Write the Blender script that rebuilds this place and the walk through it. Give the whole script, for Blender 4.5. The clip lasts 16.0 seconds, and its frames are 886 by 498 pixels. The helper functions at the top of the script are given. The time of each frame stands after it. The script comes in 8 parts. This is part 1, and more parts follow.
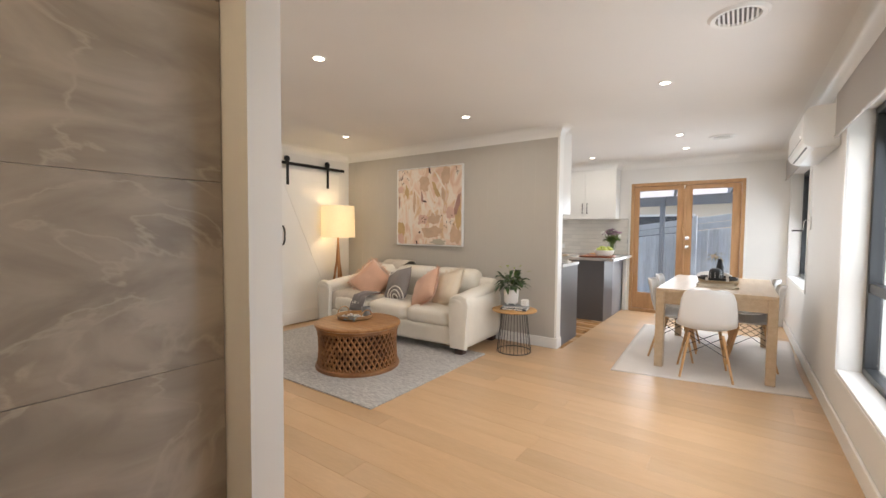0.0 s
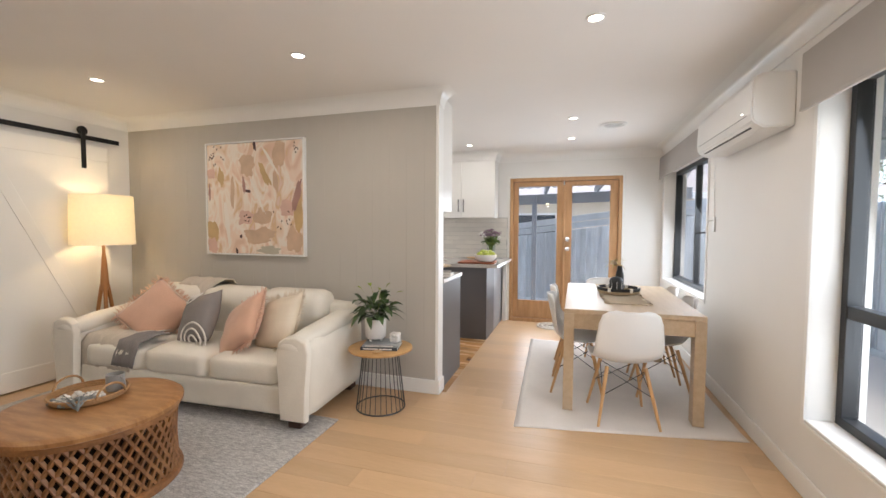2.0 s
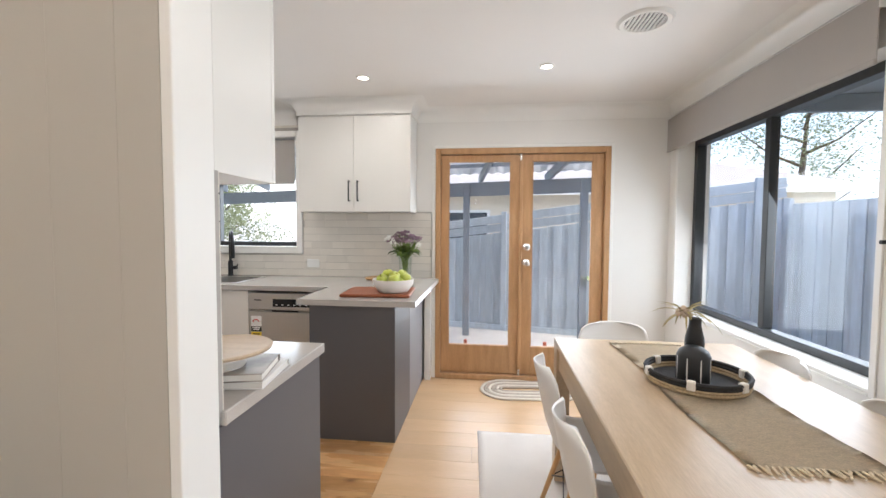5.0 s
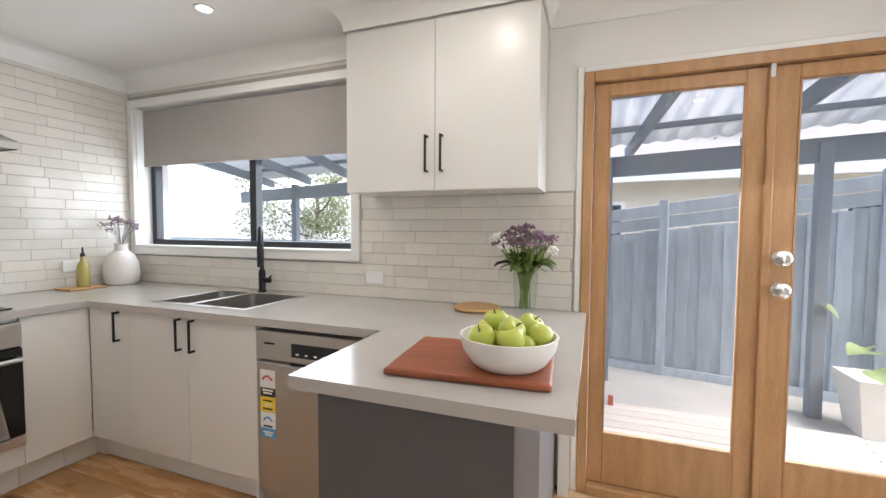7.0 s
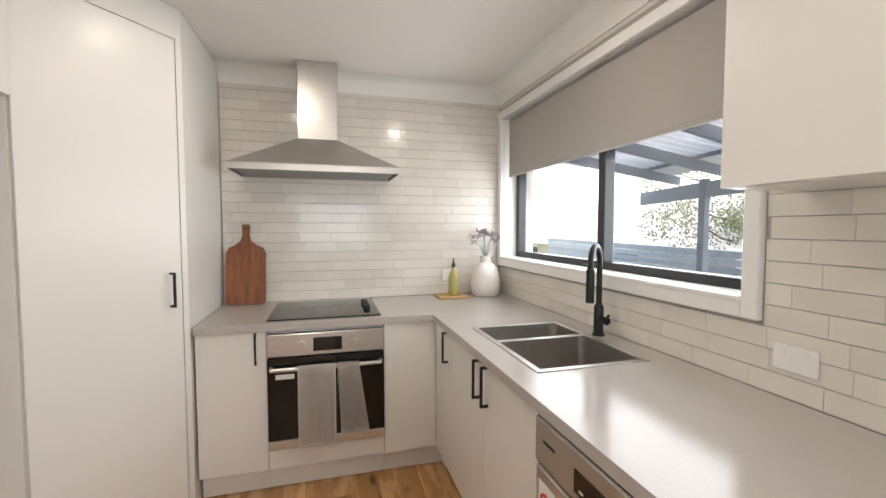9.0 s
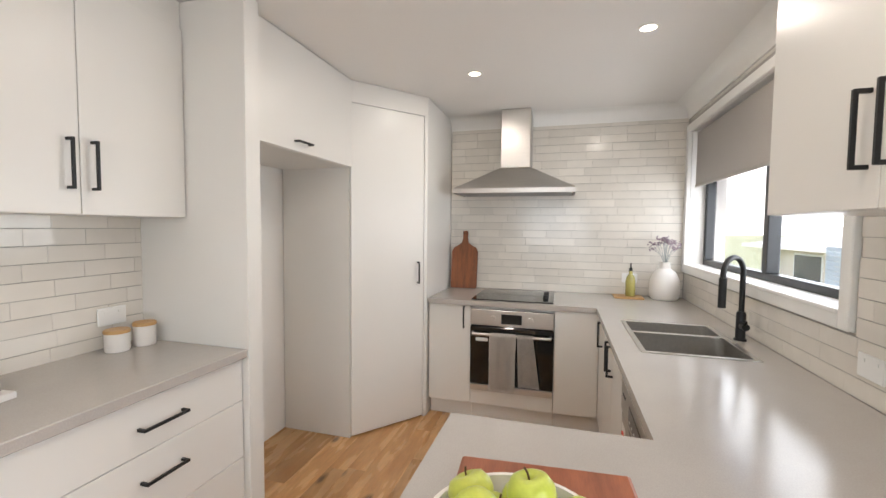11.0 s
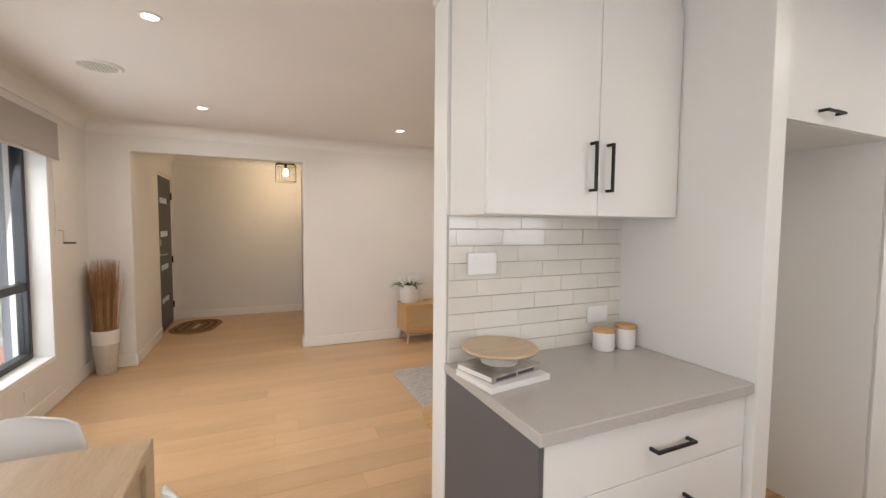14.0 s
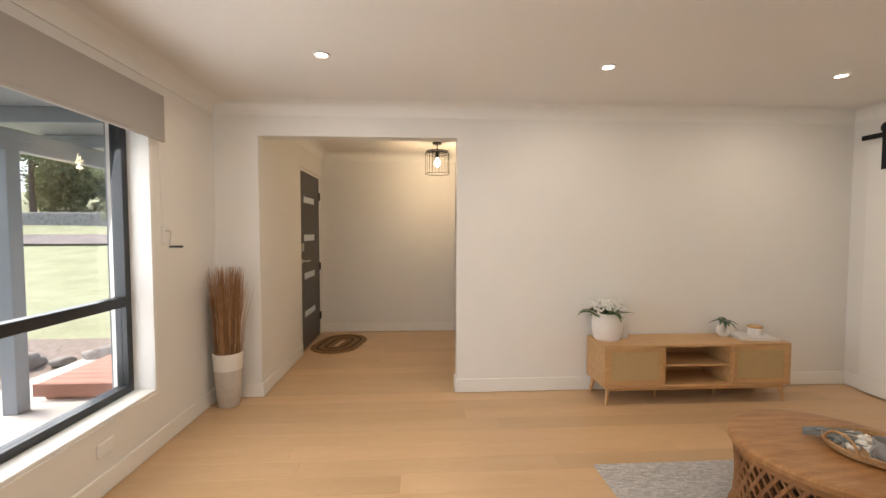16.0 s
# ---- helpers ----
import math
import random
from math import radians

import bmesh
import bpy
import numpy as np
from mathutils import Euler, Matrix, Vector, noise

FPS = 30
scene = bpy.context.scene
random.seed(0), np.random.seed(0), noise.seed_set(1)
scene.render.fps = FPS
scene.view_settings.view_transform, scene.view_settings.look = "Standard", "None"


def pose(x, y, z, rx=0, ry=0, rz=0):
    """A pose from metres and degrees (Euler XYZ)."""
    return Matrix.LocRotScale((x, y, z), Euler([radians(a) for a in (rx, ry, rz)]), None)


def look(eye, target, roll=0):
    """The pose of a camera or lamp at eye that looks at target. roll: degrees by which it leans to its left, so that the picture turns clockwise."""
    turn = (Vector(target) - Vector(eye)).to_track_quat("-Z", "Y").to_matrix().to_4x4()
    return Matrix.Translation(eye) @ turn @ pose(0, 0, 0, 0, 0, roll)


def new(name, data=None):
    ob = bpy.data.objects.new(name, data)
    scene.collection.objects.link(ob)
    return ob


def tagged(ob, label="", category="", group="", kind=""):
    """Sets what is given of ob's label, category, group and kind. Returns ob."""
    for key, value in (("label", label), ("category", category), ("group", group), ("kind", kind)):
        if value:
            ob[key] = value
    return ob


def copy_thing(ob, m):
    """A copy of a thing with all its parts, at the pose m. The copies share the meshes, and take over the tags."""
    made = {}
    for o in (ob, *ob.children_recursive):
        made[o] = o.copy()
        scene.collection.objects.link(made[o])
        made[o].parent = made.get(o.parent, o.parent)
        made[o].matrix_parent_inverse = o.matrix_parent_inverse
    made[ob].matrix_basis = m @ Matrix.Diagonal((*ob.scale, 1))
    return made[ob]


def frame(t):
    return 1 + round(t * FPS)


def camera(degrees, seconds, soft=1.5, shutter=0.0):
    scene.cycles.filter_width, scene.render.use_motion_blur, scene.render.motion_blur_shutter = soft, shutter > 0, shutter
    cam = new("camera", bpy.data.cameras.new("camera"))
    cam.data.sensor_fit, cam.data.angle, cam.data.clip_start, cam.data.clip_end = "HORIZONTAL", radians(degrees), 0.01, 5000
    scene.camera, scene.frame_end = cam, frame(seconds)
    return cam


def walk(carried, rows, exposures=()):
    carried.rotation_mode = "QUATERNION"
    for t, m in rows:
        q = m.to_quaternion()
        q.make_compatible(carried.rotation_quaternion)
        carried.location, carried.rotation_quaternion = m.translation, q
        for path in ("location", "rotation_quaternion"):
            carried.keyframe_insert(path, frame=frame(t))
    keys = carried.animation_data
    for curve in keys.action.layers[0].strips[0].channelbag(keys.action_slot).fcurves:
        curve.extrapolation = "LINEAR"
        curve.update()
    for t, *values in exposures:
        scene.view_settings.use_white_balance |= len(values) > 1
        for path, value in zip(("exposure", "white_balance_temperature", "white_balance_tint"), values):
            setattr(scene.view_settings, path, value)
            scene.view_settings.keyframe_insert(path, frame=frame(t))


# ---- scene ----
cam = camera(93.9, 16.0)
PATH = [
    (0, (0.581, 0.539, 1.274), (-0.575, 2.169, 1.184), 0.5),
    (0.5, (0.432, 0.777, 1.275), (-0.654, 2.454, 1.184), 0.3),
    (1, (0.291, 1.095, 1.28), (-0.652, 2.857, 1.188), 0.2),
    (1.5, (0.15, 1.405, 1.287), (-0.586, 3.263, 1.198), 0.2),
    (2, (0.008, 1.776, 1.319), (-0.578, 3.685, 1.223), 0.3),
    (2.5, (-0.114, 2.136, 1.309), (-0.533, 4.089, 1.22), 0.2),
    (3, (-0.216, 2.545, 1.326), (-0.528, 4.519, 1.236), 0.2),
    (3.5, (-0.294, 2.909, 1.332), (-0.535, 4.892, 1.246), 0.2),
    (3.7, (-0.313, 3.075, 1.329), (-0.526, 5.062, 1.245), 0.2),
    (5.8, (-0.454, 4.725, 1.34), (-0.667, 6.711, 1.24), 0.4),
    (6, (-0.491, 4.875, 1.327), (-0.738, 6.857, 1.228), 0.3),
    (6.5, (-0.605, 5.239, 1.32), (-1.025, 7.192, 1.218), 0.5),
    (7, (-0.764, 5.657, 1.302), (-1.452, 7.533, 1.204), 0.3),
    (7.5, (-0.9, 5.996, 1.31), (-1.878, 7.738, 1.204), 0.1),
    (8, (-1.041, 6.274, 1.327), (-2.383, 7.753, 1.218), -0.1),
    (8.5, (-1.152, 6.44, 1.335), (-2.838, 7.535, 1.235), -0.4),
    (9, (-1.134, 6.525, 1.384), (-3.069, 7.066, 1.28), 0.0),
    (9.5, (-0.965, 6.535, 1.423), (-2.962, 6.611, 1.33), 0.2),
    (9.7, (-0.88, 6.538, 1.43), (-2.876, 6.43, 1.34), 0.2),
    (9.95, (-0.78, 6.54, 1.433), (-2.77, 6.35, 1.34), 0.2),
    (10.2, (-0.69, 6.59, 1.435), (-2.675, 6.35, 1.34), 0.3),
    (10.8, (-0.48, 6.79, 1.435), (-2.422, 6.324, 1.335), 0.5),
    (11.3, (-0.32, 6.95, 1.435), (-2.198, 6.262, 1.325), 0.6),
    (11.8, (-0.213, 7.084, 1.419), (-1.995, 6.182, 1.322), 0.7),
    (12, (-0.195, 7.084, 1.417), (-1.954, 6.139, 1.316), 0.7),
    (12.5, (-0.177, 7.008, 1.424), (-1.834, 5.895, 1.308), 0.7),
    (13, (-0.183, 6.829, 1.405), (-1.642, 5.465, 1.299), 0.8),
    (13.5, (-0.227, 6.611, 1.414), (-1.384, 4.983, 1.302), 0.7),
    (14, (-0.339, 6.397, 1.431), (-1.149, 4.572, 1.314), 0.5),
    (14.5, (-0.414, 6.123, 1.407), (-0.908, 4.188, 1.301), 0.3),
    (15, (-0.509, 5.745, 1.38), (-0.734, 3.76, 1.287), 0.1),
    (15.5, (-0.54, 5.321, 1.359), (-0.702, 3.33, 1.273), 0.2),
    (16, (-0.486, 4.872, 1.36), (-0.601, 2.878, 1.272), 0.0),
]
walk(cam, [(t, look(eye, target, roll)) for t, eye, target, roll in PATH],
     exposures=[(0, 1.60, 6220, 10), (2, 1.63, 6080, 10), (3.5, 1.60, 6090, 10), (6, 1.64, 6050, 9), (7.5, 1.60, 6300, 10), (9, 1.62, 6600, 11), (12, 1.52, 6480, 11), (14, 1.44, 6480, 12), (15, 1.46, 6350, 11), (16, 1.56, 6680, 11)])

# ---- light ----
world = bpy.data.worlds.new("world")
scene.world = world
world.use_nodes = True
sky = world.node_tree.nodes.new("ShaderNodeTexSky")
sky.sky_type, sky.sun_disc = "NISHITA", False
sky.sun_elevation, sky.sun_rotation = radians(52), radians(100)
sky.air_density, sky.dust_density, sky.ozone_density = 1.0, 4.0, 1.0
world.node_tree.links.new(sky.outputs[0], world.node_tree.nodes["Background"].inputs[0])
world.node_tree.nodes["Background"].inputs[1].default_value = 0.17


def lamp(name, kind, m, energy, color=(1, 1, 1), **more):
    data = bpy.data.lights.new(name, kind)
    data.energy, data.color = energy, color
    for key, value in more.items():
        if key == "size":
            data.size = value
        elif key == "size_y":
            data.shape, data.size_y = "RECTANGLE", value
        elif key == "angle":
            data.angle = value
        elif key == "radius":
            data.shadow_soft_size = value
        elif key == "spread":
            data.spread = value
        elif key == "disk":
            data.shape, data.size = "DISK", value
    ob = new(name, data)
    ob.matrix_world = m
    return ob


SUN = lamp("sun", "SUN", look((28, -5, 36), (0, 0, 0)), 1.5, (1.0, 0.96, 0.91), angle=radians(25))
DAY = (0.93, 0.97, 1.0)
# daylight through the glazed openings
lamp("window_light", "AREA", look((1.42, 3.22, 1.15), (0, 3.22, 0.9)), 10.5, DAY, size=1.9, size_y=1.4)
lamp("window_light", "AREA", look((1.42, 6.66, 1.35), (0, 6.5, 0.5)), 8, DAY, size=1.3, size_y=1.1)
lamp("window_light", "AREA", look((-0.08, 8.0, 1.1), (-0.08, 6.2, 0.1)), 9, DAY, size=1.25, size_y=1.6)
lamp("window_light", "AREA", look((-3.05, 8.02, 1.45), (-3.05, 6, 1.0)), 5.5, DAY, size=1.65, size_y=0.6)
lamp("hall_window_light", "AREA", look((-8.6, 3.6, 1.4), (-6, 3.6, 1.0)), 9, DAY, size=1.4, size_y=1.6)
WARM = (1.0, 0.87, 0.74)
SOFT = (1.0, 0.91, 0.82)
DOWNLIGHTS = [(-3.27, 2.25), (-1.67, 2.30), (0.08, 2.38), (-3.28, 3.95), (-1.615, 4.0), (0.11, 4.035),
              (0.015, 5.97), (0.0, 6.87), (-1.235, 6.96), (-1.92, 6.33), (-2.97, 6.31), (-2.60, 7.22)]
for lx, ly in DOWNLIGHTS:
    lamp("downlight_glow", "AREA", look((lx, ly, 2.372), (lx, ly, 0)), 1.85 if ly < 5 else 1.15, WARM if ly < 5 else SOFT, disk=0.08)
scene.view_settings.exposure = 1.6

# ---- materials ----


def mat(name, color, rough=0.5, metal=0.0, vary=0.0, scale=4.0, fine=0.0, fine_scale=120.0, bump=0.0, bump_scale=150.0,
        stretch=(1, 1, 1), second=None, coat=0.0, sheen=0.0, per_object=0.0, rough_vary=0.0, emission=None, power=0.0,
        transmission=0.0, subsurface=0.0, spec=0.5):
    """A surface with variation at two scales, relief, and a shift from piece to piece."""
    m = bpy.data.materials.new(name)
    m.use_nodes = True
    nt = m.node_tree
    b = nt.nodes["Principled BSDF"]
    b.inputs["Base Color"].default_value = (*color, 1)
    b.inputs["Roughness"].default_value = rough
    b.inputs["Metallic"].default_value = metal
    b.inputs["Coat Weight"].default_value = coat
    b.inputs["Sheen Weight"].default_value = sheen
    b.inputs["Specular IOR Level"].default_value = spec
    b.inputs["Transmission Weight"].default_value = transmission
    if subsurface:
        b.inputs["Subsurface Weight"].default_value = subsurface
        b.inputs["Subsurface Radius"].default_value = (0.02, 0.01, 0.006)
    if emission:
        b.inputs["Emission Color"].default_value = (*emission, 1)
        b.inputs["Emission Strength"].default_value = power
    co = nt.nodes.new("ShaderNodeTexCoord")
    mp = nt.nodes.new("ShaderNodeMapping")
    mp.inputs["Scale"].default_value = stretch
    nt.links.new(co.outputs["Object"], mp.inputs[0])
    vec = mp.outputs[0]
    info = None
    if per_object:
        info = nt.nodes.new("ShaderNodeObjectInfo")
        add = nt.nodes.new("ShaderNodeVectorMath")
        add.operation = "MULTIPLY_ADD"
        add.inputs[1].default_value = (1, 1, 1)
        nt.links.new(mp.outputs[0], add.inputs[0])
        shift = nt.nodes.new("ShaderNodeMath")
        shift.operation = "MULTIPLY"
        shift.inputs[1].default_value = 37.0
        nt.links.new(info.outputs["Random"], shift.inputs[0])
        nt.links.new(shift.outputs[0], add.inputs[2])
        vec = add.outputs[0]
    last = None
    if vary or second:
        n1 = nt.nodes.new("ShaderNodeTexNoise")
        n1.inputs["Scale"].default_value, n1.inputs["Detail"].default_value = scale, 5
        nt.links.new(vec, n1.inputs["Vector"])
        ramp = nt.nodes.new("ShaderNodeValToRGB")
        dark = second or tuple(c * (1 - vary) for c in color)
        ramp.color_ramp.elements[0].position, ramp.color_ramp.elements[1].position = 0.3, 0.68
        ramp.color_ramp.elements[0].color, ramp.color_ramp.elements[1].color = (*dark, 1), (*color, 1)
        nt.links.new(n1.outputs["Fac"], ramp.inputs[0])
        last = ramp.outputs[0]
        if rough_vary:
            mr = nt.nodes.new("ShaderNodeMapRange")
            mr.inputs["To Min"].default_value, mr.inputs["To Max"].default_value = rough - rough_vary, rough + rough_vary
            nt.links.new(n1.outputs["Fac"], mr.inputs[0])
            nt.links.new(mr.outputs[0], b.inputs["Roughness"])
    n2 = None
    if fine:
        n2 = nt.nodes.new("ShaderNodeTexNoise")
        n2.inputs["Scale"].default_value, n2.inputs["Detail"].default_value = fine_scale, 3
        nt.links.new(vec, n2.inputs["Vector"])
        mul = nt.nodes.new("ShaderNodeMapRange")
        mul.inputs["From Min"].default_value, mul.inputs["From Max"].default_value = 0.3, 0.7
        mul.inputs["To Min"].default_value, mul.inputs["To Max"].default_value = 1 - fine, 1 + fine
        nt.links.new(n2.outputs["Fac"], mul.inputs[0])
        mix = nt.nodes.new("ShaderNodeVectorMath")
        mix.operation = "SCALE"
        if last is None:
            mix.inputs[0].default_value = color
        else:
            nt.links.new(last, mix.inputs[0])
        nt.links.new(mul.outputs[0], mix.inputs["Scale"])
        last = mix.outputs[0]
    if per_object:
        mr = nt.nodes.new("ShaderNodeMapRange")
        mr.inputs["To Min"].default_value, mr.inputs["To Max"].default_value = 1 - per_object, 1 + per_object
        nt.links.new(info.outputs["Random"], mr.inputs[0])
        mix = nt.nodes.new("ShaderNodeVectorMath")
        mix.operation = "SCALE"
        if last is None:
            mix.inputs[0].default_value = color
        else:
            nt.links.new(last, mix.inputs[0])
        nt.links.new(mr.outputs[0], mix.inputs["Scale"])
        last = mix.outputs[0]
    if last is not None:
        nt.links.new(last, b.inputs["Base Color"])
    if bump:
        n3 = nt.nodes.new("ShaderNodeTexNoise")
        n3.inputs["Scale"].default_value, n3.inputs["Detail"].default_value = bump_scale, 4
        nt.links.new(vec, n3.inputs["Vector"])
        bp = nt.nodes.new("ShaderNodeBump")
        bp.inputs["Strength"].default_value, bp.inputs["Distance"].default_value = bump, 0.004
        nt.links.new(n3.outputs["Fac"], bp.inputs["Height"])
        nt.links.new(bp.outputs[0], b.inputs["Normal"])
    return m


def see_through(m, share):
    """Thin leaves and cloth let part of the light through."""
    nt = m.node_tree
    b = nt.nodes["Principled BSDF"]
    thin = nt.nodes.new("ShaderNodeBsdfTranslucent")
    nt.links.new(b.inputs["Base Color"].links[0].from_socket, thin.inputs["Color"])
    mix = nt.nodes.new("ShaderNodeMixShader")
    mix.inputs[0].default_value = share
    nt.links.new(b.outputs[0], mix.inputs[1])
    nt.links.new(thin.outputs[0], mix.inputs[2])
    nt.links.new(mix.outputs[0], nt.nodes["Material Output"].inputs[0])


def glass(name, tint=(1, 1, 1)):
    m = bpy.data.materials.new(name)
    m.use_nodes = True
    nt = m.node_tree
    nt.nodes.remove(nt.nodes["Principled BSDF"])
    clear = nt.nodes.new("ShaderNodeBsdfTransparent")
    clear.inputs[0].default_value = (*tint, 1)
    gloss = nt.nodes.new("ShaderNodeBsdfGlossy")
    gloss.inputs["Roughness"].default_value = 0.02
    lw = nt.nodes.new("ShaderNodeLayerWeight")
    up = nt.nodes.new("ShaderNodeMath")
    up.operation = "POWER"
    up.inputs[1].default_value = 4.0
    nt.links.new(lw.outputs["Facing"], up.inputs[0])
    fres = nt.nodes.new("ShaderNodeMapRange")
    fres.inputs["To Min"].default_value, fres.inputs["To Max"].default_value = 0.025, 0.45
    nt.links.new(up.outputs[0], fres.inputs[0])
    mix = nt.nodes.new("ShaderNodeMixShader")
    nt.links.new(fres.outputs[0], mix.inputs[0])
    nt.links.new(clear.outputs[0], mix.inputs[1])
    nt.links.new(gloss.outputs[0], mix.inputs[2])
    nt.links.new(mix.outputs[0], nt.nodes["Material Output"].inputs[0])
    return m


WALL = mat("warm_white_paint", (0.80, 0.785, 0.755), 0.6, vary=0.03, scale=1.5, bump=0.08, bump_scale=220)
CEIL = mat("ceiling_paint", (0.82, 0.80, 0.775), 0.75, vary=0.03, scale=1.2, bump=0.05, bump_scale=200)
GREIGE = mat("greige_paint", (0.50, 0.47, 0.42), 0.55, vary=0.05, scale=2, bump=0.06, bump_scale=180)
TRIM = mat("white_gloss_paint", (0.84, 0.83, 0.80), 0.35, vary=0.02, scale=3)
CAB = mat("white_cabinet_laminate", (0.77, 0.755, 0.72), 0.32, vary=0.015, scale=2)
DARKPANEL = mat("charcoal_laminate", (0.105, 0.10, 0.105), 0.45, vary=0.06, scale=3)
STONE = mat("grey_stone_worktop", (0.47, 0.44, 0.41), 0.17, vary=0.05, scale=6, fine=0.05, fine_scale=300)
BLACK = mat("black_metal", (0.012, 0.012, 0.013), 0.4, metal=0.3, fine=0.15)
ALU = mat("charcoal_aluminium", (0.035, 0.038, 0.042), 0.38, metal=0.2, vary=0.1)
STEEL = mat("brushed_steel", (0.62, 0.60, 0.57), 0.34, metal=1.0, vary=0.06, fine=0.06, fine_scale=60, stretch=(1, 1, 40))
CHROME = mat("chrome", (0.8, 0.8, 0.8), 0.12, metal=1.0, vary=0.03)
OAKFRAME = mat("oiled_timber_frame", (0.50, 0.29, 0.14), 0.4, second=(0.40, 0.22, 0.095), scale=3.0, stretch=(9, 9, 1.2), fine=0.10,
               fine_scale=40, bump=0.1, bump_scale=60)
BLIND = mat("grey_blind_fabric", (0.52, 0.49, 0.46), 0.9, vary=0.03, scale=3, fine=0.06, fine_scale=500, bump=0.15, bump_scale=700)
see_through(BLIND, 0.3)
GLASS = glass("window_glass")
FROST = mat("frosted_glass", (0.75, 0.82, 0.88), 0.35, vary=0.05)
LAMPDISC = mat("lamp_disc", (1, 1, 1), 0.5, emission=(1.0, 0.86, 0.68), power=3.5)
WHITEPLASTIC = mat("white_plastic", (0.82, 0.82, 0.80), 0.3, vary=0.02)
TILE = mat("white_glazed_tile", (0.74, 0.70, 0.635), 0.13, vary=0.05, scale=9, per_object=0.05, bump=0.5, bump_scale=14, coat=0.2)
GROUT = mat("grey_grout", (0.42, 0.40, 0.37), 0.9, vary=0.1, scale=20)
PLANK = mat("pale_oak_plank", (0.61, 0.412, 0.235), 0.33, second=(0.565, 0.37, 0.20), scale=1.6, stretch=(1.0, 7, 7), fine=0.035, fine_scale=16,
            per_object=0.085, bump=0.04, bump_scale=40, rough_vary=0.03)
KNOTTY = mat("knotty_plank", (0.60, 0.35, 0.15), 0.27, second=(0.42, 0.21, 0.08), scale=2.2, stretch=(1.0, 5, 5), fine=0.10, fine_scale=12,
             per_object=0.2, bump=0.08, bump_scale=40, rough_vary=0.06)


def knots(m, scale, dark):
    """Dark knots and short cracks scattered along the boards."""
    nt = m.node_tree
    b = nt.nodes["Principled BSDF"]
    old = b.inputs["Base Color"].links[0].from_socket
    vec = [n for n in nt.nodes if n.bl_idname == "ShaderNodeVectorMath" and n.operation == "MULTIPLY_ADD"][0].outputs[0]
    flat = nt.nodes.new("ShaderNodeMapping")
    flat.inputs["Scale"].default_value = (1.0, 0.45, 0.45)
    nt.links.new(vec, flat.inputs[0])
    warp = nt.nodes.new("ShaderNodeTexNoise")
    warp.inputs["Scale"].default_value = 9.0
    nt.links.new(flat.outputs[0], warp.inputs["Vector"])
    bend = nt.nodes.new("ShaderNodeVectorMath")
    bend.operation = "MULTIPLY_ADD"
    bend.inputs[1].default_value = (0.07, 0.07, 0.07)
    nt.links.new(warp.outputs["Color"], bend.inputs[0])
    nt.links.new(flat.outputs[0], bend.inputs[2])
    cell = nt.nodes.new("ShaderNodeTexVoronoi")
    cell.inputs["Scale"].default_value = scale
    nt.links.new(bend.outputs[0], cell.inputs["Vector"])
    ramp = nt.nodes.new("ShaderNodeValToRGB")
    ramp.color_ramp.elements[0].position, ramp.color_ramp.elements[0].color = 0.05, (0.85, 0.85, 0.85, 1)
    ramp.color_ramp.elements[1].position, ramp.color_ramp.elements[1].color = 0.17, (0, 0, 0, 1)
    nt.links.new(cell.outputs["Distance"], ramp.inputs[0])
    mix = nt.nodes.new("ShaderNodeMix")
    mix.data_type = "RGBA"
    nt.links.new(ramp.outputs[0], mix.inputs["Factor"])
    nt.links.new(old, mix.inputs["A"])
    mix.inputs["B"].default_value = (*dark, 1)
    nt.links.new(mix.outputs["Result"], b.inputs["Base Color"])


knots(KNOTTY, 2.6, (0.05, 0.022, 0.01))
SUBFLOOR = mat("dark_subfloor", (0.10, 0.055, 0.03), 0.8, vary=0.2)

# ---- builders ----


def box(bm, lo, hi, bevel=0.0, seg=1):
    c = [(a + b) / 2 for a, b in zip(lo, hi)]
    s = [abs(b - a) for a, b in zip(lo, hi)]
    r = bmesh.ops.create_cube(bm, size=1.0, matrix=Matrix.Translation(c) @ Matrix.Diagonal((*s, 1)))
    if bevel:
        edges = list({e for v in r["verts"] for e in v.link_edges})
        bmesh.ops.bevel(bm, geom=edges, offset=min(bevel, min(s) * 0.45), segments=seg, affect="EDGES", profile=0.5)
    return bm


def BM():
    return bmesh.new()


def bx(lo, hi, bevel=0.0, seg=1):
    return box(BM(), lo, hi, bevel, seg)


def lathe(bm, profile, n=32, at=(0, 0, 0), sx=1.0, sy=1.0):
    """Turns a profile of (radius, height) round the upright."""
    rings = []
    for r, z in profile:
        if r < 1e-5:
            rings.append([bm.verts.new((at[0], at[1], at[2] + z))])
        else:
            rings.append([bm.verts.new((at[0] + sx * r * math.cos(2 * math.pi * k / n), at[1] + sy * r * math.sin(2 * math.pi * k / n), at[2] + z)) for k in range(n)])
    for a, b in zip(rings, rings[1:]):
        for k in range(n):
            q = (a[k % len(a)], a[(k + 1) % len(a)], b[(k + 1) % len(b)], b[k % len(b)])
            q = [v for i, v in enumerate(q) if v not in q[:i]]
            if len(q) > 2:
                bm.faces.new(q)
    return bm


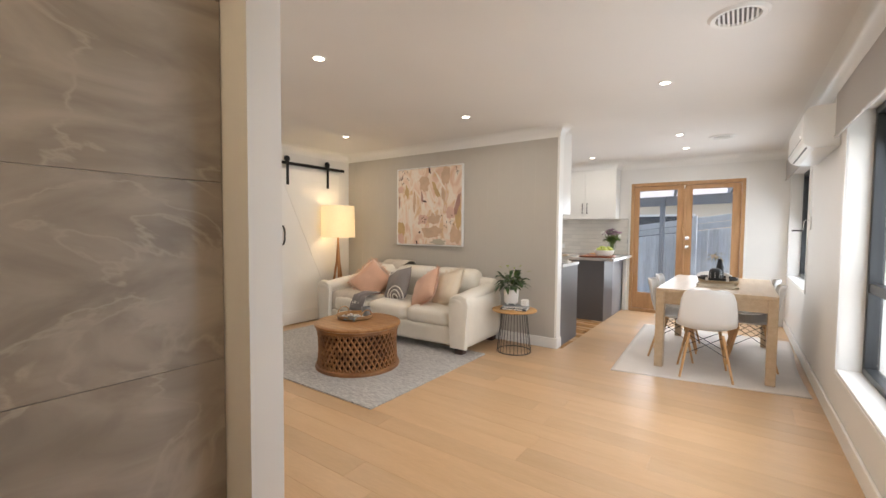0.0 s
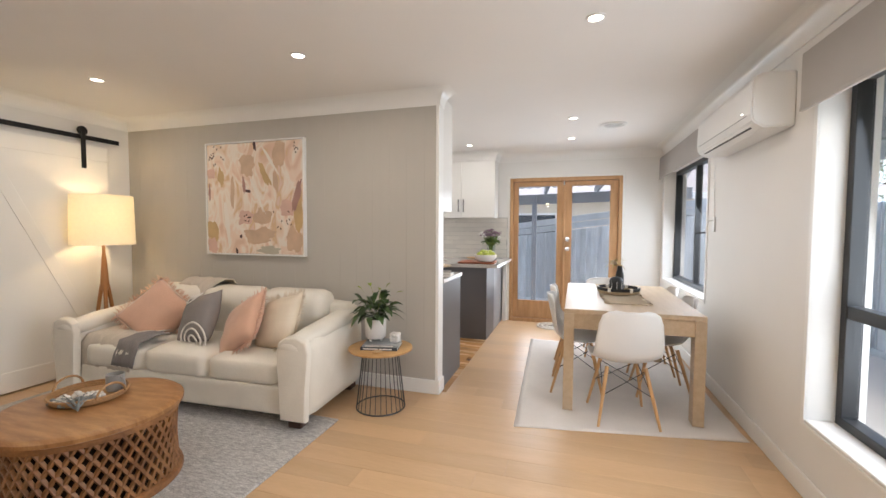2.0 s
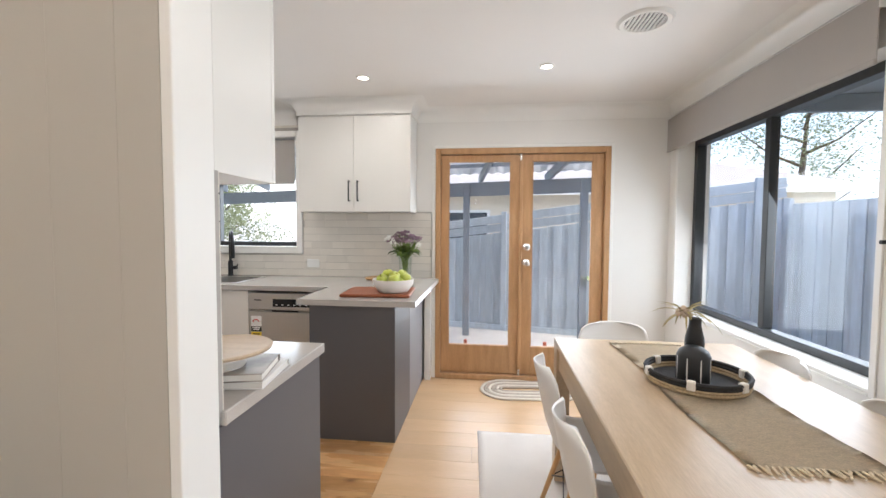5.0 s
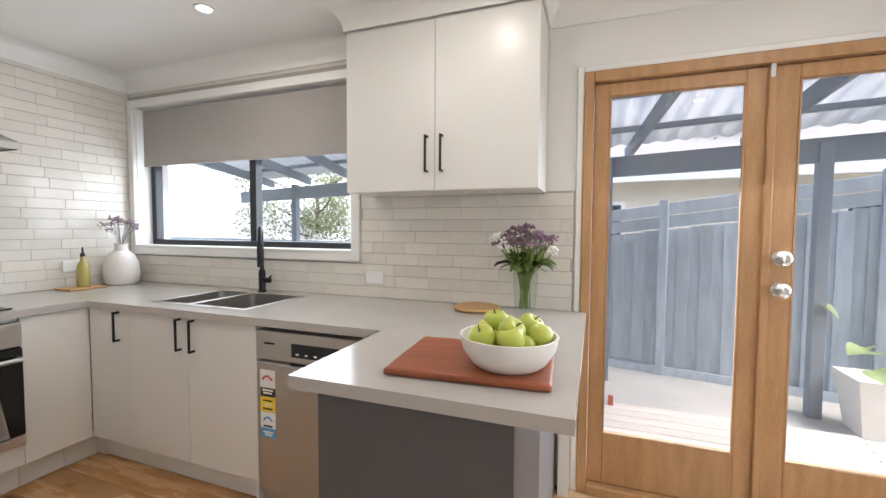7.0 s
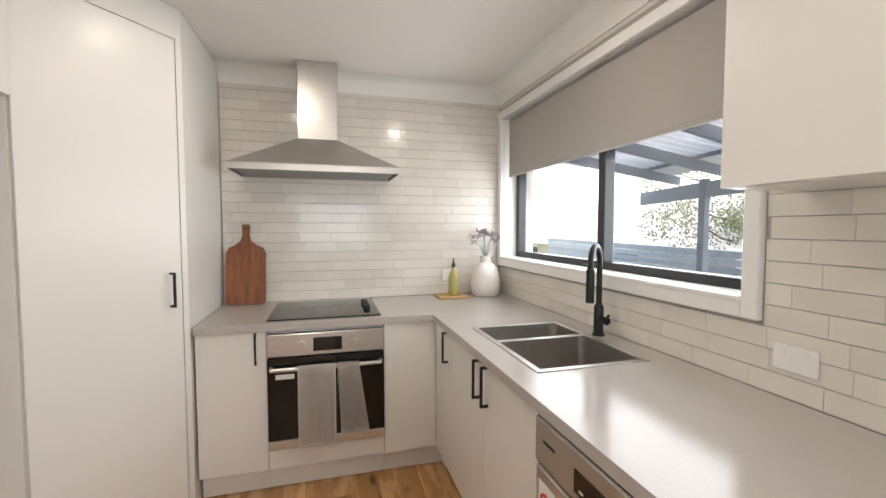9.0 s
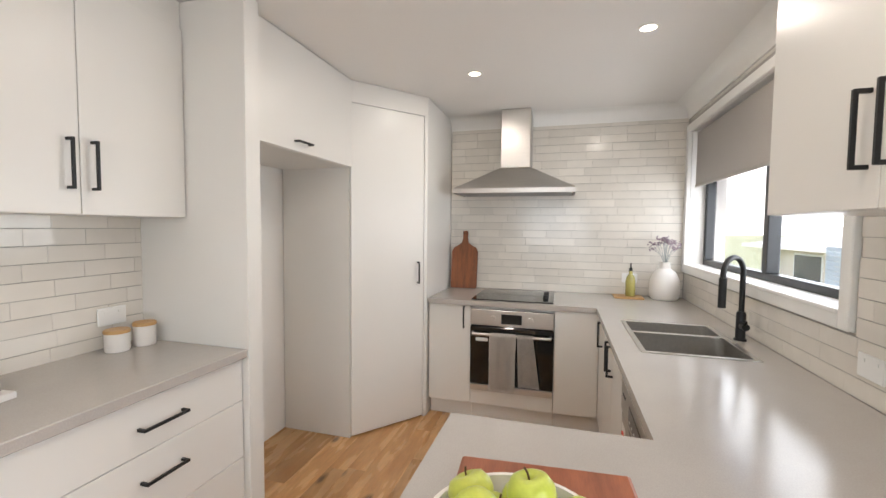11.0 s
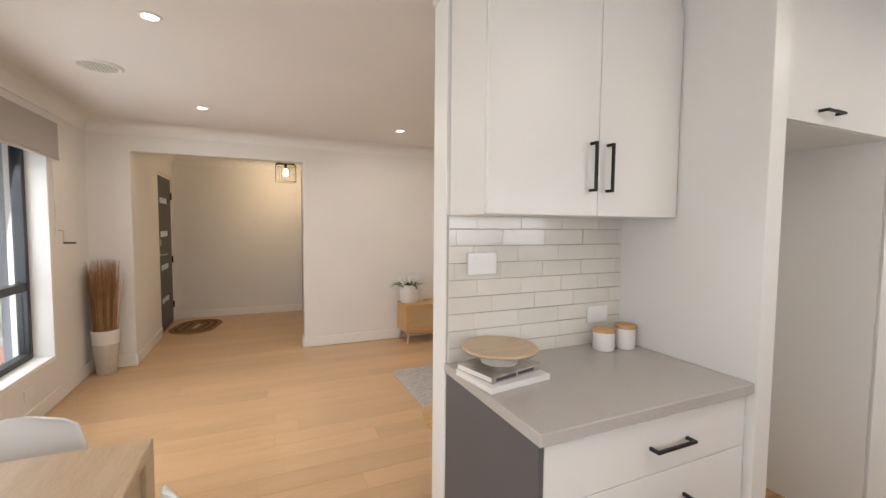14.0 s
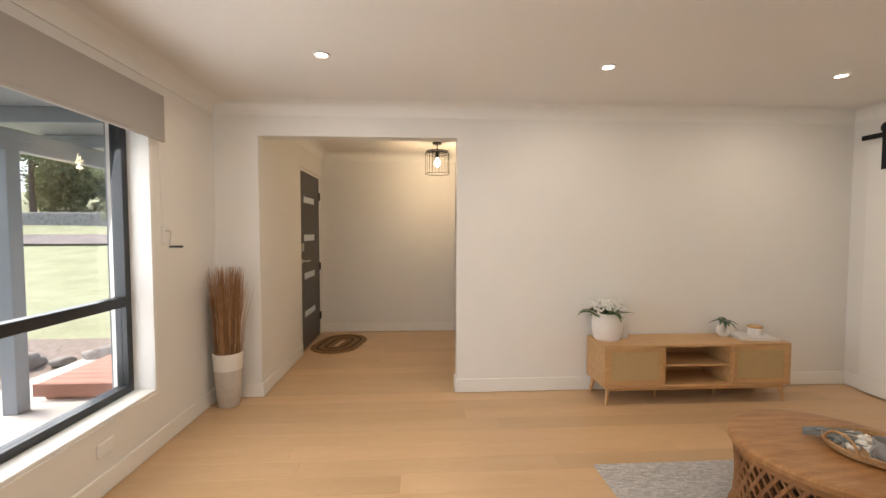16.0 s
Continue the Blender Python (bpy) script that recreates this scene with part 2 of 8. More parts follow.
def tube(bm, pts, r, n=8, r_end=None, closed=False):
    """A round bar along a line of points."""
    pts = [Vector(p) for p in pts]
    rings = []
    count = len(pts)
    side = None
    for i, p in enumerate(pts):
        if closed:
            d = pts[(i + 1) % count] - pts[i - 1]
        else:
            d = pts[min(i + 1, count - 1)] - pts[max(i - 1, 0)]
        d.normalize()
        if side is None:
            side = d.orthogonal().normalized()
        side = (side - d * side.dot(d)).normalized()
        up = d.cross(side)
        rad = r if r_end is None else r + (r_end - r) * i / max(1, count - 1)
        rings.append([bm.verts.new(p + rad * (math.cos(2 * math.pi * k / n) * side + math.sin(2 * math.pi * k / n) * up)) for k in range(n)])
    pairs = list(zip(rings, rings[1:])) + ([(rings[-1], rings[0])] if closed else [])
    for a, b in pairs:
        for k in range(n):
            bm.faces.new((a[k], a[(k + 1) % n], b[(k + 1) % n], b[k]))
    if not closed:
        bm.faces.new(rings[0][::-1])
        bm.faces.new(rings[-1])
    return bm


def arc(center, r, a0, a1, n, axis="z"):
    out = []
    for i in range(n + 1):
        a = radians(a0 + (a1 - a0) * i / n)
        u, v = r * math.cos(a), r * math.sin(a)
        x, y, z = center
        out.append({"z": (x + u, y + v, z), "x": (x, y + u, z + v), "y": (x + u, y, z + v)}[axis])
    return out


def finish(bm, name, material, smooth=False):
    bmesh.ops.recalc_face_normals(bm, faces=bm.faces[:])
    me = bpy.data.meshes.new(name)
    if smooth:
        for f in bm.faces:
            f.smooth = True
        if smooth != "all":
            for e in bm.edges:
                if len(e.link_faces) == 2 and e.calc_face_angle(0) > 0.7:
                    e.smooth = False
    bm.to_mesh(me)
    bm.free()
    me.materials.append(material)
    return me


def part(name, bm, material, parent, label="", smooth=False, at=None):
    ob = new(name, finish(bm, name, material, smooth))
    ob.parent = parent
    if at is not None:
        ob.matrix_basis = at if isinstance(at, Matrix) else Matrix.Translation(at)
    return tagged(ob, label)


def thing(name, at, label, category, group="", turn=0.0, kind=""):
    ob = new(name)
    ob.empty_display_size = 0.1
    ob.matrix_basis = pose(*at, 0, 0, turn)
    return tagged(ob, label, category, group, kind)


def one(name, bm, material, label, category, group="", kind="", smooth=False, at=None):
    ob = new(name, finish(bm, name, material, smooth))
    if at is not None:
        ob.matrix_basis = at if isinstance(at, Matrix) else Matrix.Translation(at)
    return tagged(ob, label, category, group, kind)


def structure(name, bm, material, label="", category="", smooth=False):
    return one(name, bm, material, label, category or name.split("_")[0], kind="structure", smooth=smooth)


def wall(name, axis, a, b, u0, u1, z0, z1, holes, material, label):
    """A wall between a and b across axis, along the other axis from u0 to u1, with holes (u0, u1, z0, z1)."""
    bm = BM()
    us = sorted({u0, u1, *[h[0] for h in holes], *[h[1] for h in holes]})
    for p, q in zip(us, us[1:]):
        cut = sorted((h[2], h[3]) for h in holes if h[0] <= p + 1e-6 and h[1] >= q - 1e-6)
        z = z0
        for lo, hi in cut + [(z1, z1)]:
            if lo - z > 1e-6:
                box(bm, (a, p, z) if axis == "x" else (p, a, z), (b, q, lo) if axis == "x" else (q, b, lo))
            z = hi
    bmesh.ops.remove_doubles(bm, verts=bm.verts[:], dist=1e-5)
    return structure(name, bm, material, label, "wall")

# ---- structure ----
CH = 2.385
XR, YB, XK, XL, YF = 1.145, 7.78, -4.03, -4.26, 1.45
wall("wall_east", "x", XR, XR + 0.24, -0.9, YB + 0.24, 0, CH + 0.1, [(2.26, 4.24, 0.38, 2.06), (5.90, 7.63, 0.71, 2.05)], WALL,
     "warm white plaster wall with two window openings")
wall("wall_north", "y", YB, YB + 0.24, XL - 0.2, XR, 0, CH + 0.1, [(-0.825, 0.665, -1, 2.045), (-3.96, -2.11, 1.16, 2.17)], WALL,
     "warm white plaster wall with glazed doors and kitchen window")
wall("wall_west", "x", XL - 0.12, XL, YF, 4.87, 0, CH + 0.1, [(2.60, 3.68, -1, 1.985)], WALL, "warm white plaster wall with a wide doorway")
wall("wall_kitchen", "x", XK - 0.12, XK - 0.012, 4.99, YB, 0, CH + 0.1, [], WALL, "plaster wall behind the cooktop tiles")
wall("wall_partition", "y", 4.885, 4.985, XL - 0.12, -0.978, 0, CH + 0.1, [], WALL, "white back of the partition between living room and kitchen")
wall("wall_south", "y", 1.32, YF, XL - 0.12, XR, 0, CH + 0.1, [(-0.80, 0.80, -1, 2.12)], WALL, "warm white plaster wall with a wide square opening")
wall("wall_entry_east", "x", 0.80, 0.94, -0.85, 1.32, 0, CH + 0.1, [(-0.66, 0.27, -1, 2.06)], WALL, "entry wall that holds the front door")
wall("wall_entry_south", "y", -0.86, -0.72, -1.12, 0.80, 0, CH + 0.1, [], WALL, "plain white end wall of the entry")
wall("wall_entry_west", "x", -1.12, -0.982, -0.72, 1.32, 0, CH + 0.1, [], WALL, "entry wall behind the stone tiles")
# hall behind the sliding doors
wall("wall_hall", "x", -5.75, -5.63, 1.2, 3.74, 0, CH + 0.1, [], WALL, "pale hall wall with a small framed picture")
wall("wall_hall_end", "y", 4.42, 4.54, -7.6, XL - 0.12, 0, CH + 0.1, [], WALL, "white hall wall behind a second sliding door")
wall("wall_hall_south", "y", 1.1, 1.2, -8.9, XL - 0.12, 0, CH + 0.1, [], WALL, "plain hall wall")
wall("wall_bedroom", "x", -8.9, -8.75, 1.2, 5.6, 0, CH + 0.1, [(2.9, 4.5, 0.7, 2.1)], WALL, "far bedroom wall with a bright window")
wall("wall_bedroom_north", "y", 5.5, 5.6, -8.75, -7.6, 0, CH + 0.1, [], WALL, "plain bedroom wall")
structure("ceiling", bx((-9.0, -0.9, CH), (XR + 0.24, YB + 0.24, CH + 0.12)), CEIL, "smooth white plaster ceiling")
structure("floor_base", bx((-9.0, -0.9, -0.16), (XR + 0.2, YB + 0.2, -0.018)), SUBFLOOR, "dark base under the floor planks", "floor")


def cornice(name, pts):
    """A coved cornice along a line of inner wall corners (x, y), the room on the left."""
    bm = BM()
    size, prof = 0.1, []
    prof = [(0.0, -size - 0.006), (0.008, -size - 0.006)]
    prof += [(0.008 + size * (1 - math.cos(radians(a))), -size + size * math.sin(radians(a))) for a in range(0, 91, 15)]
    prof += [(size + 0.016, 0.0)]
    n = len(pts)
    rings = []
    for i, p in enumerate(pts):
        p = Vector(p)
        d0 = (p - Vector(pts[i - 1])).normalized() if i else None
        d1 = (Vector(pts[i + 1]) - p).normalized() if i < n - 1 else None
        d0, d1 = d0 or d1, d1 or d0
        n0, n1 = Vector((-d0.y, d0.x)), Vector((-d1.y, d1.x))
        m = (n0 + n1)
        m = m / max(0.2, m.dot(n0))
        rings.append([bm.verts.new((p.x + m.x * u, p.y + m.y * u, CH - 0.003 + z)) for u, z in prof])
    for a, b in zip(rings, rings[1:]):
        for k in range(len(prof) - 1):
            bm.faces.new((a[k], a[k + 1], b[k + 1], b[k]))
    return structure(name, bm, TRIM, "white coved plaster cornice", "trim", smooth=True)


cornice("trim_cornice_main", [(XL, YF), (XR, YF), (XR, YB), (-0.85, YB)])
cornice("trim_cornice_partition", [(-0.978, 4.985), (-0.978, 4.868), (XL, 4.868), (XL, YF)])
cornice("trim_cornice_entry", [(-0.97, -0.72), (0.80, -0.72), (0.80, 1.32), (-0.97, 1.32), (-0.97, -0.72)])
cornice("trim_cornice_kitchen", [(-2.10, YB - 0.012), (XK, YB - 0.012), (XK, 5.88)])


def skirting(name, runs):
    """Skirting boards: (x0, y0, x1, y1) on the floor, each a plain board with an eased top."""
    bm = BM()
    for x0, y0, x1, y1 in runs:
        box(bm, (x0, y0, 0.002), (x1, y1, 0.115), 0.004)
    return structure(name, bm, TRIM, "white painted skirting board", "baseboard")


T = 0.016
skirting("baseboard_east", [(XR - T, YF + T, XR - 0.001, YB - T)])
skirting("baseboard_north", [(0.70, YB - T, XR - T, YB - 0.001), (-0.92, YB - T, -0.857, YB - 0.001)])
skirting("baseboard_south", [(XL + 0.001, YF + 0.001, -0.80, YF + T), (0.80, YF + 0.001, XR - T, YF + T)])
skirting("baseboard_opening", [(-0.799, 1.32, -0.80 + T, YF + T), (0.80 - T, 0.30, 0.799, YF + T)])
skirting("baseboard_partition", [(XL + T, 4.868 - T, -0.978 + T, 4.867), (-0.978, 4.868, -0.978 + T, 4.985)])
skirting("baseboard_west", [(XL + 0.001, YF + T, XL + T, 2.58), (XL + 0.001, 3.70, XL + T, 4.868 - T)])
skirting("baseboard_entry", [(-0.969, -0.719, 0.80, -0.72 + T)])
skirting("baseboard_hall", [(-5.63, 1.2, -5.63 + T, 3.74), (-7.6, 4.42 - T, -6.62, 4.419)])


# windows: dark aluminium frames set in plastered reveals
def bar(bm, lo, hi):
    box(bm, lo, hi, 0.003)


def east_window(name, y0, y1, z0, z1, mullion, transom, label):
    w = thing(name, (XR + 0.15, y0, z0), label, "window", kind="structure")
    L, Hh = y1 - y0, z1 - z0
    f = BM()
    for lo, hi in (((-0.03, 0, 0), (0.04, L, 0.045)), ((-0.03, 0, Hh - 0.045), (0.04, L, Hh)), ((-0.03, 0, 0.045), (0.04, 0.045, Hh - 0.045)),
                   ((-0.03, L - 0.045, 0.045), (0.04, L, Hh - 0.045))):
        bar(f, lo, hi)
    part("window_frame", f, ALU, w)
    part("mullion", bx((-0.02, mullion - y0 - 0.025, 0.045), (0.035, mullion - y0 + 0.025, Hh - 0.045), 0.003), ALU, w)
    spans = [(0.045, mullion - y0 - 0.025), (mullion - y0 + 0.025, L - 0.045)]
    zs = [(0.045, Hh - 0.045)]
    if transom:
        t = transom - z0
        for k, (p, q) in enumerate(spans):
            part("transom", bx((-0.025, p, t - 0.03), (0.035, q, t + 0.03), 0.003), ALU, w)
        zs = [(0.045, t - 0.03), (t + 0.03, Hh - 0.045)]
    for p, q in spans:
        for s, e in zs:
            pane = part("pane", bx((0.0, p, s), (0.005, q, e)), GLASS, w, "clear glass pane")
            pane.visible_shadow = False
    # plastered reveal and sill, a little proud of the wall
    s = BM()
    box(s, (-0.155, -0.03, -0.018), (-0.03, L + 0.03, 0.002), 0.004)
    part("window_sill", s, TRIM, w, "white painted sill")
    a = BM()
    for y in (-0.03, L):
        box(a, (-0.158, y, -0.03), (-0.146, y + 0.03, Hh + 0.03), 0.002)
    box(a, (-0.158, 0, -0.03), (-0.146, L, -0.018), 0.002)
    part("architrave", a, TRIM, w)
    return w


east_window("window_1", 2.26, 4.24, 0.38, 2.06, 3.14, 0.935, "large dark aluminium window with low transom")
east_window("window_2", 5.90, 7.63, 0.71, 2.05, 6.78, 0, "dark aluminium sliding window beside the dining table")

kw = thing("window_3", (-3.96, YB, 1.16), "dark sliding kitchen window with white timber surround", "window", kind="structure")
f = BM()
for lo, hi in (((0, 0.1, 0), (1.85, 0.16, 0.05)), ((0, 0.1, 0.96), (1.85, 0.16, 1.01)), ((0, 0.1, 0.05), (0.045, 0.16, 0.96)), ((1.805, 0.1, 0.05), (1.85, 0.16, 0.96))):
    bar(f, lo, hi)
part("window_frame", f, ALU, kw)
part("mullion", bx((0.97, 0.095, 0.05), (1.025, 0.155, 0.96), 0.003), ALU, kw)
for p, q, d in ((0.045, 0.97, 0.125), (1.025, 1.805, 0.135)):
    pane = part("pane", bx((p, d, 0.05), (q, d + 0.005, 0.96)), GLASS, kw, "clear glass pane")
    pane.visible_shadow = False
a = BM()
for lo, hi in (((-0.055, -0.03, -0.055), (0.0, -0.001, 1.065)), ((1.85, -0.03, -0.055), (1.905, -0.001, 1.065)), ((0, -0.03, -0.055), (1.85, -0.001, 0)), ((0, -0.03, 1.01), (1.85, -0.001, 1.065))):
    box(a, lo, hi, 0.004)
part("architrave", a, TRIM, kw, "white painted timber surround")
part("window_sill", bx((0, -0.035, -0.004), (1.85, 0.1, 0.012), 0.003), TRIM, kw)

# glazed double doors in an oiled timber frame
fd = thing("door_1", (-0.825, YB, 0), "double glazed doors in oiled timber frame", "door", kind="structure")
fd.scale = (0.987, 1, 1)
f = BM()
box(f, (0.0, -0.022, 0.0), (0.045, 0.12, 2.045), 0.004)
box(f, (1.465, -0.022, 0.0), (1.51, 0.12, 2.045), 0.004)
box(f, (0.045, -0.022, 1.995), (1.465, 0.12, 2.045), 0.004)
box(f, (0.045, -0.03, 0.0), (1.465, 0.16, 0.05), 0.006)
part("door_frame", f, OAKFRAME, fd)
a = BM()
for lo, hi in (((-0.03, -0.012, 0), (-0.001, -0.001, 2.075)), ((1.511, -0.012, 0), (1.54, -0.001, 2.075)), ((-0.001, -0.012, 2.046), (1.511, -0.001, 2.075))):
    box(a, lo, hi, 0.003)
part("architrave", a, TRIM, fd, "thin white painted trim")
for k, (p, q, g0, g1) in enumerate(((0.047, 0.752, 0.115, 0.665), (0.758, 1.463, 0.852, 1.365))):
    leaf = part("door_leaf", BM(), OAKFRAME, fd)
    b = BM()
    box(b, (p, 0.01, 0.055), (g0, 0.05, 1.99), 0.003)
    box(b, (g1, 0.01, 0.055), (q, 0.05, 1.99), 0.003)
    box(b, (g0, 0.01, 0.055), (g1, 0.05, 0.305), 0.003)
    box(b, (g0, 0.01, 1.93), (g1, 0.05, 1.99), 0.003)
    leaf.data = finish(b, "door_leaf", OAKFRAME)
    g = part("pane", bx((g0, 0.028, 0.305), (g1, 0.034, 1.93)), GLASS, leaf, "clear glass pane")
    g.visible_shadow = False
    part("glazing_bead", tube(BM(), [(g0 + 0.004, 0.014, 0.309), (g1 - 0.004, 0.014, 0.309), (g1 - 0.004, 0.014, 1.926), (g0 + 0.004, 0.014, 1.926)], 0.006, 4, closed=True), OAKFRAME, leaf)
part("cover_strip", bx((0.738, -0.006, 0.055), (0.77, 0.01, 1.99), 0.006, 2), OAKFRAME, fd)
for z in (1.05, 1.185):
    k = BM()
    lathe(k, [(0.0, 0.0), (0.03, 0.0), (0.03, 0.006), (0.012, 0.012), (0.012, 0.03), (0.028, 0.04), (0.03, 0.052), (0.02, 0.064), (0, 0.066)], 20)
    part("door_knob", k, CHROME, fd, "round chrome knob", smooth=True, at=pose(0.806, 0.01, z, 90))
for z in (0.075, 1.965):
    part("bolt", bx((0.742, -0.014, z - 0.03), (0.762, -0.006, z + 0.03), 0.003), CHROME, fd, "chrome flush bolt")

# front door
ed = thing("door_2", (0.80, 0.27, 0), "charcoal front door with four frosted slots", "door", kind="structure")
slots = [0.36, 0.80, 1.24, 1.68]
f = BM()
box(f, (0.012, -0.03, 0), (0.10, 0.0, 2.06), 0.003)
box(f, (0.012, -0.93, 0), (0.10, -0.90, 2.06), 0.003)
box(f, (0.012, -0.90, 2.03), (0.10, -0.03, 2.06), 0.003)
part("door_frame", f, TRIM, ed)
CHARCOAL = mat("charcoal_door_paint", (0.06, 0.052, 0.05), 0.4, vary=0.06)
b = BM()
zz = 0.006
for s in slots + [None]:
    top = s if s else 2.028
    box(b, (0.02, -0.898, zz), (0.06, -0.032, top))
    if s:
        box(b, (0.02, -0.898, s), (0.06, -0.70, s + 0.075))
        box(b, (0.02, -0.19, s), (0.06, -0.032, s + 0.075))
        zz = s + 0.075
leaf = part("door_leaf", b, CHARCOAL, ed)
for s in slots:
    part("pane", bx((0.03, -0.70, s), (0.05, -0.19, s + 0.075)), FROST, leaf, "frosted glass slot")
part("door_handle", tube(tube(BM(), [(0.02, -0.09, 1.02), (-0.035, -0.09, 1.02), (-0.04, -0.10, 1.02), (-0.04, -0.21, 1.02)], 0.009), [(0.021, -0.09, 1.02), (0.012, -0.09, 1.02)], 0.026, 16), STEEL, ed, "steel lever handle", smooth=True)
part("lock", bx((0.0, -0.12, 1.13), (0.02, -0.06, 1.22), 0.006), STEEL, ed)
for z in (0.25, 0.9, 1.8):
    part("hinge", bx((0.004, -0.912, z - 0.05), (0.02, -0.890, z + 0.05), 0.003), BLACK, ed)


# roller blinds
def blind(name, at, turn, width, drop, label):
    w = thing(name, at, label, "blind", "roller blinds", turn)
    part("fabric", bx((0, -0.002, -drop), (width, 0.002, 0.0)), BLIND, w)
    part("roller", lathe(BM(), [(0, 0), (0.024, 0), (0.024, width - 0.01), (0, width - 0.01)], 20), BLIND, w, smooth=True, at=pose(0.005, 0.024, -0.024, 0, 90, 0))
    part("bottom_rail", bx((0.002, -0.008, -drop - 0.018), (width - 0.002, 0.008, -drop + 0.004), 0.004), BLIND, w)
    for x in (-0.006, width):
        part("bracket", bx((x, -0.004, -0.055), (x + 0.006, 0.05, 0.005), 0.002), WHITEPLASTIC, w)
    return w


blind("roller_blind", (XR - 0.055, 4.29, 2.19), -90, 2.11, 0.265, "grey roller blind drawn halfway up large window")
blind("roller_blind", (XR - 0.055, 7.71, 2.235), -90, 1.83, 0.245, "grey roller blind above the dining window")
blind("roller_blind", (-3.91, YB + 0.02, 2.15), 0, 1.77, 0.385, "warm grey roller blind inside the kitchen window")
for y, z in ((2.13, 1.33), (5.70, 1.37)):
    c = thing("blind_winder", (XR, y, z), "white wall winder with folding black crank handle", "blind winder", "blind winders")
    part("plate", bx((-0.012, -0.025, -0.06), (-0.001, 0.025, 0.06), 0.003), WHITEPLASTIC, c)
    part("crank", tube(BM(), [(-0.012, 0, 0.03), (-0.04, 0.0, 0.03), (-0.05, 0.005, 0.02), (-0.055, 0.03, -0.07)], 0.004, 6), STEEL, c, "thin steel crank")
    part("grip", tube(BM(), [(-0.055, 0.03, -0.07), (-0.135, 0.03, -0.07)], 0.007, 8), BLACK, c, "black grip")
    part("cord", tube(BM(), [(-0.006, 0.005, 0.06), (-0.006, 0.03, 0.5), (-0.01, 0.05, 0.86)], 0.0025, 5), WHITEPLASTIC, c)

# downlights and vents
for lx, ly in DOWNLIGHTS:
    d = thing("downlight", (lx, ly, CH), "lit round white recessed downlight", "downlight", "ceiling downlights")
    part("rim", lathe(BM(), [(0.034, -0.001), (0.036, -0.007), (0.047, -0.006), (0.05, -0.001)], 28), TRIM, d, smooth=True)
    part("lens", lathe(BM(), [(0, -0.0035), (0.034, -0.0035)], 28), LAMPDISC, d, "glowing lamp lens")
for vx, vy in ((0.55, 3.17), (0.405, 6.33)):
    v = thing("ceiling_vent", (vx, vy, CH), "round white slatted ceiling vent", "vent", "ceiling vents")
    part("rim", lathe(BM(), [(0.095, -0.001), (0.10, -0.012), (0.12, -0.014), (0.135, -0.001)], 36), TRIM, v, smooth=True)
    # grey disc whose colour draws the shade between the slats
    part("backing", lathe(BM(), [(0, -0.001), (0.095, -0.001)], 32), mat("vent_shadow", (0.25, 0.24, 0.23), 0.8), v)
    for k in range(-4, 5):
        half = math.sqrt(max(0.0, 0.094 ** 2 - (k * 0.02) ** 2))
        part("slat", bx((k * 0.02 - 0.006, -half, -0.012), (k * 0.02 + 0.004, half, -0.005)), TRIM, v)

# ---- kitchen ----
CT, TOP = 0.90, 0.036  # worktop height and thickness


def pull(parent, at, upright=True, length=0.16):
    """A square black bar handle standing off its door, which faces -y."""
    b = BM()
    h = length / 2
    if upright:
        box(b, (-0.005, -0.034, -h), (0.005, -0.024, h), 0.0015)
        for z in (-h, h - 0.01):
            box(b, (-0.005, -0.026, z), (0.005, 0.0, z + 0.01), 0.001)
    else:
        box(b, (-h, -0.034, -0.005), (h, -0.024, 0.005), 0.0015)
        for x in (-h, h - 0.01):
            box(b, (x, -0.026, -0.005), (x + 0.01, 0.0, 0.005), 0.001)
    return part("handle", b, BLACK, parent, "black bar handle", at=at)


def cabinet(name, at, turn, w, d, h, fronts, label, kick=0.0, material=None, body=None, group="", inside=0.0):
    """A unit whose front faces -y: fronts are (x0, x1, z0, z1, handle) with handle None or (x, z, upright, length)."""
    c = thing(name, at, label, "cabinet", group, turn)
    part("body", bx((0.001, 0.020, kick), (w - 0.001, d, inside or h), 0.001), body or CAB, c)
    if kick:
        part("kickboard", bx((0.001, 0.06, 0.004), (w - 0.001, 0.076, kick - 0.001)), CAB, c)
    for x0, x1, z0, z1, handle in fronts:
        p = part("drawer_front" if x1 - x0 > z1 - z0 else "door", bx((x0 + 0.0015, 0, z0 + 0.0015), (x1 - 0.0015, 0.018, z1 - 0.0015), 0.0015), material or CAB, c)
        if handle:
            hx, hz, up, length = handle
            pull(p, (hx, 0, hz), up, length)
    return c


FY = 7.11   # front of the back run
FX = -3.375  # front of the cooktop run
KH = CT - TOP
# back run, facing -y
cabinet("base_cabinet", (-3.375, FY, 0), 0, 0.325, YB - FY - 0.03, KH, [(0.0, 0.325, 0.13, KH - 0.004, (0.245, 0.775, True, 0.16))],
        "white corner base cabinet with black bar handle", 0.13, group="kitchen base cabinets")
cabinet("base_cabinet", (-3.05, FY, 0), 0, 0.84, YB - FY - 0.03, KH,
        [(0.0, 0.42, 0.13, KH - 0.004, (0.375, 0.775, True, 0.16)), (0.42, 0.84, 0.13, KH - 0.004, (0.465, 0.775, True, 0.16))],
        "white double-door cabinet below the sink", 0.13, group="kitchen base cabinets", inside=0.68)
part("end_panel", bx((-0.001, -0.002, 0.004), (0.014, 0.5, KH - 0.001)), CAB, thing("filler_panel", (-2.21, FY, 0), "narrow white filler panel beside dishwasher", "panel"))
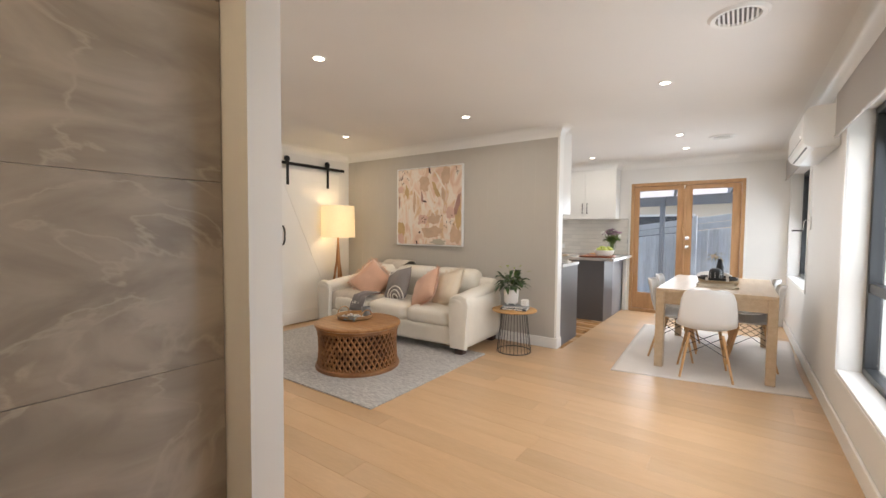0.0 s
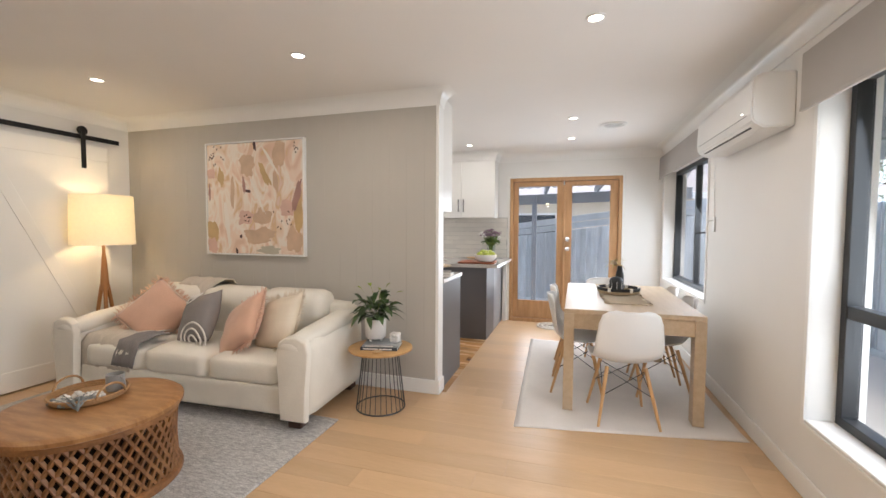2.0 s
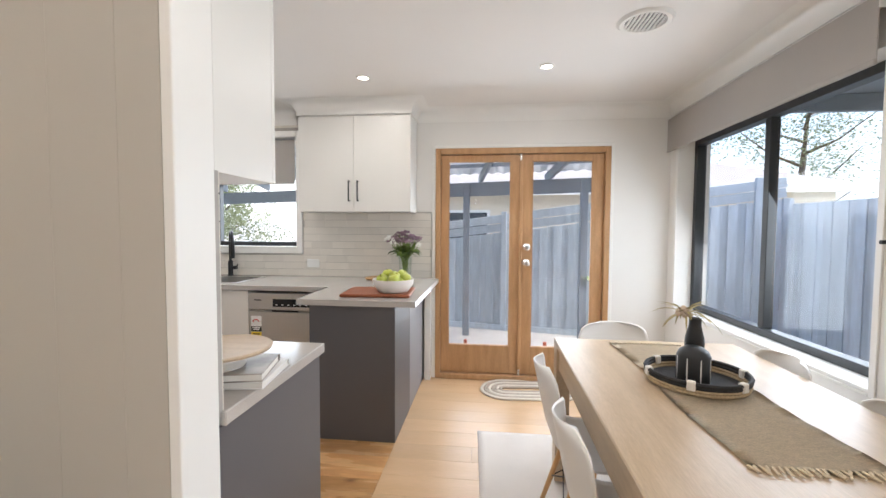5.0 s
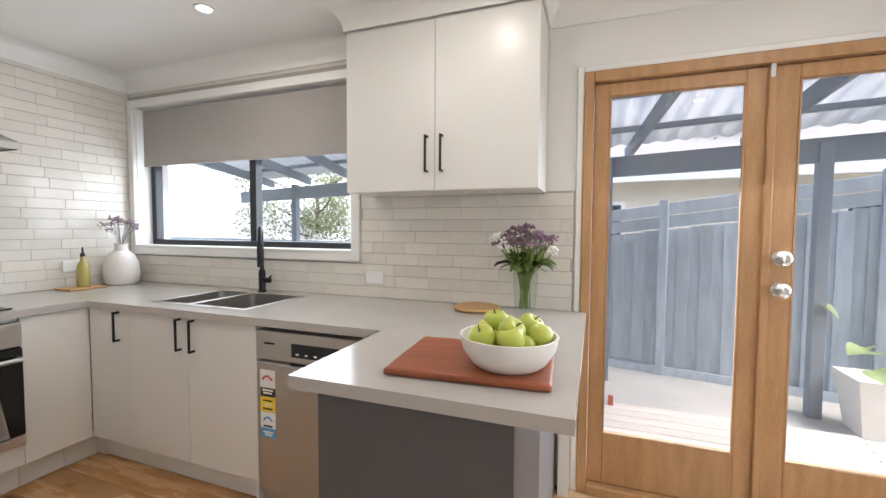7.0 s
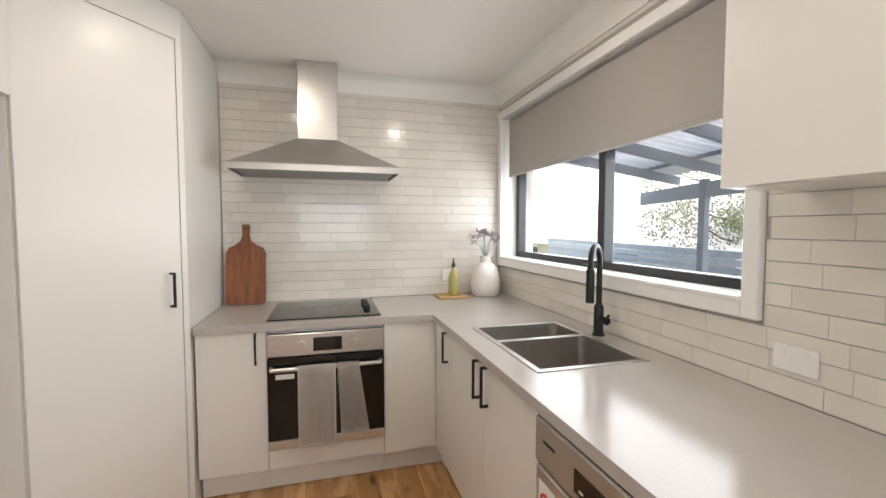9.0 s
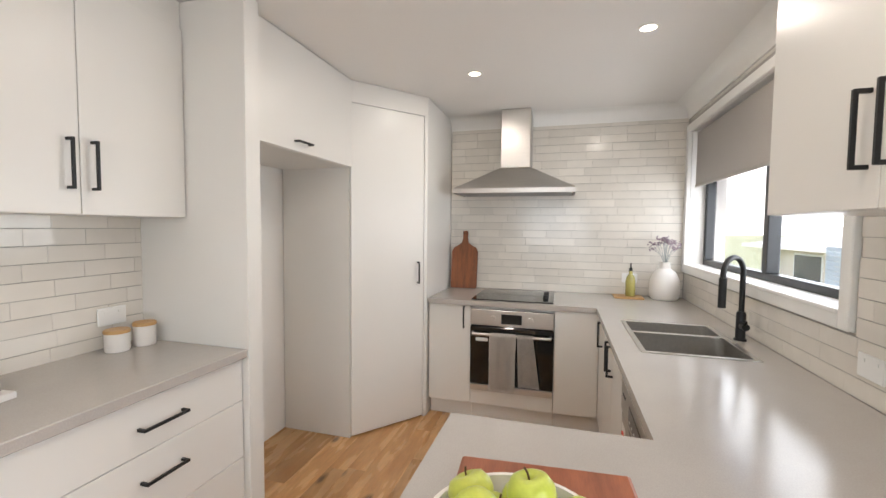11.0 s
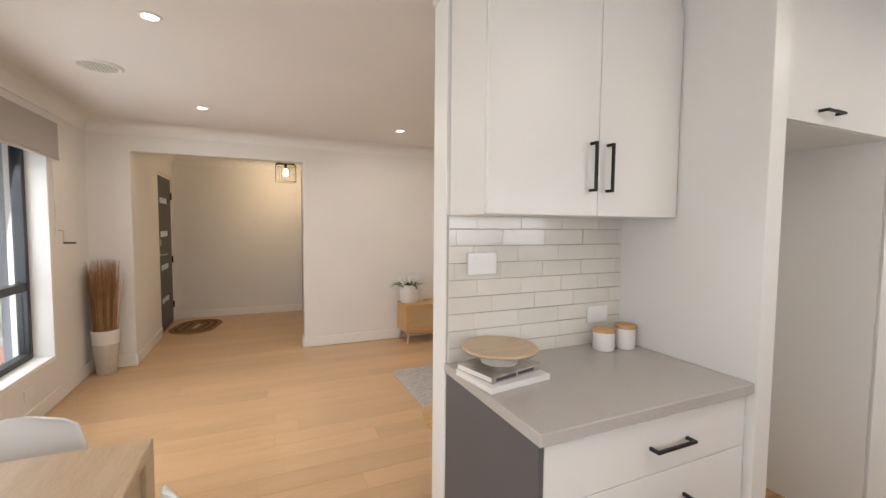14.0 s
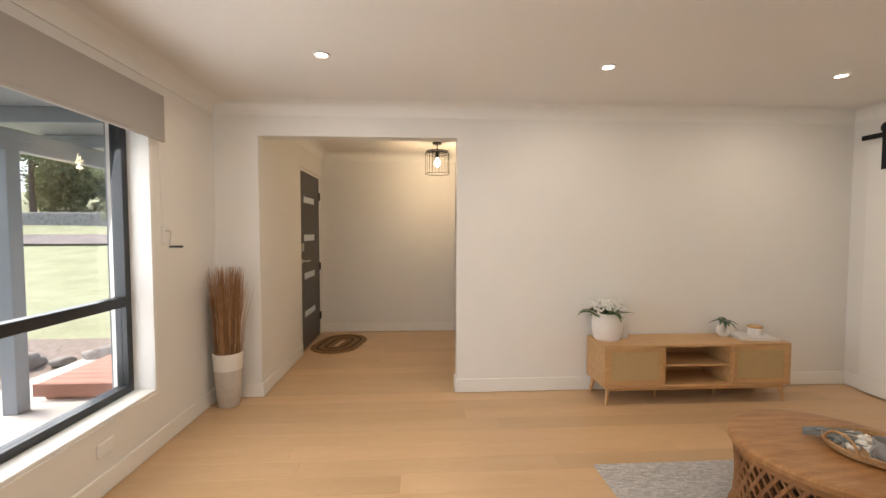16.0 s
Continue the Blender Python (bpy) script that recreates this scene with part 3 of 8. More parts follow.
# cooktop run, facing +x
cabinet("base_cabinet", (FX, 5.895, 0), 90, 0.325, 0.60, KH, [(0.0, 0.325, 0.13, KH - 0.004, (0.275, 0.775, True, 0.16))],
        "white base cabinet beside the oven", 0.13, group="kitchen base cabinets")
cabinet("base_cabinet", (FX, 6.815, 0), 90, 0.295, 0.60, KH, [(0.0, 0.295, 0.13, KH - 0.004, None)],
        "plain white corner panel cabinet beside oven", 0.13, group="kitchen base cabinets")
cabinet("oven_cabinet", (FX, 6.22, 0), 90, 0.595, 0.60, KH, [(0.0, 0.595, 0.13, 0.235, None)],
        "white housing around the built-in oven", 0.13, group="kitchen base cabinets")

# oven
ov = thing("oven", (FX, 6.222, 0.24), "built-in steel and black glass oven", "oven", turn=90)
OVG = mat("black_oven_glass", (0.008, 0.008, 0.008), 0.08, vary=0.2)
part("body", bx((0.002, -0.004, 0), (0.589, 0.018, 0.60)), BLACK, ov)
part("control_panel", bx((0.0, -0.022, 0.485), (0.591, -0.004, 0.60), 0.003), STEEL, ov, "brushed steel control panel")
part("display", bx((0.225, -0.025, 0.505), (0.37, -0.022, 0.575), 0.001), OVG, ov, "dark clock display")
for x in (0.165, 0.43):
    part("knob", lathe(BM(), [(0, 0), (0.021, 0), (0.019, 0.018), (0, 0.019)], 20), STEEL, ov, smooth=True, at=pose(x, -0.022, 0.542, 90))
dr = part("door", bx((0.0, -0.024, 0.05), (0.591, -0.004, 0.478), 0.004), OVG, ov, "black glass oven door")
part("handle", tube(BM(), [(0.02, -0.024, 0.43), (0.02, -0.062, 0.43), (0.571, -0.062, 0.43), (0.571, -0.024, 0.43)], 0.011, 10), STEEL, dr, "steel bar handle", smooth=True)
part("label_sticker", bx((0.04, -0.0255, 0.37), (0.13, -0.0242, 0.395)), WHITEPLASTIC, dr, "small white sticker")
part("bottom_strip", bx((0.0, -0.022, 0.0), (0.591, -0.004, 0.046), 0.003), STEEL, ov)

# tea towels over the oven handle
LINEN = mat("beige_linen", (0.64, 0.58, 0.52), 0.95, vary=0.08, scale=14, fine=0.1, fine_scale=260, bump=0.4, bump_scale=300)
LINEN2 = mat("checked_linen", (0.52, 0.47, 0.42), 0.95, vary=0.12, scale=30, fine=0.15, fine_scale=180, bump=0.4, bump_scale=300)


def towel(name, x0, x1, drop, dx, material, label, turn_seed):
    rng = random.Random(turn_seed)
    bm = BM()
    nx, nz = 14, 22
    grid = []
    path = [(-0.020, -0.16)] + [(-0.072 - 0.004, -drop + drop * k / nz) for k in range(0, 0)]
    for j in range(nz + 1):
        row = []
        for i in range(nx + 1):
            u = i / nx
            s = j / nz * (drop + 0.14)
            wave = 0.006 * math.sin(u * 9 + turn_seed) * min(1, s / 0.15) + 0.003 * math.sin(u * 21 + s * 9)
            if s < 0.10:
                y, z = -0.044 + wave * 0.2, -0.10 + s
            elif s < 0.14:
                a = (s - 0.10) / 0.04 * math.pi
                y, z = -0.062 + 0.018 * math.cos(a), 0.018 * math.sin(a)
            else:
                y, z = -0.081 - abs(wave) - 0.006 * (s - 0.14), -(s - 0.14)
            row.append(bm.verts.new((x0 + (x1 - x0) * u + dx * max(0, s - 0.14) * (0.4 + u), y, z)))
        grid.append(row)
    for r0, r1 in zip(grid, grid[1:]):
        for i in range(nx):
            bm.faces.new((r0[i], r0[i + 1], r1[i + 1], r1[i]))
    bmesh.ops.solidify(bm, geom=bm.faces[:], thickness=0.003)
    m = pose(FX, 6.222, 0.67, 0, 0, 90)
    return one(name, bm, material, label, "towel", "tea towels", smooth="all", at=m)


towel("tea_towel", 0.15, 0.335, 0.40, 0.0, LINEN, "plain beige linen tea towel over oven handle", 1)
towel("tea_towel", 0.345, 0.455, 0.35, 0.10, LINEN2, "darker checked tea towel over oven handle", 4)

# dishwasher
dw = thing("dishwasher", (-2.192, FY, 0), "freestanding steel dishwasher with energy stickers", "dishwasher")
DWS = mat("satin_steel_front", (0.50, 0.475, 0.44), 0.38, metal=0.75, vary=0.05, fine=0.03, fine_scale=50, stretch=(30, 1, 1))
part("body", bx((0.0, 0.02, 0.0), (0.596, 0.58, 0.845)), DWS, dw)
part("door", bx((0.0, -0.008, 0.11), (0.596, 0.02, 0.70), 0.005), DWS, dw)
cp = part("control_panel", bx((0.0, -0.012, 0.712), (0.596, 0.02, 0.845), 0.005), DWS, dw)
part("display", bx((0.20, -0.0145, 0.74), (0.52, -0.012, 0.80), 0.001), OVG, cp, "black control display")
for k in range(6):
    part("button", bx((0.225 + k * 0.047, -0.016, 0.752), (0.24 + k * 0.047, -0.0145, 0.758)), WHITEPLASTIC, cp)
part("brand_plate", bx((0.05, -0.0135, 0.785), (0.11, -0.012, 0.793)), BLACK, cp)
part("recess", bx((0.19, -0.010, 0.702), (0.40, 0.0, 0.711)), BLACK, dw)
part("kick_plate", bx((0.0, 0.03, 0.0), (0.596, 0.045, 0.105)), DWS, dw)
STK = [mat("sticker_white", (0.85, 0.84, 0.82), 0.5), mat("sticker_yellow", (0.85, 0.62, 0.05), 0.5), mat("sticker_blue", (0.12, 0.38, 0.66), 0.5), mat("sticker_red", (0.65, 0.07, 0.05), 0.5), mat("sticker_black", (0.02, 0.02, 0.02), 0.5)]
for z0, z1, m in ((0.585, 0.665, 0), (0.545, 0.582, 4), (0.475, 0.542, 1), (0.40, 0.472, 0), (0.355, 0.397, 2)):
    part("sticker", bx((0.022, -0.0095, z0), (0.105, -0.008, z1)), STK[m], dw, "energy rating sticker")
for k in range(5):
    fan = tube(BM(), arc((0, 0, 0), 0.026, 20 + k * 30, 42 + k * 30, 5, "y"), 0.0055, 4)
    part("rating_dial", fan, STK[3], dw, "red rating dial segment", at=(0.063, -0.0096, 0.612))
    part("rating_dial", tube(BM(), arc((0, 0, 0), 0.024, 20 + k * 30, 42 + k * 30, 5, "y"), 0.005, 4), STK[2], dw, "blue rating dial segment", at=(0.063, -0.0096, 0.425))
for z, w, m in ((0.573, 0.06, 0), (0.560, 0.05, 0), (0.525, 0.055, 4), (0.505, 0.03, 0), (0.488, 0.055, 4), (0.408, 0.05, 4), (0.38, 0.055, 0), (0.368, 0.04, 0)):
    part("print_bar", bx((0.063 - w / 2, -0.0102, z - 0.004), (0.063 + w / 2, -0.0096, z + 0.004)), STK[m], dw)

# worktops
wt = thing("worktop", (-3.4, 7.4, CT - TOP), "grey stone worktop, L-shaped with a peninsula", "worktop")
b = BM()
X0, Y0 = -3.4, 7.4
SX0, SX1, SY0, SY1 = -2.99, -2.365, 7.205, 7.635


def slab(x0, y0, x1, y1):
    box(b, (x0 - X0, y0 - Y0, 0), (x1 - X0, y1 - Y0, TOP))


fr, xc = FY - 0.022, FX + 0.022
YT = YB - 0.013
slab(XK, fr, SX0, YT)
slab(SX0, fr, SX1, SY0)
slab(SX0, SY1, SX1, YT)
slab(SX1, fr, -1.545, YT)
slab(-1.545, 6.556, -0.795, YT)
slab(XK, 5.895, xc, fr)
bmesh.ops.remove_doubles(b, verts=b.verts[:], dist=1e-4)
part("slab", b, STONE, wt)

# sink
sk = thing("sink", ((SX0 + SX1) / 2, (SY0 + SY1) / 2, CT), "double-bowl stainless steel inset sink", "sink")
hw, hd = (SX1 - SX0) / 2, (SY1 - SY0) / 2
b = BM()
for lo, hi in (((-hw - 0.012, -hd - 0.012), (hw + 0.012, -hd + 0.012)), ((-hw - 0.012, hd - 0.012), (hw + 0.012, hd + 0.012)), ((-hw - 0.012, -hd + 0.012), (-hw + 0.012, hd - 0.012)),
               ((hw - 0.012, -hd + 0.012), (hw + 0.012, hd - 0.012)), ((-0.075, -hd + 0.012), (-0.045, hd - 0.012))):
    box(b, (*lo, 0.0005), (*hi, 0.0035), 0.001)
part("rim", b, STEEL, sk)


def bowl_basin(x0, x1, y0, y1, depth):
    bm = BM()
    r = bmesh.ops.create_cube(bm, size=1.0, matrix=Matrix.Translation(((x0 + x1) / 2, (y0 + y1) / 2, -depth / 2)) @ Matrix.Diagonal((x1 - x0, y1 - y0, depth, 1)))
    top = [f for f in bm.faces if f.calc_center_median().z > -1e-4]
    bmesh.ops.delete(bm, geom=top, context="FACES")
    edges = [e for e in bm.edges if not e.is_boundary]
    bmesh.ops.bevel(bm, geom=edges, offset=0.035, segments=4, affect="EDGES", profile=0.5)
    return bm


BASIN = mat("satin_basin_steel", (0.50, 0.48, 0.45), 0.33, metal=1.0, vary=0.08, fine=0.05, fine_scale=60)
part("basin", bowl_basin(-hw + 0.010, -0.072, -hd + 0.010, hd - 0.010, 0.13), BASIN, sk, "small steel basin", smooth=True)
part("basin", bowl_basin(-0.048, hw - 0.010, -hd + 0.010, hd - 0.010, 0.18), BASIN, sk, "large steel basin", smooth=True)
for x, z in ((-0.20, -0.128), (0.14, -0.178)):
    part("drain", lathe(BM(), [(0, 0.001), (0.02, 0.001), (0.035, 0.003), (0.04, 0.0)], 20), CHROME, sk, smooth=True, at=(x, 0.02, z))

# tap
tp = thing("kitchen_tap", (-2.72, 7.695, CT), "matte black pull-out gooseneck mixer tap", "tap")
part("base", lathe(BM(), [(0, 0), (0.027, 0), (0.027, 0.008), (0.021, 0.012), (0.021, 0.13), (0.017, 0.14), (0, 0.14)], 24), BLACK, tp, smooth=True)
part("spout", tube(BM(), [(0, 0, 0.13), (0, 0, 0.33)] + arc((0, -0.075, 0.33), 0.075, 0, 180, 14, "x")[1:] + [(0, -0.15, 0.30)], 0.0125, 12), BLACK, tp, smooth=True, at=pose(0, 0, 0, 0, 0, 40))
part("spray_head", tube(BM(), [(0, -0.15, 0.31), (0, -0.151, 0.27), (0, -0.152, 0.17)], 0.017, 14), BLACK, tp, smooth=True, at=pose(0, 0, 0, 0, 0, 40))
part("lever", tube(BM(), [(0.02, 0, 0.075), (0.06, 0, 0.075)], 0.017, 14), BLACK, tp, smooth=True)
part("lever_pin", tube(BM(), [(0.05, 0, 0.08), (0.075, -0.005, 0.105)], 0.006, 8), BLACK, tp, smooth=True)

# peninsula base
pb = thing("peninsula_base", (-1.48, 6.60, 0), "charcoal panelled peninsula base", "cabinet")
part("front_panel", bx((0.0, 0.0, 0.0), (0.55, 0.02, KH - 0.001), 0.001), DARKPANEL, pb)
# charcoal laminate again, made paler: light from the glazed doors is in the colour
LITPANEL = mat("door_lit_charcoal_laminate", (0.24, 0.24, 0.25), 0.4, vary=0.04)
part("side_panel", bx((0.532, 0.0205, 0.0), (0.55, 0.50, KH - 0.001)), DARKPANEL, pb)
part("back_panel", bx((0.0, 0.0205, 0.0), (0.018, 0.52, KH - 0.001)), CAB, pb)
part("body", bx((0.02, 0.022, 0.01), (0.53, 1.16, KH - 0.002)), CAB, pb)
part("side_panel", bx((0.532, 0.502, 0.0), (0.55, 1.16, KH - 0.001)), LITPANEL, pb, "charcoal side panel with door light in its colour")
part("wall_stile", bx((0.57, 1.10, 0.0), (0.62, 1.18, KH - 0.001)), CAB, pb)

# upper cabinet on the window wall
uc = cabinet("upper_cabinet", (-1.95, 7.47, 1.48), 0, 0.955, YB - 7.47 - 0.014, CH - 0.005 - 1.48,
             [(0.0, 0.4775, 0.0, CH - 1.48 - 0.12, (0.44, 0.17, True, 0.17)), (0.4775, 0.955, 0.0, CH - 1.48 - 0.12, (0.515, 0.17, True, 0.17))],
             "white double-door upper cabinet with black handles", group="kitchen upper cabinets")
part("filler", bx((0.0, 0.012, CH - 1.48 - 0.118), (0.955, 0.019, CH - 1.48 - 0.006)), CAB, uc)
cornice("trim_cornice_upper", [(-0.83, YB - 0.001), (-0.993, YB - 0.001), (-0.993, 7.47), (-1.953, 7.47), (-1.953, YB - 0.02)])

# drawers by the partition, facing +y
cabinet("drawer_cabinet", (-0.998, 5.56, 0), 180, 0.844, 0.56, 0.875,
        [(0.0, 0.844, 0.13, 0.445, (0.47, 0.335, False, 0.16)), (0.0, 0.844, 0.445, 0.69, (0.47, 0.595, False, 0.16)), (0.0, 0.844, 0.69, 0.871, (0.47, 0.775, False, 0.17))],
        "white three-drawer unit with black bar handles", 0.13, group="kitchen base cabinets")
part("panel", bx((-0.996, 4.992, 0.0), (-0.98, 5.565, 0.875), 0.001), DARKPANEL, thing("end_panel", (0, 0, 0), "charcoal end panel of the drawer unit", "panel"))
one("worktop", bx((-1.842, 4.998, 0.876), (-0.968, 5.585, 0.912), 0.003), STONE, "short grey stone worktop above the drawers", "worktop")
uc2 = cabinet("upper_cabinet", (-0.985, 5.275, 1.465), 180, 0.856, 0.275, CH - 0.005 - 1.465,
              [(0.0, 0.448, 0.0, CH - 1.465 - 0.12, (0.41, 0.17, True, 0.17)), (0.448, 0.856, 0.0, CH - 1.465 - 0.12, (0.486, 0.17, True, 0.17))],
              "white double-door upper cabinet above drawer unit", group="kitchen upper cabinets")
part("filler", bx((0.0, 0.012, CH - 1.465 - 0.118), (0.856, 0.019, CH - 1.465 - 0.006)), CAB, uc2)
# tall panel, fridge recess and pantry
one("tall_panel", bx((-1.93, 4.99, 0.0), (-1.845, 5.59, CH - 0.004), 0.002), CAB, "full-height white panel beside the fridge recess", "panel")
fc = cabinet("bridge_cabinet", (-1.93, 5.52, 1.82), 180, 0.94, 0.52, CH - 0.005 - 1.82, [(0.0, 0.94, 0.0, CH - 1.82 - 0.005, (0.40, 0.05, False, 0.13))],
             "white cabinet above empty fridge recess", group="kitchen upper cabinets")
PX0, PY0, PX1, PY1 = -2.87, 5.51, -3.345, 5.885
pang = math.degrees(math.atan2(PY1 - PY0, PX1 - PX0))
plen = math.hypot(PY1 - PY0, PX1 - PX0)
pn = thing("corner_pantry", (PX0, PY0, 0), "tall white corner pantry with angled door", "pantry", turn=pang)
part("door", bx((0.004, 0.0, 0.012), (plen - 0.03, 0.018, 2.24), 0.002), CAB, pn)
part("header", bx((0.0, 0.0, 2.243), (plen, 0.018, CH - 0.003)), CAB, pn)
part("stile", bx((plen - 0.027, -0.001, 0.0), (plen, 0.018, 2.242)), CAB, pn)
pull(pn.children[0], (plen - 0.085, 0.0, 1.10), True, 0.16)
one("recess_panel", bx((-2.888, 4.99, 0.0), (-2.87, 5.50, CH - 0.004)), CAB, "white side panel of the fridge recess", "panel")
one("pantry_return", bx((-4.03, 5.865, 0.0), (PX1, 5.885, CH - 0.004)), CAB, "white return panel between pantry and worktop", "panel")
one("power_outlet", bx((-2.05, 4.986, 1.62), (-2.17, 4.996, 1.70), 0.003), WHITEPLASTIC, "white power outlet inside the fridge recess", "power outlet", "power outlets")

# range hood
hd_ = thing("range_hood", (XK, 6.478, 1.70), "pyramid stainless steel range hood with chimney", "range hood")
b = BM()
prof = [(0.0, 0.0, 0.46, 0.455), (0.035, 0.0, 0.46, 0.455), (0.045, 0.0, 0.45, 0.447), (0.10, 0.0, 0.342, 0.382), (0.16, 0.0, 0.228, 0.312), (0.215, 0.0, 0.122, 0.248)]
rings = []
for z, _, hy, dx in prof:
    rings.append([b.verts.new(v) for v in ((0.0, -hy, z), (dx, -hy, z), (dx, hy, z), (0.0, hy, z))])
for r0, r1 in zip(rings, rings[1:]):
    for k in range(4):
        b.faces.new((r0[k], r0[(k + 1) % 4], r1[(k + 1) % 4], r1[k]))
b.faces.new(rings[-1])
part("canopy", b, STEEL, hd_)
part("filter", bx((0.02, -0.44, 0.004), (0.44, 0.44, 0.012)), mat("hood_filter", (0.25, 0.25, 0.25), 0.4, metal=0.8, vary=0.1), hd_)
part("chimney", bx((0.0, -0.118, 0.216), (0.245, 0.118, CH - 1.70 - 0.002), 0.004), STEEL, hd_)

# cooktop
ck = thing("cooktop", (-3.66, 6.51, CT), "black ceramic cooktop with four side knobs", "cooktop")
part("glass", bx((-0.26, -0.295, 0.001), (0.26, 0.295, 0.008), 0.003), OVG, ck)
for x, y, r in ((-0.11, -0.17, 0.09), (0.11, -0.17, 0.07), (-0.11, 0.07, 0.07), (0.11, 0.07, 0.09)):
    part("ring", lathe(BM(), [(r - 0.002, 0.0083), (r, 0.0083)], 32), mat("ring_print", (0.15, 0.15, 0.15), 0.3), ck, at=(x, y, 0))
for k in range(4):
    part("knob", lathe(BM(), [(0, 0), (0.02, 0), (0.018, 0.022), (0.014, 0.024), (0, 0.024)], 18), BLACK, ck, smooth=True, at=(-0.12 + k * 0.065, 0.235, 0.008))


one("kick_corner", bx((-3.45, 7.16, 0.004), (-3.36, 7.20, 0.129)), CAB, "white kickboard return in the inner corner", "panel")
one("kick_corner", bx((-3.46, 7.0, 0.004), (-3.43, 7.17, 0.129)), CAB, "white kickboard return beside the oven", "panel")

# outlets
def outlet(at, turn, w=0.115, h=0.075):
    o = thing("power_outlet", at, "white double power outlet on the tiles", "power outlet", "power outlets", turn)
    part("plate", bx((-w / 2, -0.011, -h / 2), (w / 2, -0.001, h / 2), 0.003), WHITEPLASTIC, o)
    for x in (-w / 4, w / 4):
        part("switch", bx((x - 0.008, -0.014, h / 4 - 0.006), (x + 0.008, -0.011, h / 4 + 0.006), 0.001), WHITEPLASTIC, o)
    return o


outlet((-1.955, YB - 0.012, 1.02), 0)
outlet((XK + 0.012, 7.38, 1.04), 90)
outlet((-1.115, 5.012, 1.285), 180, 0.125, 0.085)
outlet((-1.70, 5.012, 1.045), 180, 0.115, 0.075)

# ---- living room ----


def pillow(w, h, t, n=16, pinch=0.06):
    bm = BM()
    layers = []
    for side in (1, -1):
        g = []
        for j in range(n + 1):
            row = []
            for i in range(n + 1):
                u, v = 2 * i / n - 1, 2 * j / n - 1
                k = (max(0.0, 1 - abs(u) ** 2.6) * max(0.0, 1 - abs(v) ** 2.6)) ** 0.55
                c = 1 - pinch * (1 - u * u) * abs(v) ** 3 - 0.0
                d = 1 - pinch * (1 - v * v) * abs(u) ** 3
                z = side * t / 2 * k + 0.006 * noise.noise((u * 3, v * 3, t * 9)) * k
                row.append(bm.verts.new((u * w / 2 * d, v * h / 2 * c, z)))
            g.append(row)
        for j in range(n):
            for i in range(n):
                bm.faces.new((g[j][i], g[j][i + 1], g[j + 1][i + 1], g[j + 1][i]))
    bmesh.ops.remove_doubles(bm, verts=bm.verts[:], dist=1e-4)
    return bm


def soft(lo, hi, r, seg=4, puff=0.0, axis=2, cuts=6):
    """A cushion: a rounded block whose faces swell."""
    bm = BM()
    c = Vector([(a + b) / 2 for a, b in zip(lo, hi)])
    s = Vector([b - a for a, b in zip(lo, hi)])
    bmesh.ops.create_cube(bm, size=2.0)
    bmesh.ops.subdivide_edges(bm, edges=bm.edges[:], cuts=cuts, use_grid_fill=True)
    for v in bm.verts:
        p = v.co.copy()
        q = Vector([math.copysign(1 - (1 - min(1, abs(a))) ** 1.0, a) for a in p])
        half = s / 2
        w = Vector([q[k] * half[k] for k in range(3)])
        core = Vector([max(-half[k] + r, min(half[k] - r, w[k])) for k in range(3)])
        d = w - core
        if d.length > 1e-6:
            m = max(abs(d[k]) for k in range(3))
            w = core + d.normalized() * m
        if puff:
            a, b = [k for k in range(3) if k != axis]
            w[axis] += math.copysign(puff, p[axis]) * (1 - p[a] ** 2) * (1 - p[b] ** 2) if abs(p[axis]) > 0.99 else 0
        w += Vector(noise.noise_vector(w * 6 + c)) * 0.004
        v.co = c + w
    return bm


LEATHER = mat("cream_leather", (0.83, 0.78, 0.68), 0.42, vary=0.07, scale=6, fine=0.03, fine_scale=180, bump=0.25, bump_scale=90, coat=0.08)
DARKWOOD = mat("dark_stained_wood", (0.055, 0.022, 0.012), 0.35, vary=0.25, scale=9)
sofa = thing("sofa", (-2.655, 4.365, 0), "cream leather three-seat sofa by the greige wall", "sofa", turn=2.2)
W2 = 1.075
part("base", soft((-W2 + 0.12, -0.37, 0.09), (W2 - 0.12, 0.38, 0.33), 0.04, puff=0.0), LEATHER, sofa, smooth="all")
part("back_frame", soft((-W2 + 0.06, 0.22, 0.10), (W2 - 0.06, 0.42, 0.74), 0.06), LEATHER, sofa, smooth="all")
sw = (2 * W2 - 0.46) / 3
for k in range(3):
    x0 = -W2 + 0.23 + k * sw
    part("seat_cushion", soft((x0 + 0.004, -0.415, 0.27), (x0 + sw - 0.004, 0.27, 0.455), 0.06, puff=0.028), LEATHER, sofa, smooth="all")
    part("back_cushion", soft((x0 - 0.02 * (k == 0), 0.10, 0.40), (x0 + sw - 0.006 + 0.02 * (k == 2), 0.36, 0.83), 0.085, puff=0.035, axis=1), LEATHER, sofa, smooth="all")
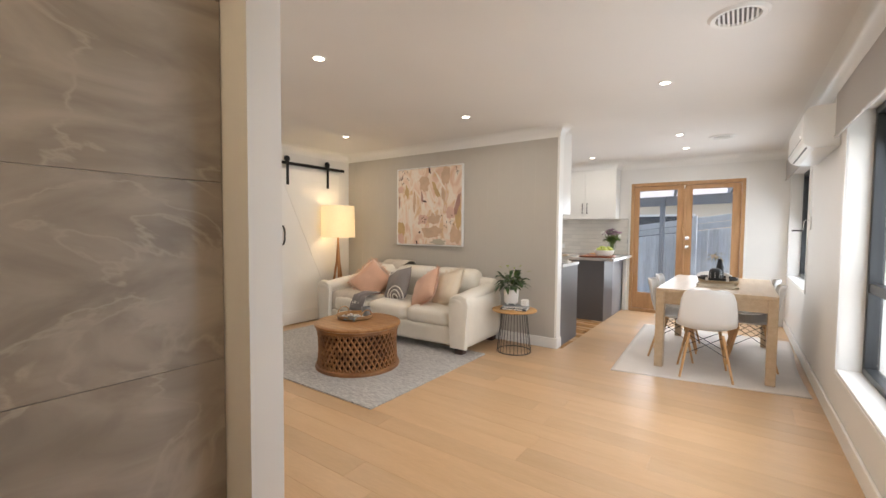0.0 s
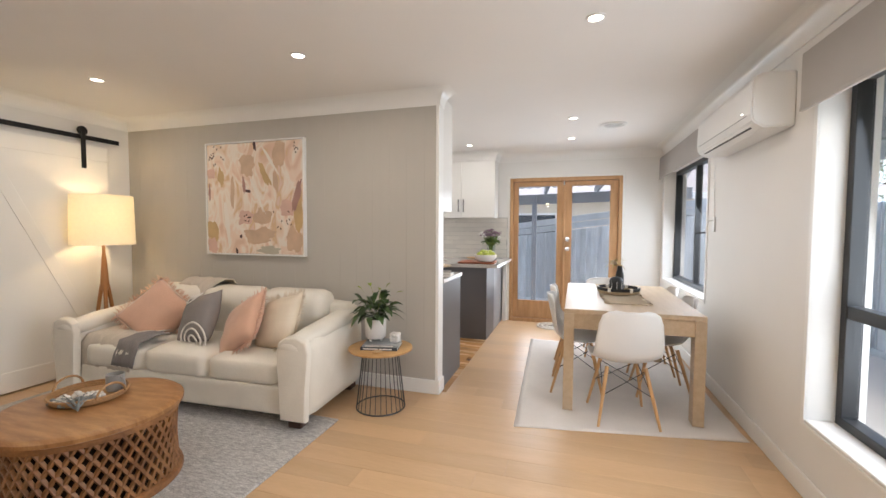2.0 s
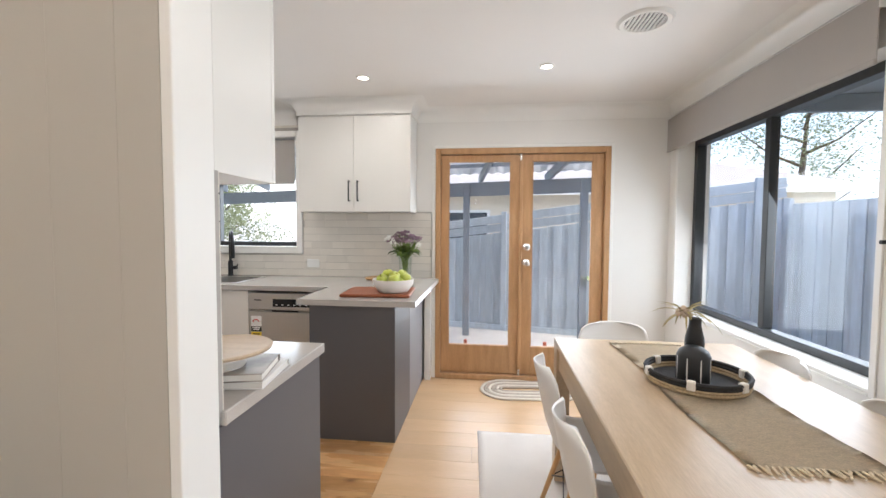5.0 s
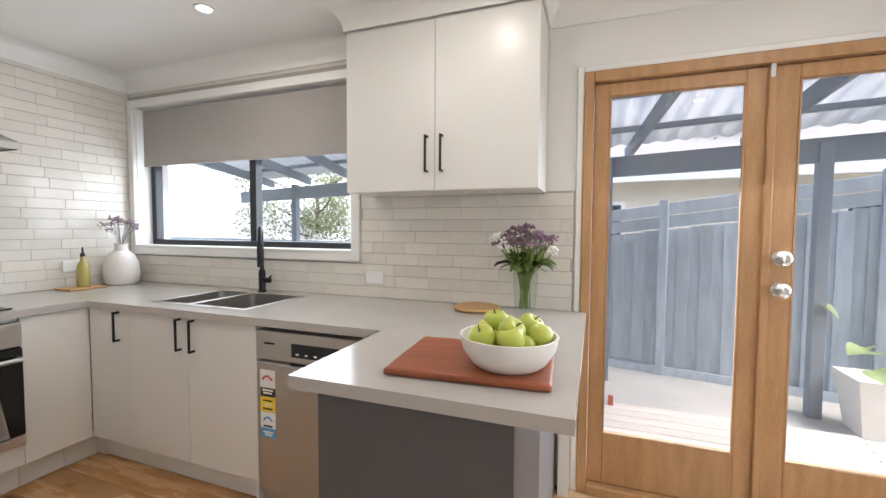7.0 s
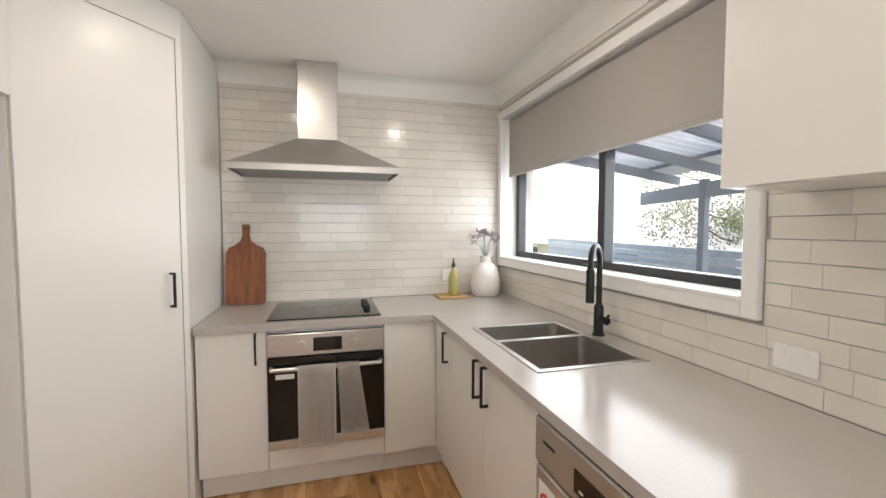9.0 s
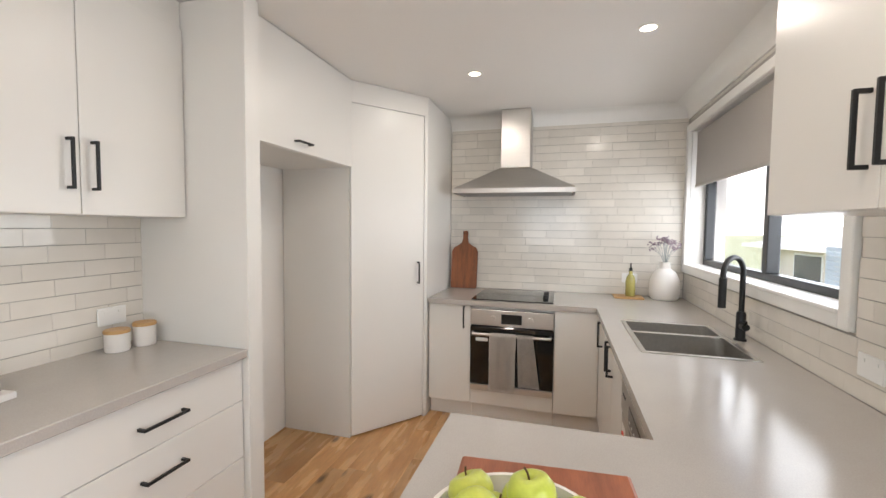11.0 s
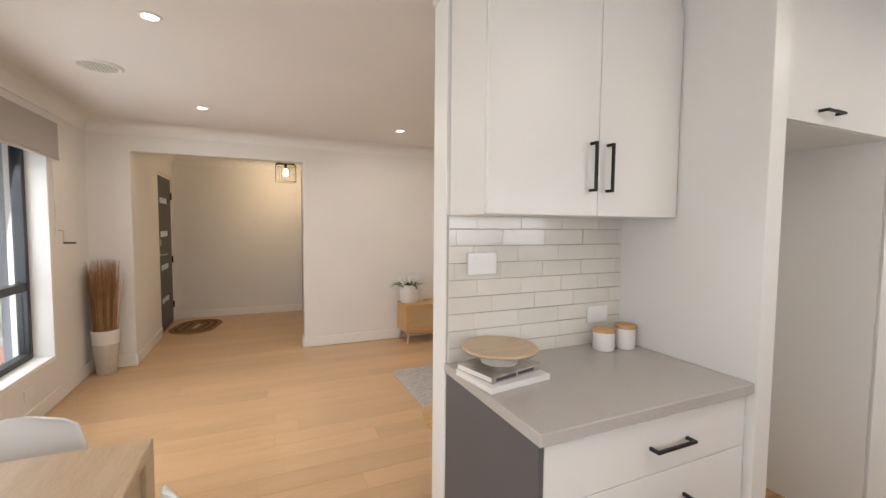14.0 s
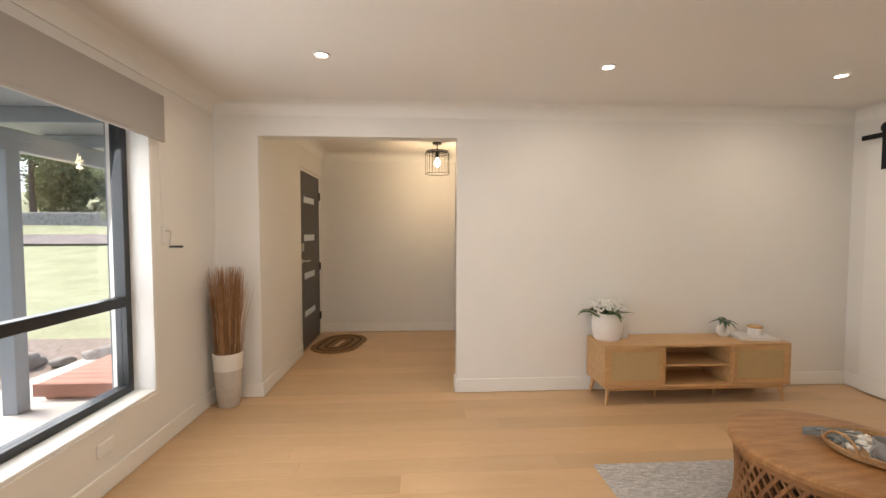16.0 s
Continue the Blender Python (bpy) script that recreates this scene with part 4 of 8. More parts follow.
for s in (-1, 1):
    part("arm", soft((s * (W2 - 0.09) - 0.09, -0.40, 0.085), (s * (W2 - 0.09) + 0.085, 0.40, 0.60), 0.05, puff=0.015, axis=0), LEATHER, sofa, smooth="all")
    b = BM()
    path = [(s * (W2 - 0.11), 0.40, 0.63), (s * (W2 - 0.11), 0.2, 0.615), (s * (W2 - 0.11), 0.0, 0.60), (s * (W2 - 0.11), -0.2, 0.585), (s * (W2 - 0.115), -0.33, 0.565),
            (s * (W2 - 0.115), -0.40, 0.56), (s * (W2 - 0.115), -0.435, 0.53)]
    tube(b, path, 0.068, 14, 0.06)
    for v in b.verts:
        cx = s * (W2 - 0.115)
        v.co.x = cx + (v.co.x - cx) * 1.42
    part("arm_pad", b, LEATHER, sofa, smooth="all")
for side in (-1, 1):
    b = BM()
    outline = [(0.105, 0.09), (0.105, 0.30), (0.118, 0.44), (0.13, 0.53), (0.11, 0.60), (0.05, 0.632), (-0.03, 0.625), (-0.085, 0.59), (-0.10, 0.52), (-0.09, 0.42), (-0.082, 0.30), (-0.08, 0.09)]
    rings = [[b.verts.new((side * (W2 - 0.105 + u), y, z + (0.012 if y > -0.44 else 0.0) * (z > 0.5))) for u, z in outline] for y in (-0.452, -0.40)]
    b.faces.new(rings[0])
    b.faces.new(rings[1][::-1])
    for k in range(len(outline)):
        b.faces.new((rings[0][k], rings[0][(k + 1) % len(outline)], rings[1][(k + 1) % len(outline)], rings[1][k]))
    bmesh.ops.bevel(b, geom=[e for e in b.edges if abs(e.verts[0].co.y - e.verts[1].co.y) < 1e-6], offset=0.012, segments=3, affect="EDGES", profile=0.5)
    part("arm_front", b, LEATHER, sofa, smooth=True)
part("front_rail", soft((-W2 + 0.185, -0.405, 0.095), (W2 - 0.185, -0.36, 0.285), 0.02), LEATHER, sofa, smooth="all")
for x in (-W2 + 0.12, W2 - 0.12):
    for y in (-0.34, 0.34):
        part("leg", bx((x - 0.05, y - 0.05, 0.014), (x + 0.05, y + 0.05, 0.095), 0.012, 2), DARKWOOD, sofa, "dark stained block foot")

PEACH = mat("peach_velvet", (0.70, 0.43, 0.30), 0.85, vary=0.12, scale=5, fine=0.06, fine_scale=220, bump=0.2, bump_scale=260, sheen=0.4)
TAUPE = mat("taupe_cotton", (0.26, 0.235, 0.225), 0.9, vary=0.08, scale=8, fine=0.08, fine_scale=300, bump=0.3, bump_scale=350)
CREAMCLOTH = mat("cream_cotton", (0.76, 0.66, 0.52), 0.9, vary=0.08, scale=8, fine=0.07, fine_scale=280, bump=0.3, bump_scale=350)
WHITECORD = mat("white_cord", (0.80, 0.76, 0.70), 0.9, vary=0.05)


def cushion(at, rot, w, h, material, label, fringe=None, motif=False):
    c = thing("cushion", at, label, "cushion", "sofa cushions")
    c.matrix_basis = pose(*at, *rot)
    cover = part("cover", pillow(w, h, 0.16), material, c, smooth="all")
    if fringe:
        b = BM()
        rng = random.Random(5)
        per = [(-1, -1, 1, 0), (1, -1, 0, 1), (1, 1, -1, 0), (-1, 1, 0, -1)]
        for ax, ay, dx, dy in per:
            for k in range(46):
                f = k / 46 * 2
                x, y = (ax + dx * f) * w / 2 * 0.97, (ay + dy * f) * h / 2 * 0.97
                n = Vector((dy, -dx, 0))
                e = n * (0.03 + 0.014 * rng.random()) + Vector((dx, dy, 0)) * rng.uniform(-0.015, 0.015) + Vector((0, 0, rng.uniform(-0.014, 0.014)))
                tube(b, [(x, y, 0), (x + e.x * 0.6, y + e.y * 0.6, e.z), (x + e.x, y + e.y, e.z * 2)], 0.0035, 4, 0.0015)
        part("fringe", b, material, c, "tufted fringe")
    if motif:
        b = BM()
        for r in (0.04, 0.085, 0.13):
            for cx, cy, a0, a1 in ((0.05, -0.19, 0, 180), (-0.10, 0.20, 180, 360)):
                pts = [(x, y, 0) for x, y, _ in arc((cx, cy, 0), r, a0, a1, 18)]
                if a0 == 0:
                    pts = [(cx + r, cy - 0.04, 0)] + pts + [(cx - r, cy - 0.04, 0)]
                out = []
                for x, y, _ in pts:
                    u, v = max(-0.97, min(0.97, 2 * x / w)), max(-0.97, min(0.97, 2 * y / h))
                    out.append((x, y, 0.08 * (max(0.0, 1 - abs(u) ** 2.6) * max(0.0, 1 - abs(v) ** 2.6)) ** 0.55 + 0.002))
                if r < 0.12 or a0 == 0:
                    tube(b, out, 0.007, 6)
        part("piping", b, WHITECORD, c, "raised white cord arches")
    return c


cushion((-3.17, 4.27, 0.625), (62, 40, 10), 0.43, 0.43, PEACH, "peach velvet cushion with fringed edge, leaning", fringe=True)
cushion((-2.68, 4.22, 0.63), (64, -14, -10), 0.40, 0.40, TAUPE, "grey cushion with raised white arches", motif=True)
cushion((-2.25, 4.19, 0.62), (54, -30, -10), 0.42, 0.42, PEACH, "peach velvet cushion with fringed edge, tilted", fringe=True)
cushion((-2.0, 4.27, 0.635), (60, -16, -12), 0.41, 0.41, CREAMCLOTH, "cream cotton cushion with frayed edge behind peach one", fringe=True)

# throw over sofa back and seat
THROW = mat("oatmeal_throw", (0.62, 0.55, 0.46), 0.95, vary=0.1, scale=9, fine=0.12, fine_scale=200, bump=0.5, bump_scale=240, stretch=(6, 1, 1))


def throw(name, pts, width, label, seed, material=THROW):
    """A cloth that follows a side profile (y, z), running along x."""
    bm = BM()
    nx = 18
    rows = []
    for j, (x, y, z) in enumerate(pts):
        row = []
        for i in range(nx + 1):
            u = i / nx
            wob = 0.010 * math.sin(u * 14 + j * 0.5 + seed) + 0.006 * math.sin(u * 31 + j)
            row.append(bm.verts.new((x + (u - 0.5) * width + 0.012 * math.sin(j * 0.9 + seed), y - abs(wob) * 0.6, z + abs(wob))))
        rows.append(row)
    for a, b in zip(rows, rows[1:]):
        for i in range(nx):
            bm.faces.new((a[i], a[i + 1], b[i + 1], b[i]))
    bmesh.ops.subdivide_edges(bm, edges=bm.edges[:], cuts=1, use_grid_fill=True, smooth=0.6)
    bmesh.ops.solidify(bm, geom=bm.faces[:], thickness=0.006)
    return one(name, bm, material, label, "throw", smooth="all")


throw("throw_blanket", [(-3.02, 4.79, 0.62), (-3.02, 4.775, 0.76), (-3.02, 4.70, 0.862), (-3.02, 4.62, 0.868), (-3.02, 4.53, 0.83), (-3.02, 4.478, 0.70), (-3.02, 4.47, 0.56)], 0.40,
      "oatmeal throw hanging over the sofa back", 1.0)
throw("throw_blanket", [(-3.28, 4.42, 0.50), (-3.28, 4.30, 0.50), (-3.28, 4.12, 0.50), (-3.28, 4.0, 0.485), (-3.30, 3.965, 0.43), (-3.31, 3.955, 0.33), (-3.32, 3.95, 0.26)], 0.52,
      "oatmeal throw spread over the sofa seat", 2.2)
throw("throw_blanket", [(-2.98, 4.16, 0.505), (-3.0, 4.05, 0.508), (-3.04, 3.965, 0.48), (-3.07, 3.94, 0.38), (-3.10, 3.935, 0.30)], 0.20,
      "grey striped end of a throw on the seat", 3.0, TAUPE)

# rug
RUG = mat("grey_flecked_wool", (0.62, 0.60, 0.57), 0.95, second=(0.36, 0.345, 0.335), scale=22, stretch=(1, 3.5, 1), fine=0.30, fine_scale=70, bump=0.8, bump_scale=260)
one("living_rug", bx((-3.95, 2.59, 0.0), (-1.49, 4.23, 0.013), 0.005, 2), RUG, "grey flecked wool rug under the coffee table", "rug")

# coffee table with carved lattice drum
CARVED = mat("carved_mango_wood", (0.33, 0.155, 0.055), 0.45, second=(0.17, 0.07, 0.025), scale=8, fine=0.15, fine_scale=60, bump=0.3, bump_scale=80)
CTOP = mat("mango_wood_top", (0.42, 0.22, 0.085), 0.33, second=(0.27, 0.12, 0.04), scale=3, stretch=(2, 12, 2), fine=0.12, fine_scale=24, bump=0.15, bump_scale=50)
ct = thing("coffee_table", (-2.29, 3.22, 0.013), "round carved wooden drum coffee table", "coffee table")
part("top", lathe(BM(), [(0, 0.385), (0.33, 0.385), (0.352, 0.383), (0.362, 0.375), (0.362, 0.358), (0.35, 0.352), (0, 0.352)], 64), CTOP, ct, smooth=True)
part("top_rim", lathe(BM(), [(0.315, 0.352), (0.345, 0.352), (0.345, 0.325), (0.33, 0.32), (0.315, 0.325)], 64), CARVED, ct, smooth=True)
part("base_rim", lathe(BM(), [(0.31, 0.0), (0.352, 0.0), (0.356, 0.012), (0.352, 0.026), (0.335, 0.034), (0.31, 0.034)], 64), CARVED, ct, smooth=True)
b = BM()
NH = 44
for sgn in (1, -1):
    for k in range(NH):
        pts = []
        for j in range(9):
            f = j / 8
            a = 2 * math.pi * (k / NH + sgn * f * 4.0 / NH)
            r = 0.331 - 0.010 * math.sin(f * math.pi)
            pts.append((r * math.cos(a), r * math.sin(a), 0.028 + 0.305 * f))
        tube(b, pts, 0.0098, 4)
part("lattice", b, CARVED, ct, "carved openwork lattice drum")
# near-black liner added behind the lattice, standing in for shade in its openings
part("inner_drum", lathe(BM(), [(0.295, 0.03), (0.285, 0.17), (0.295, 0.33)], 48), mat("shadow_wood", (0.03, 0.015, 0.008), 0.8), ct, smooth=True)

ct.scale = (1.09, 1.09, 1.07)

# things on the coffee table
ZT = 0.013 + 0.386 * 1.07
WICKER = mat("woven_rattan", (0.46, 0.26, 0.11), 0.6, vary=0.25, scale=60, fine=0.2, fine_scale=160, bump=0.5, bump_scale=200)
tray = thing("rattan_tray", (-2.40, 3.28, ZT), "round rattan tray with raised loop handles", "tray")
part("base", lathe(BM(), [(0, 0.001), (0.15, 0.001), (0.16, 0.006), (0.15, 0.010), (0, 0.010)], 36), WICKER, tray, smooth=True)
for r, z in ((0.158, 0.012), (0.163, 0.022), (0.167, 0.032)):
    part("rim_coil", tube(BM(), arc((0, 0, z), r, 0, 350, 36), 0.006, 6, closed=True), WICKER, tray, smooth=True)
for s in (-1, 1):
    part("handle", tube(BM(), [(s * 0.16, 0.07 * math.cos(a), 0.03 + 0.06 * math.sin(a)) for a in [math.pi * k / 12 for k in range(13)]], 0.006, 6), WICKER, tray, smooth=True)
GREYCER = mat("grey_glazed_ceramic", (0.34, 0.34, 0.33), 0.3, vary=0.15, scale=20)
mug = thing("mug", (-2.34, 3.37, ZT + 0.01), "grey glazed ceramic mug on the tray", "mug")
part("cup", lathe(BM(), [(0, 0), (0.036, 0), (0.042, 0.01), (0.043, 0.09), (0.040, 0.09), (0.038, 0.012), (0, 0.01)], 28), GREYCER, mug, smooth=True)
part("handle", tube(BM(), [(0.042, 0, 0.075)] + [(0.045 + 0.026 * math.sin(a), 0, 0.045 + 0.028 * math.cos(a)) for a in [math.pi * k / 8 for k in range(9)]] + [(0.042, 0, 0.018)], 0.005, 6), GREYCER, mug, smooth=True)
COTTON = mat("dried_white_flower", (0.80, 0.77, 0.72), 0.95, vary=0.1, scale=30, bump=0.5, bump_scale=120)
GREYLEAF = mat("dusty_grey_leaf", (0.30, 0.33, 0.33), 0.8, vary=0.25, scale=25)
bun = thing("dried_flowers", (-2.23, 3.12, ZT), "bunch of dried white flowers lying down", "flowers")
rng = random.Random(11)
for k in range(16):
    a = rng.uniform(-0.55, 0.55)
    L = rng.uniform(0.10, 0.24)
    d = Vector((math.cos(a + 2.5), math.sin(a + 2.5), 0))
    part("stem", tube(BM(), [(0, 0, 0.012 + 0.002 * k), (d.x * L * 0.5, d.y * L * 0.5, 0.024 + 0.002 * k), (d.x * L, d.y * L, 0.018 + 0.02 * rng.random())], 0.0025, 5), GREYLEAF, bun)
    b = BM()
    for q in range(7):
        e = Vector((rng.gauss(0, 0.012), rng.gauss(0, 0.012), abs(rng.gauss(0, 0.008)) + 0.012))
        bmesh.ops.create_icosphere(b, subdivisions=1, radius=rng.uniform(0.008, 0.014), matrix=Matrix.Translation(d * L + e))
    part("flower_head", b, COTTON if k % 3 else GREYLEAF, bun, smooth="all")

# side table with wire cage base
WIRE = mat("charcoal_wire", (0.09, 0.09, 0.095), 0.4, metal=0.6, vary=0.1)
PLY = mat("light_timber_top", (0.56, 0.34, 0.14), 0.42, second=(0.47, 0.26, 0.095), scale=3, stretch=(2, 14, 2), fine=0.08, fine_scale=30)
st = thing("side_table", (-1.315, 4.53, 0), "round timber side table on wire cage", "side table")
part("top", lathe(BM(), [(0, 0.452), (0.225, 0.452), (0.235, 0.446), (0.235, 0.436), (0.225, 0.430), (0, 0.430)], 48), PLY, st, smooth=True)
part("ring", tube(BM(), arc((0, 0, 0.006), 0.178, 0, 352, 40), 0.005, 6, closed=True), WIRE, st, smooth=True)
part("ring", tube(BM(), arc((0, 0, 0.425), 0.128, 0, 352, 40), 0.004, 6, closed=True), WIRE, st, smooth=True)
for k in range(28):
    a = 2 * math.pi * k / 28
    c, s = math.cos(a), math.sin(a)
    part("wire", tube(BM(), [(0.178 * c, 0.178 * s, 0.006), (0.128 * c, 0.128 * s, 0.43)], 0.0028, 5), WIRE, st)
ZS = 0.452
PAPER = mat("page_paper", (0.78, 0.75, 0.70), 0.9, vary=0.05)


def book(at, turn, w, d, h, cover, label, bars=None):
    o = thing("book", at, label, "book", "books", turn)
    part("page_block", bx((-w / 2 + 0.003, -d / 2 + 0.003, 0.003), (w / 2 - 0.004, d / 2 - 0.004, h - 0.003)), PAPER, o)
    part("cover", bx((-w / 2, -d / 2, h - 0.003), (w / 2, d / 2, h), 0.001), cover, o)
    part("cover", bx((-w / 2, -d / 2, 0), (w / 2, d / 2, 0.003), 0.001), cover, o)
    part("spine", bx((-w / 2 - 0.002, -d / 2 - 0.002, 0), (w / 2, -d / 2, h), 0.001), cover, o)
    if bars:
        for x0, x1 in ((-0.43, -0.02), (0.02, 0.36)):
            part("title_bar", bx((x0 * w, -d / 2 - 0.0035, h * 0.3), (x1 * w, -d / 2 - 0.002, h * 0.72)), bars, o, "pale lettering bars")
    return o


NAVY = mat("dark_book_cover", (0.05, 0.055, 0.065), 0.4, vary=0.3, scale=12)
GREYC = mat("grey_book_cover", (0.35, 0.36, 0.36), 0.4, vary=0.25, scale=14)
book((-1.30, 4.52, ZS), 12, 0.265, 0.20, 0.022, NAVY, "dark cover book lying flat on side table", WHITECORD)
book((-1.295, 4.525, ZS + 0.022), 14, 0.255, 0.19, 0.016, GREYC, "grey cover book on top of another", PAPER)
WHITECER = mat("matte_white_ceramic", (0.80, 0.77, 0.73), 0.5, vary=0.05, scale=8, bump=0.08, bump_scale=60)
can = thing("candle", (-1.205, 4.545, ZS + 0.038), "white bubble-shaped cube candle on books", "candle")
b = BM()
for i in range(3):
    for j in range(3):
        for k in range(3):
            bmesh.ops.create_uvsphere(b, u_segments=10, v_segments=7, radius=0.0148, matrix=Matrix.Translation(((i - 1) * 0.021, (j - 1) * 0.021, 0.014 + k * 0.021)))
part("wax", b, WHITECER, can, smooth="all")
cst = thing("wooden_coaster", (-1.27, 4.375, ZS), "small pale wooden disc beside books", "coaster")
part("disc", lathe(BM(), [(0, 0), (0.034, 0), (0.037, 0.006), (0.034, 0.012), (0, 0.012)], 24), PLY, cst, smooth=True)

LEAF = mat("glossy_green_leaf", (0.07, 0.115, 0.035), 0.36, second=(0.035, 0.062, 0.022), scale=18, fine=0.1, fine_scale=90, per_object=0.35)
YOUNG = mat("young_leaf", (0.33, 0.40, 0.06), 0.45, vary=0.15, scale=20)


def blade(length, width, droop, n=7):
    bm = BM()
    rows = []
    for j in range(n + 1):
        f = j / n
        w = width * math.sin(math.pi * min(0.98, 0.08 + f * 0.92)) ** 0.8 * (1 - 0.25 * f)
        if j == n:
            w = 0.0008
        z = length * (f - droop * f * f * 0.9) if droop < 1 else length * (0.55 * f - 0.75 * f * f)
        r = length * (0.35 * f + 0.65 * f * f) * (0.6 + 0.4 * droop)
        rows.append([bm.verts.new((r, s * w / 2, z + abs(s) * w * 0.22)) for s in (-1, 0, 1)])
    for a, b in zip(rows, rows[1:]):
        for k in range(2):
            bm.faces.new((a[k], a[k + 1], b[k + 1], b[k]))
    return bm


def leafy(parent, at, count, meshes, seed, spread=0.02, tilt=(0, 50), scale=(0.7, 1.1), name="leaf"):
    rng = random.Random(seed)
    for k in range(count):
        ob = new(name, meshes[k % len(meshes)])
        ob.parent = parent
        a = 360 * k * 0.381966 + rng.uniform(-15, 15)
        m = pose(at[0] + rng.gauss(0, spread), at[1] + rng.gauss(0, spread), at[2], 0, 0, a) @ pose(0, 0, 0, rng.uniform(-12, 12), rng.uniform(*tilt), 0)
        s = rng.uniform(*scale)
        ob.matrix_basis = m @ Matrix.Diagonal((s, s, s, 1))


def leaf_set(material, dims):
    return [finish(blade(*d), "leaf", material, "all") for d in dims]


def arching_leaf(reach, height, droop, width, stalk=0.42, n=12):
    """A lance-shaped leaf on a thin stalk that rises, arches over and hangs at the tip."""
    bm = BM()
    rows = []
    for j in range(n + 1):
        f = j / n
        r = reach * (0.35 * f + 0.65 * f ** 1.6)
        z = height * (1.75 * f - (0.75 + droop) * f ** 2.3)
        g = max(0.0, (f - stalk) / (1 - stalk))
        w = 0.0022 + width * math.sin(math.pi * g ** 0.8) ** 0.85 if g < 1 else 0.0006
        sway = 0.012 * math.sin(5 * f + reach * 40) * g
        rows.append([bm.verts.new((r, sway + side * w / 2, z + abs(side) * w * 0.16)) for side in (-1, -0.5, 0, 0.5, 1)])
    for a, b in zip(rows, rows[1:]):
        for k in range(4):
            bm.faces.new((a[k], a[k + 1], b[k + 1], b[k]))
    return bm


def leaf_crown(parent, at, count, meshes, seed, spread, lean, scale):
    """Leaves set round a crown, each turned by its own angle."""
    r = random.Random(seed)
    for k in range(count):
        ob = new("leaf", meshes[k % len(meshes)])
        ob.parent = parent
        q = r.uniform(*scale)
        ob.matrix_basis = pose(at[0] + r.gauss(0, spread), at[1] + r.gauss(0, spread), at[2], 0, 0, 137.5 * k + r.uniform(-25, 25)) @ pose(0, 0, 0, r.uniform(-18, 18), r.uniform(*lean), 0) @ Matrix.Diagonal((q, q, q, 1))


pot = thing("potted_plant", (-1.365, 4.55, ZS + 0.038), "leafy green peace lily in white footed pot", "plant")
part("pot", lathe(BM(), [(0, 0.02), (0.066, 0.02), (0.075, 0.03), (0.080, 0.165), (0.075, 0.165), (0.070, 0.035), (0, 0.03)], 36), WHITECER, pot, "white ceramic pot", smooth=True)
for k in range(3):
    a = 2 * math.pi * k / 3
    part("foot", lathe(BM(), [(0, 0), (0.009, 0), (0.012, 0.022), (0, 0.022)], 12), WHITECER, pot, smooth=True, at=(0.045 * math.cos(a), 0.045 * math.sin(a), 0))
part("soil", lathe(BM(), [(0, 0.15), (0.075, 0.145)], 24), mat("potting_soil", (0.03, 0.022, 0.015), 0.95, vary=0.3, scale=60), pot)
LILY = [finish(arching_leaf(*d), "leaf", LEAF, "all") for d in
        ((0.20, 0.17, 0.45, 0.046), (0.17, 0.21, 0.25, 0.05), (0.23, 0.13, 0.75, 0.044), (0.12, 0.24, 0.1, 0.046), (0.19, 0.10, 0.9, 0.048), (0.14, 0.15, 0.5, 0.052), (0.09, 0.19, 0.3, 0.05))]
leaf_crown(pot, (0, 0, 0.145), 78, LILY, 3, 0.02, (-8, 12), (0.75, 1.12))
SPATHE = [finish(arching_leaf(0.10, 0.27, -0.05, 0.032, stalk=0.8), "flower", YOUNG, "all"), finish(arching_leaf(0.17, 0.24, 0.0, 0.034, stalk=0.8), "flower", YOUNG, "all")]
leaf_crown(pot, (0, 0, 0.145), 5, SPATHE, 8, 0.012, (-6, 10), (0.95, 1.1))

# floor lamp
SHADE = mat("linen_shade", (0.88, 0.80, 0.63), 0.9, vary=0.04, scale=40, fine=0.05, fine_scale=400, emission=(1.0, 0.80, 0.50), power=0.10)
see_through(SHADE, 0.35)
LAMPWOOD = mat("honey_timber", (0.42, 0.20, 0.07), 0.4, second=(0.32, 0.14, 0.045), scale=3, stretch=(6, 6, 1))
fl = thing("floor_lamp", (-3.965, 4.41, 0), "lit tripod floor lamp with linen shade", "floor lamp")
for k in range(3):
    a = radians(90 + 120 * k)
    part("leg", tube(BM(), [(0.15 * math.cos(a), 0.15 * math.sin(a), 0.0), (0.025 * math.cos(a), 0.025 * math.sin(a), 0.80)], 0.013, 10, 0.016), LAMPWOOD, fl, "timber leg", smooth=True)
part("stem", lathe(BM(), [(0, 0.76), (0.028, 0.76), (0.034, 0.80), (0.02, 1.02), (0.012, 1.10), (0.012, 1.28), (0, 1.28)], 20), LAMPWOOD, fl, smooth=True)
sh = part("shade", lathe(BM(), [(0.235, 1.165), (0.225, 1.60), (0.221, 1.60), (0.231, 1.165)], 48), SHADE, fl, "glowing cream linen drum shade", smooth=True)
part("bulb", lathe(BM(), [(0, 1.29), (0.02, 1.30), (0.036, 1.35), (0.03, 1.39), (0, 1.41)], 20), mat("warm_bulb", (1, 1, 1), 0.5, emission=(1.0, 0.75, 0.42), power=12), fl, "lit bulb", smooth=True)
lamp("floor_lamp_glow", "POINT", pose(-3.965, 4.41, 1.38), 2.3, (1.0, 0.70, 0.38), radius=0.05)

# painting
ART = bpy.data.materials.new("abstract_paint")
ART.use_nodes = True
nt = ART.node_tree
bs = nt.nodes["Principled BSDF"]
bs.inputs["Roughness"].default_value = 0.6
tc = nt.nodes.new("ShaderNodeTexCoord")
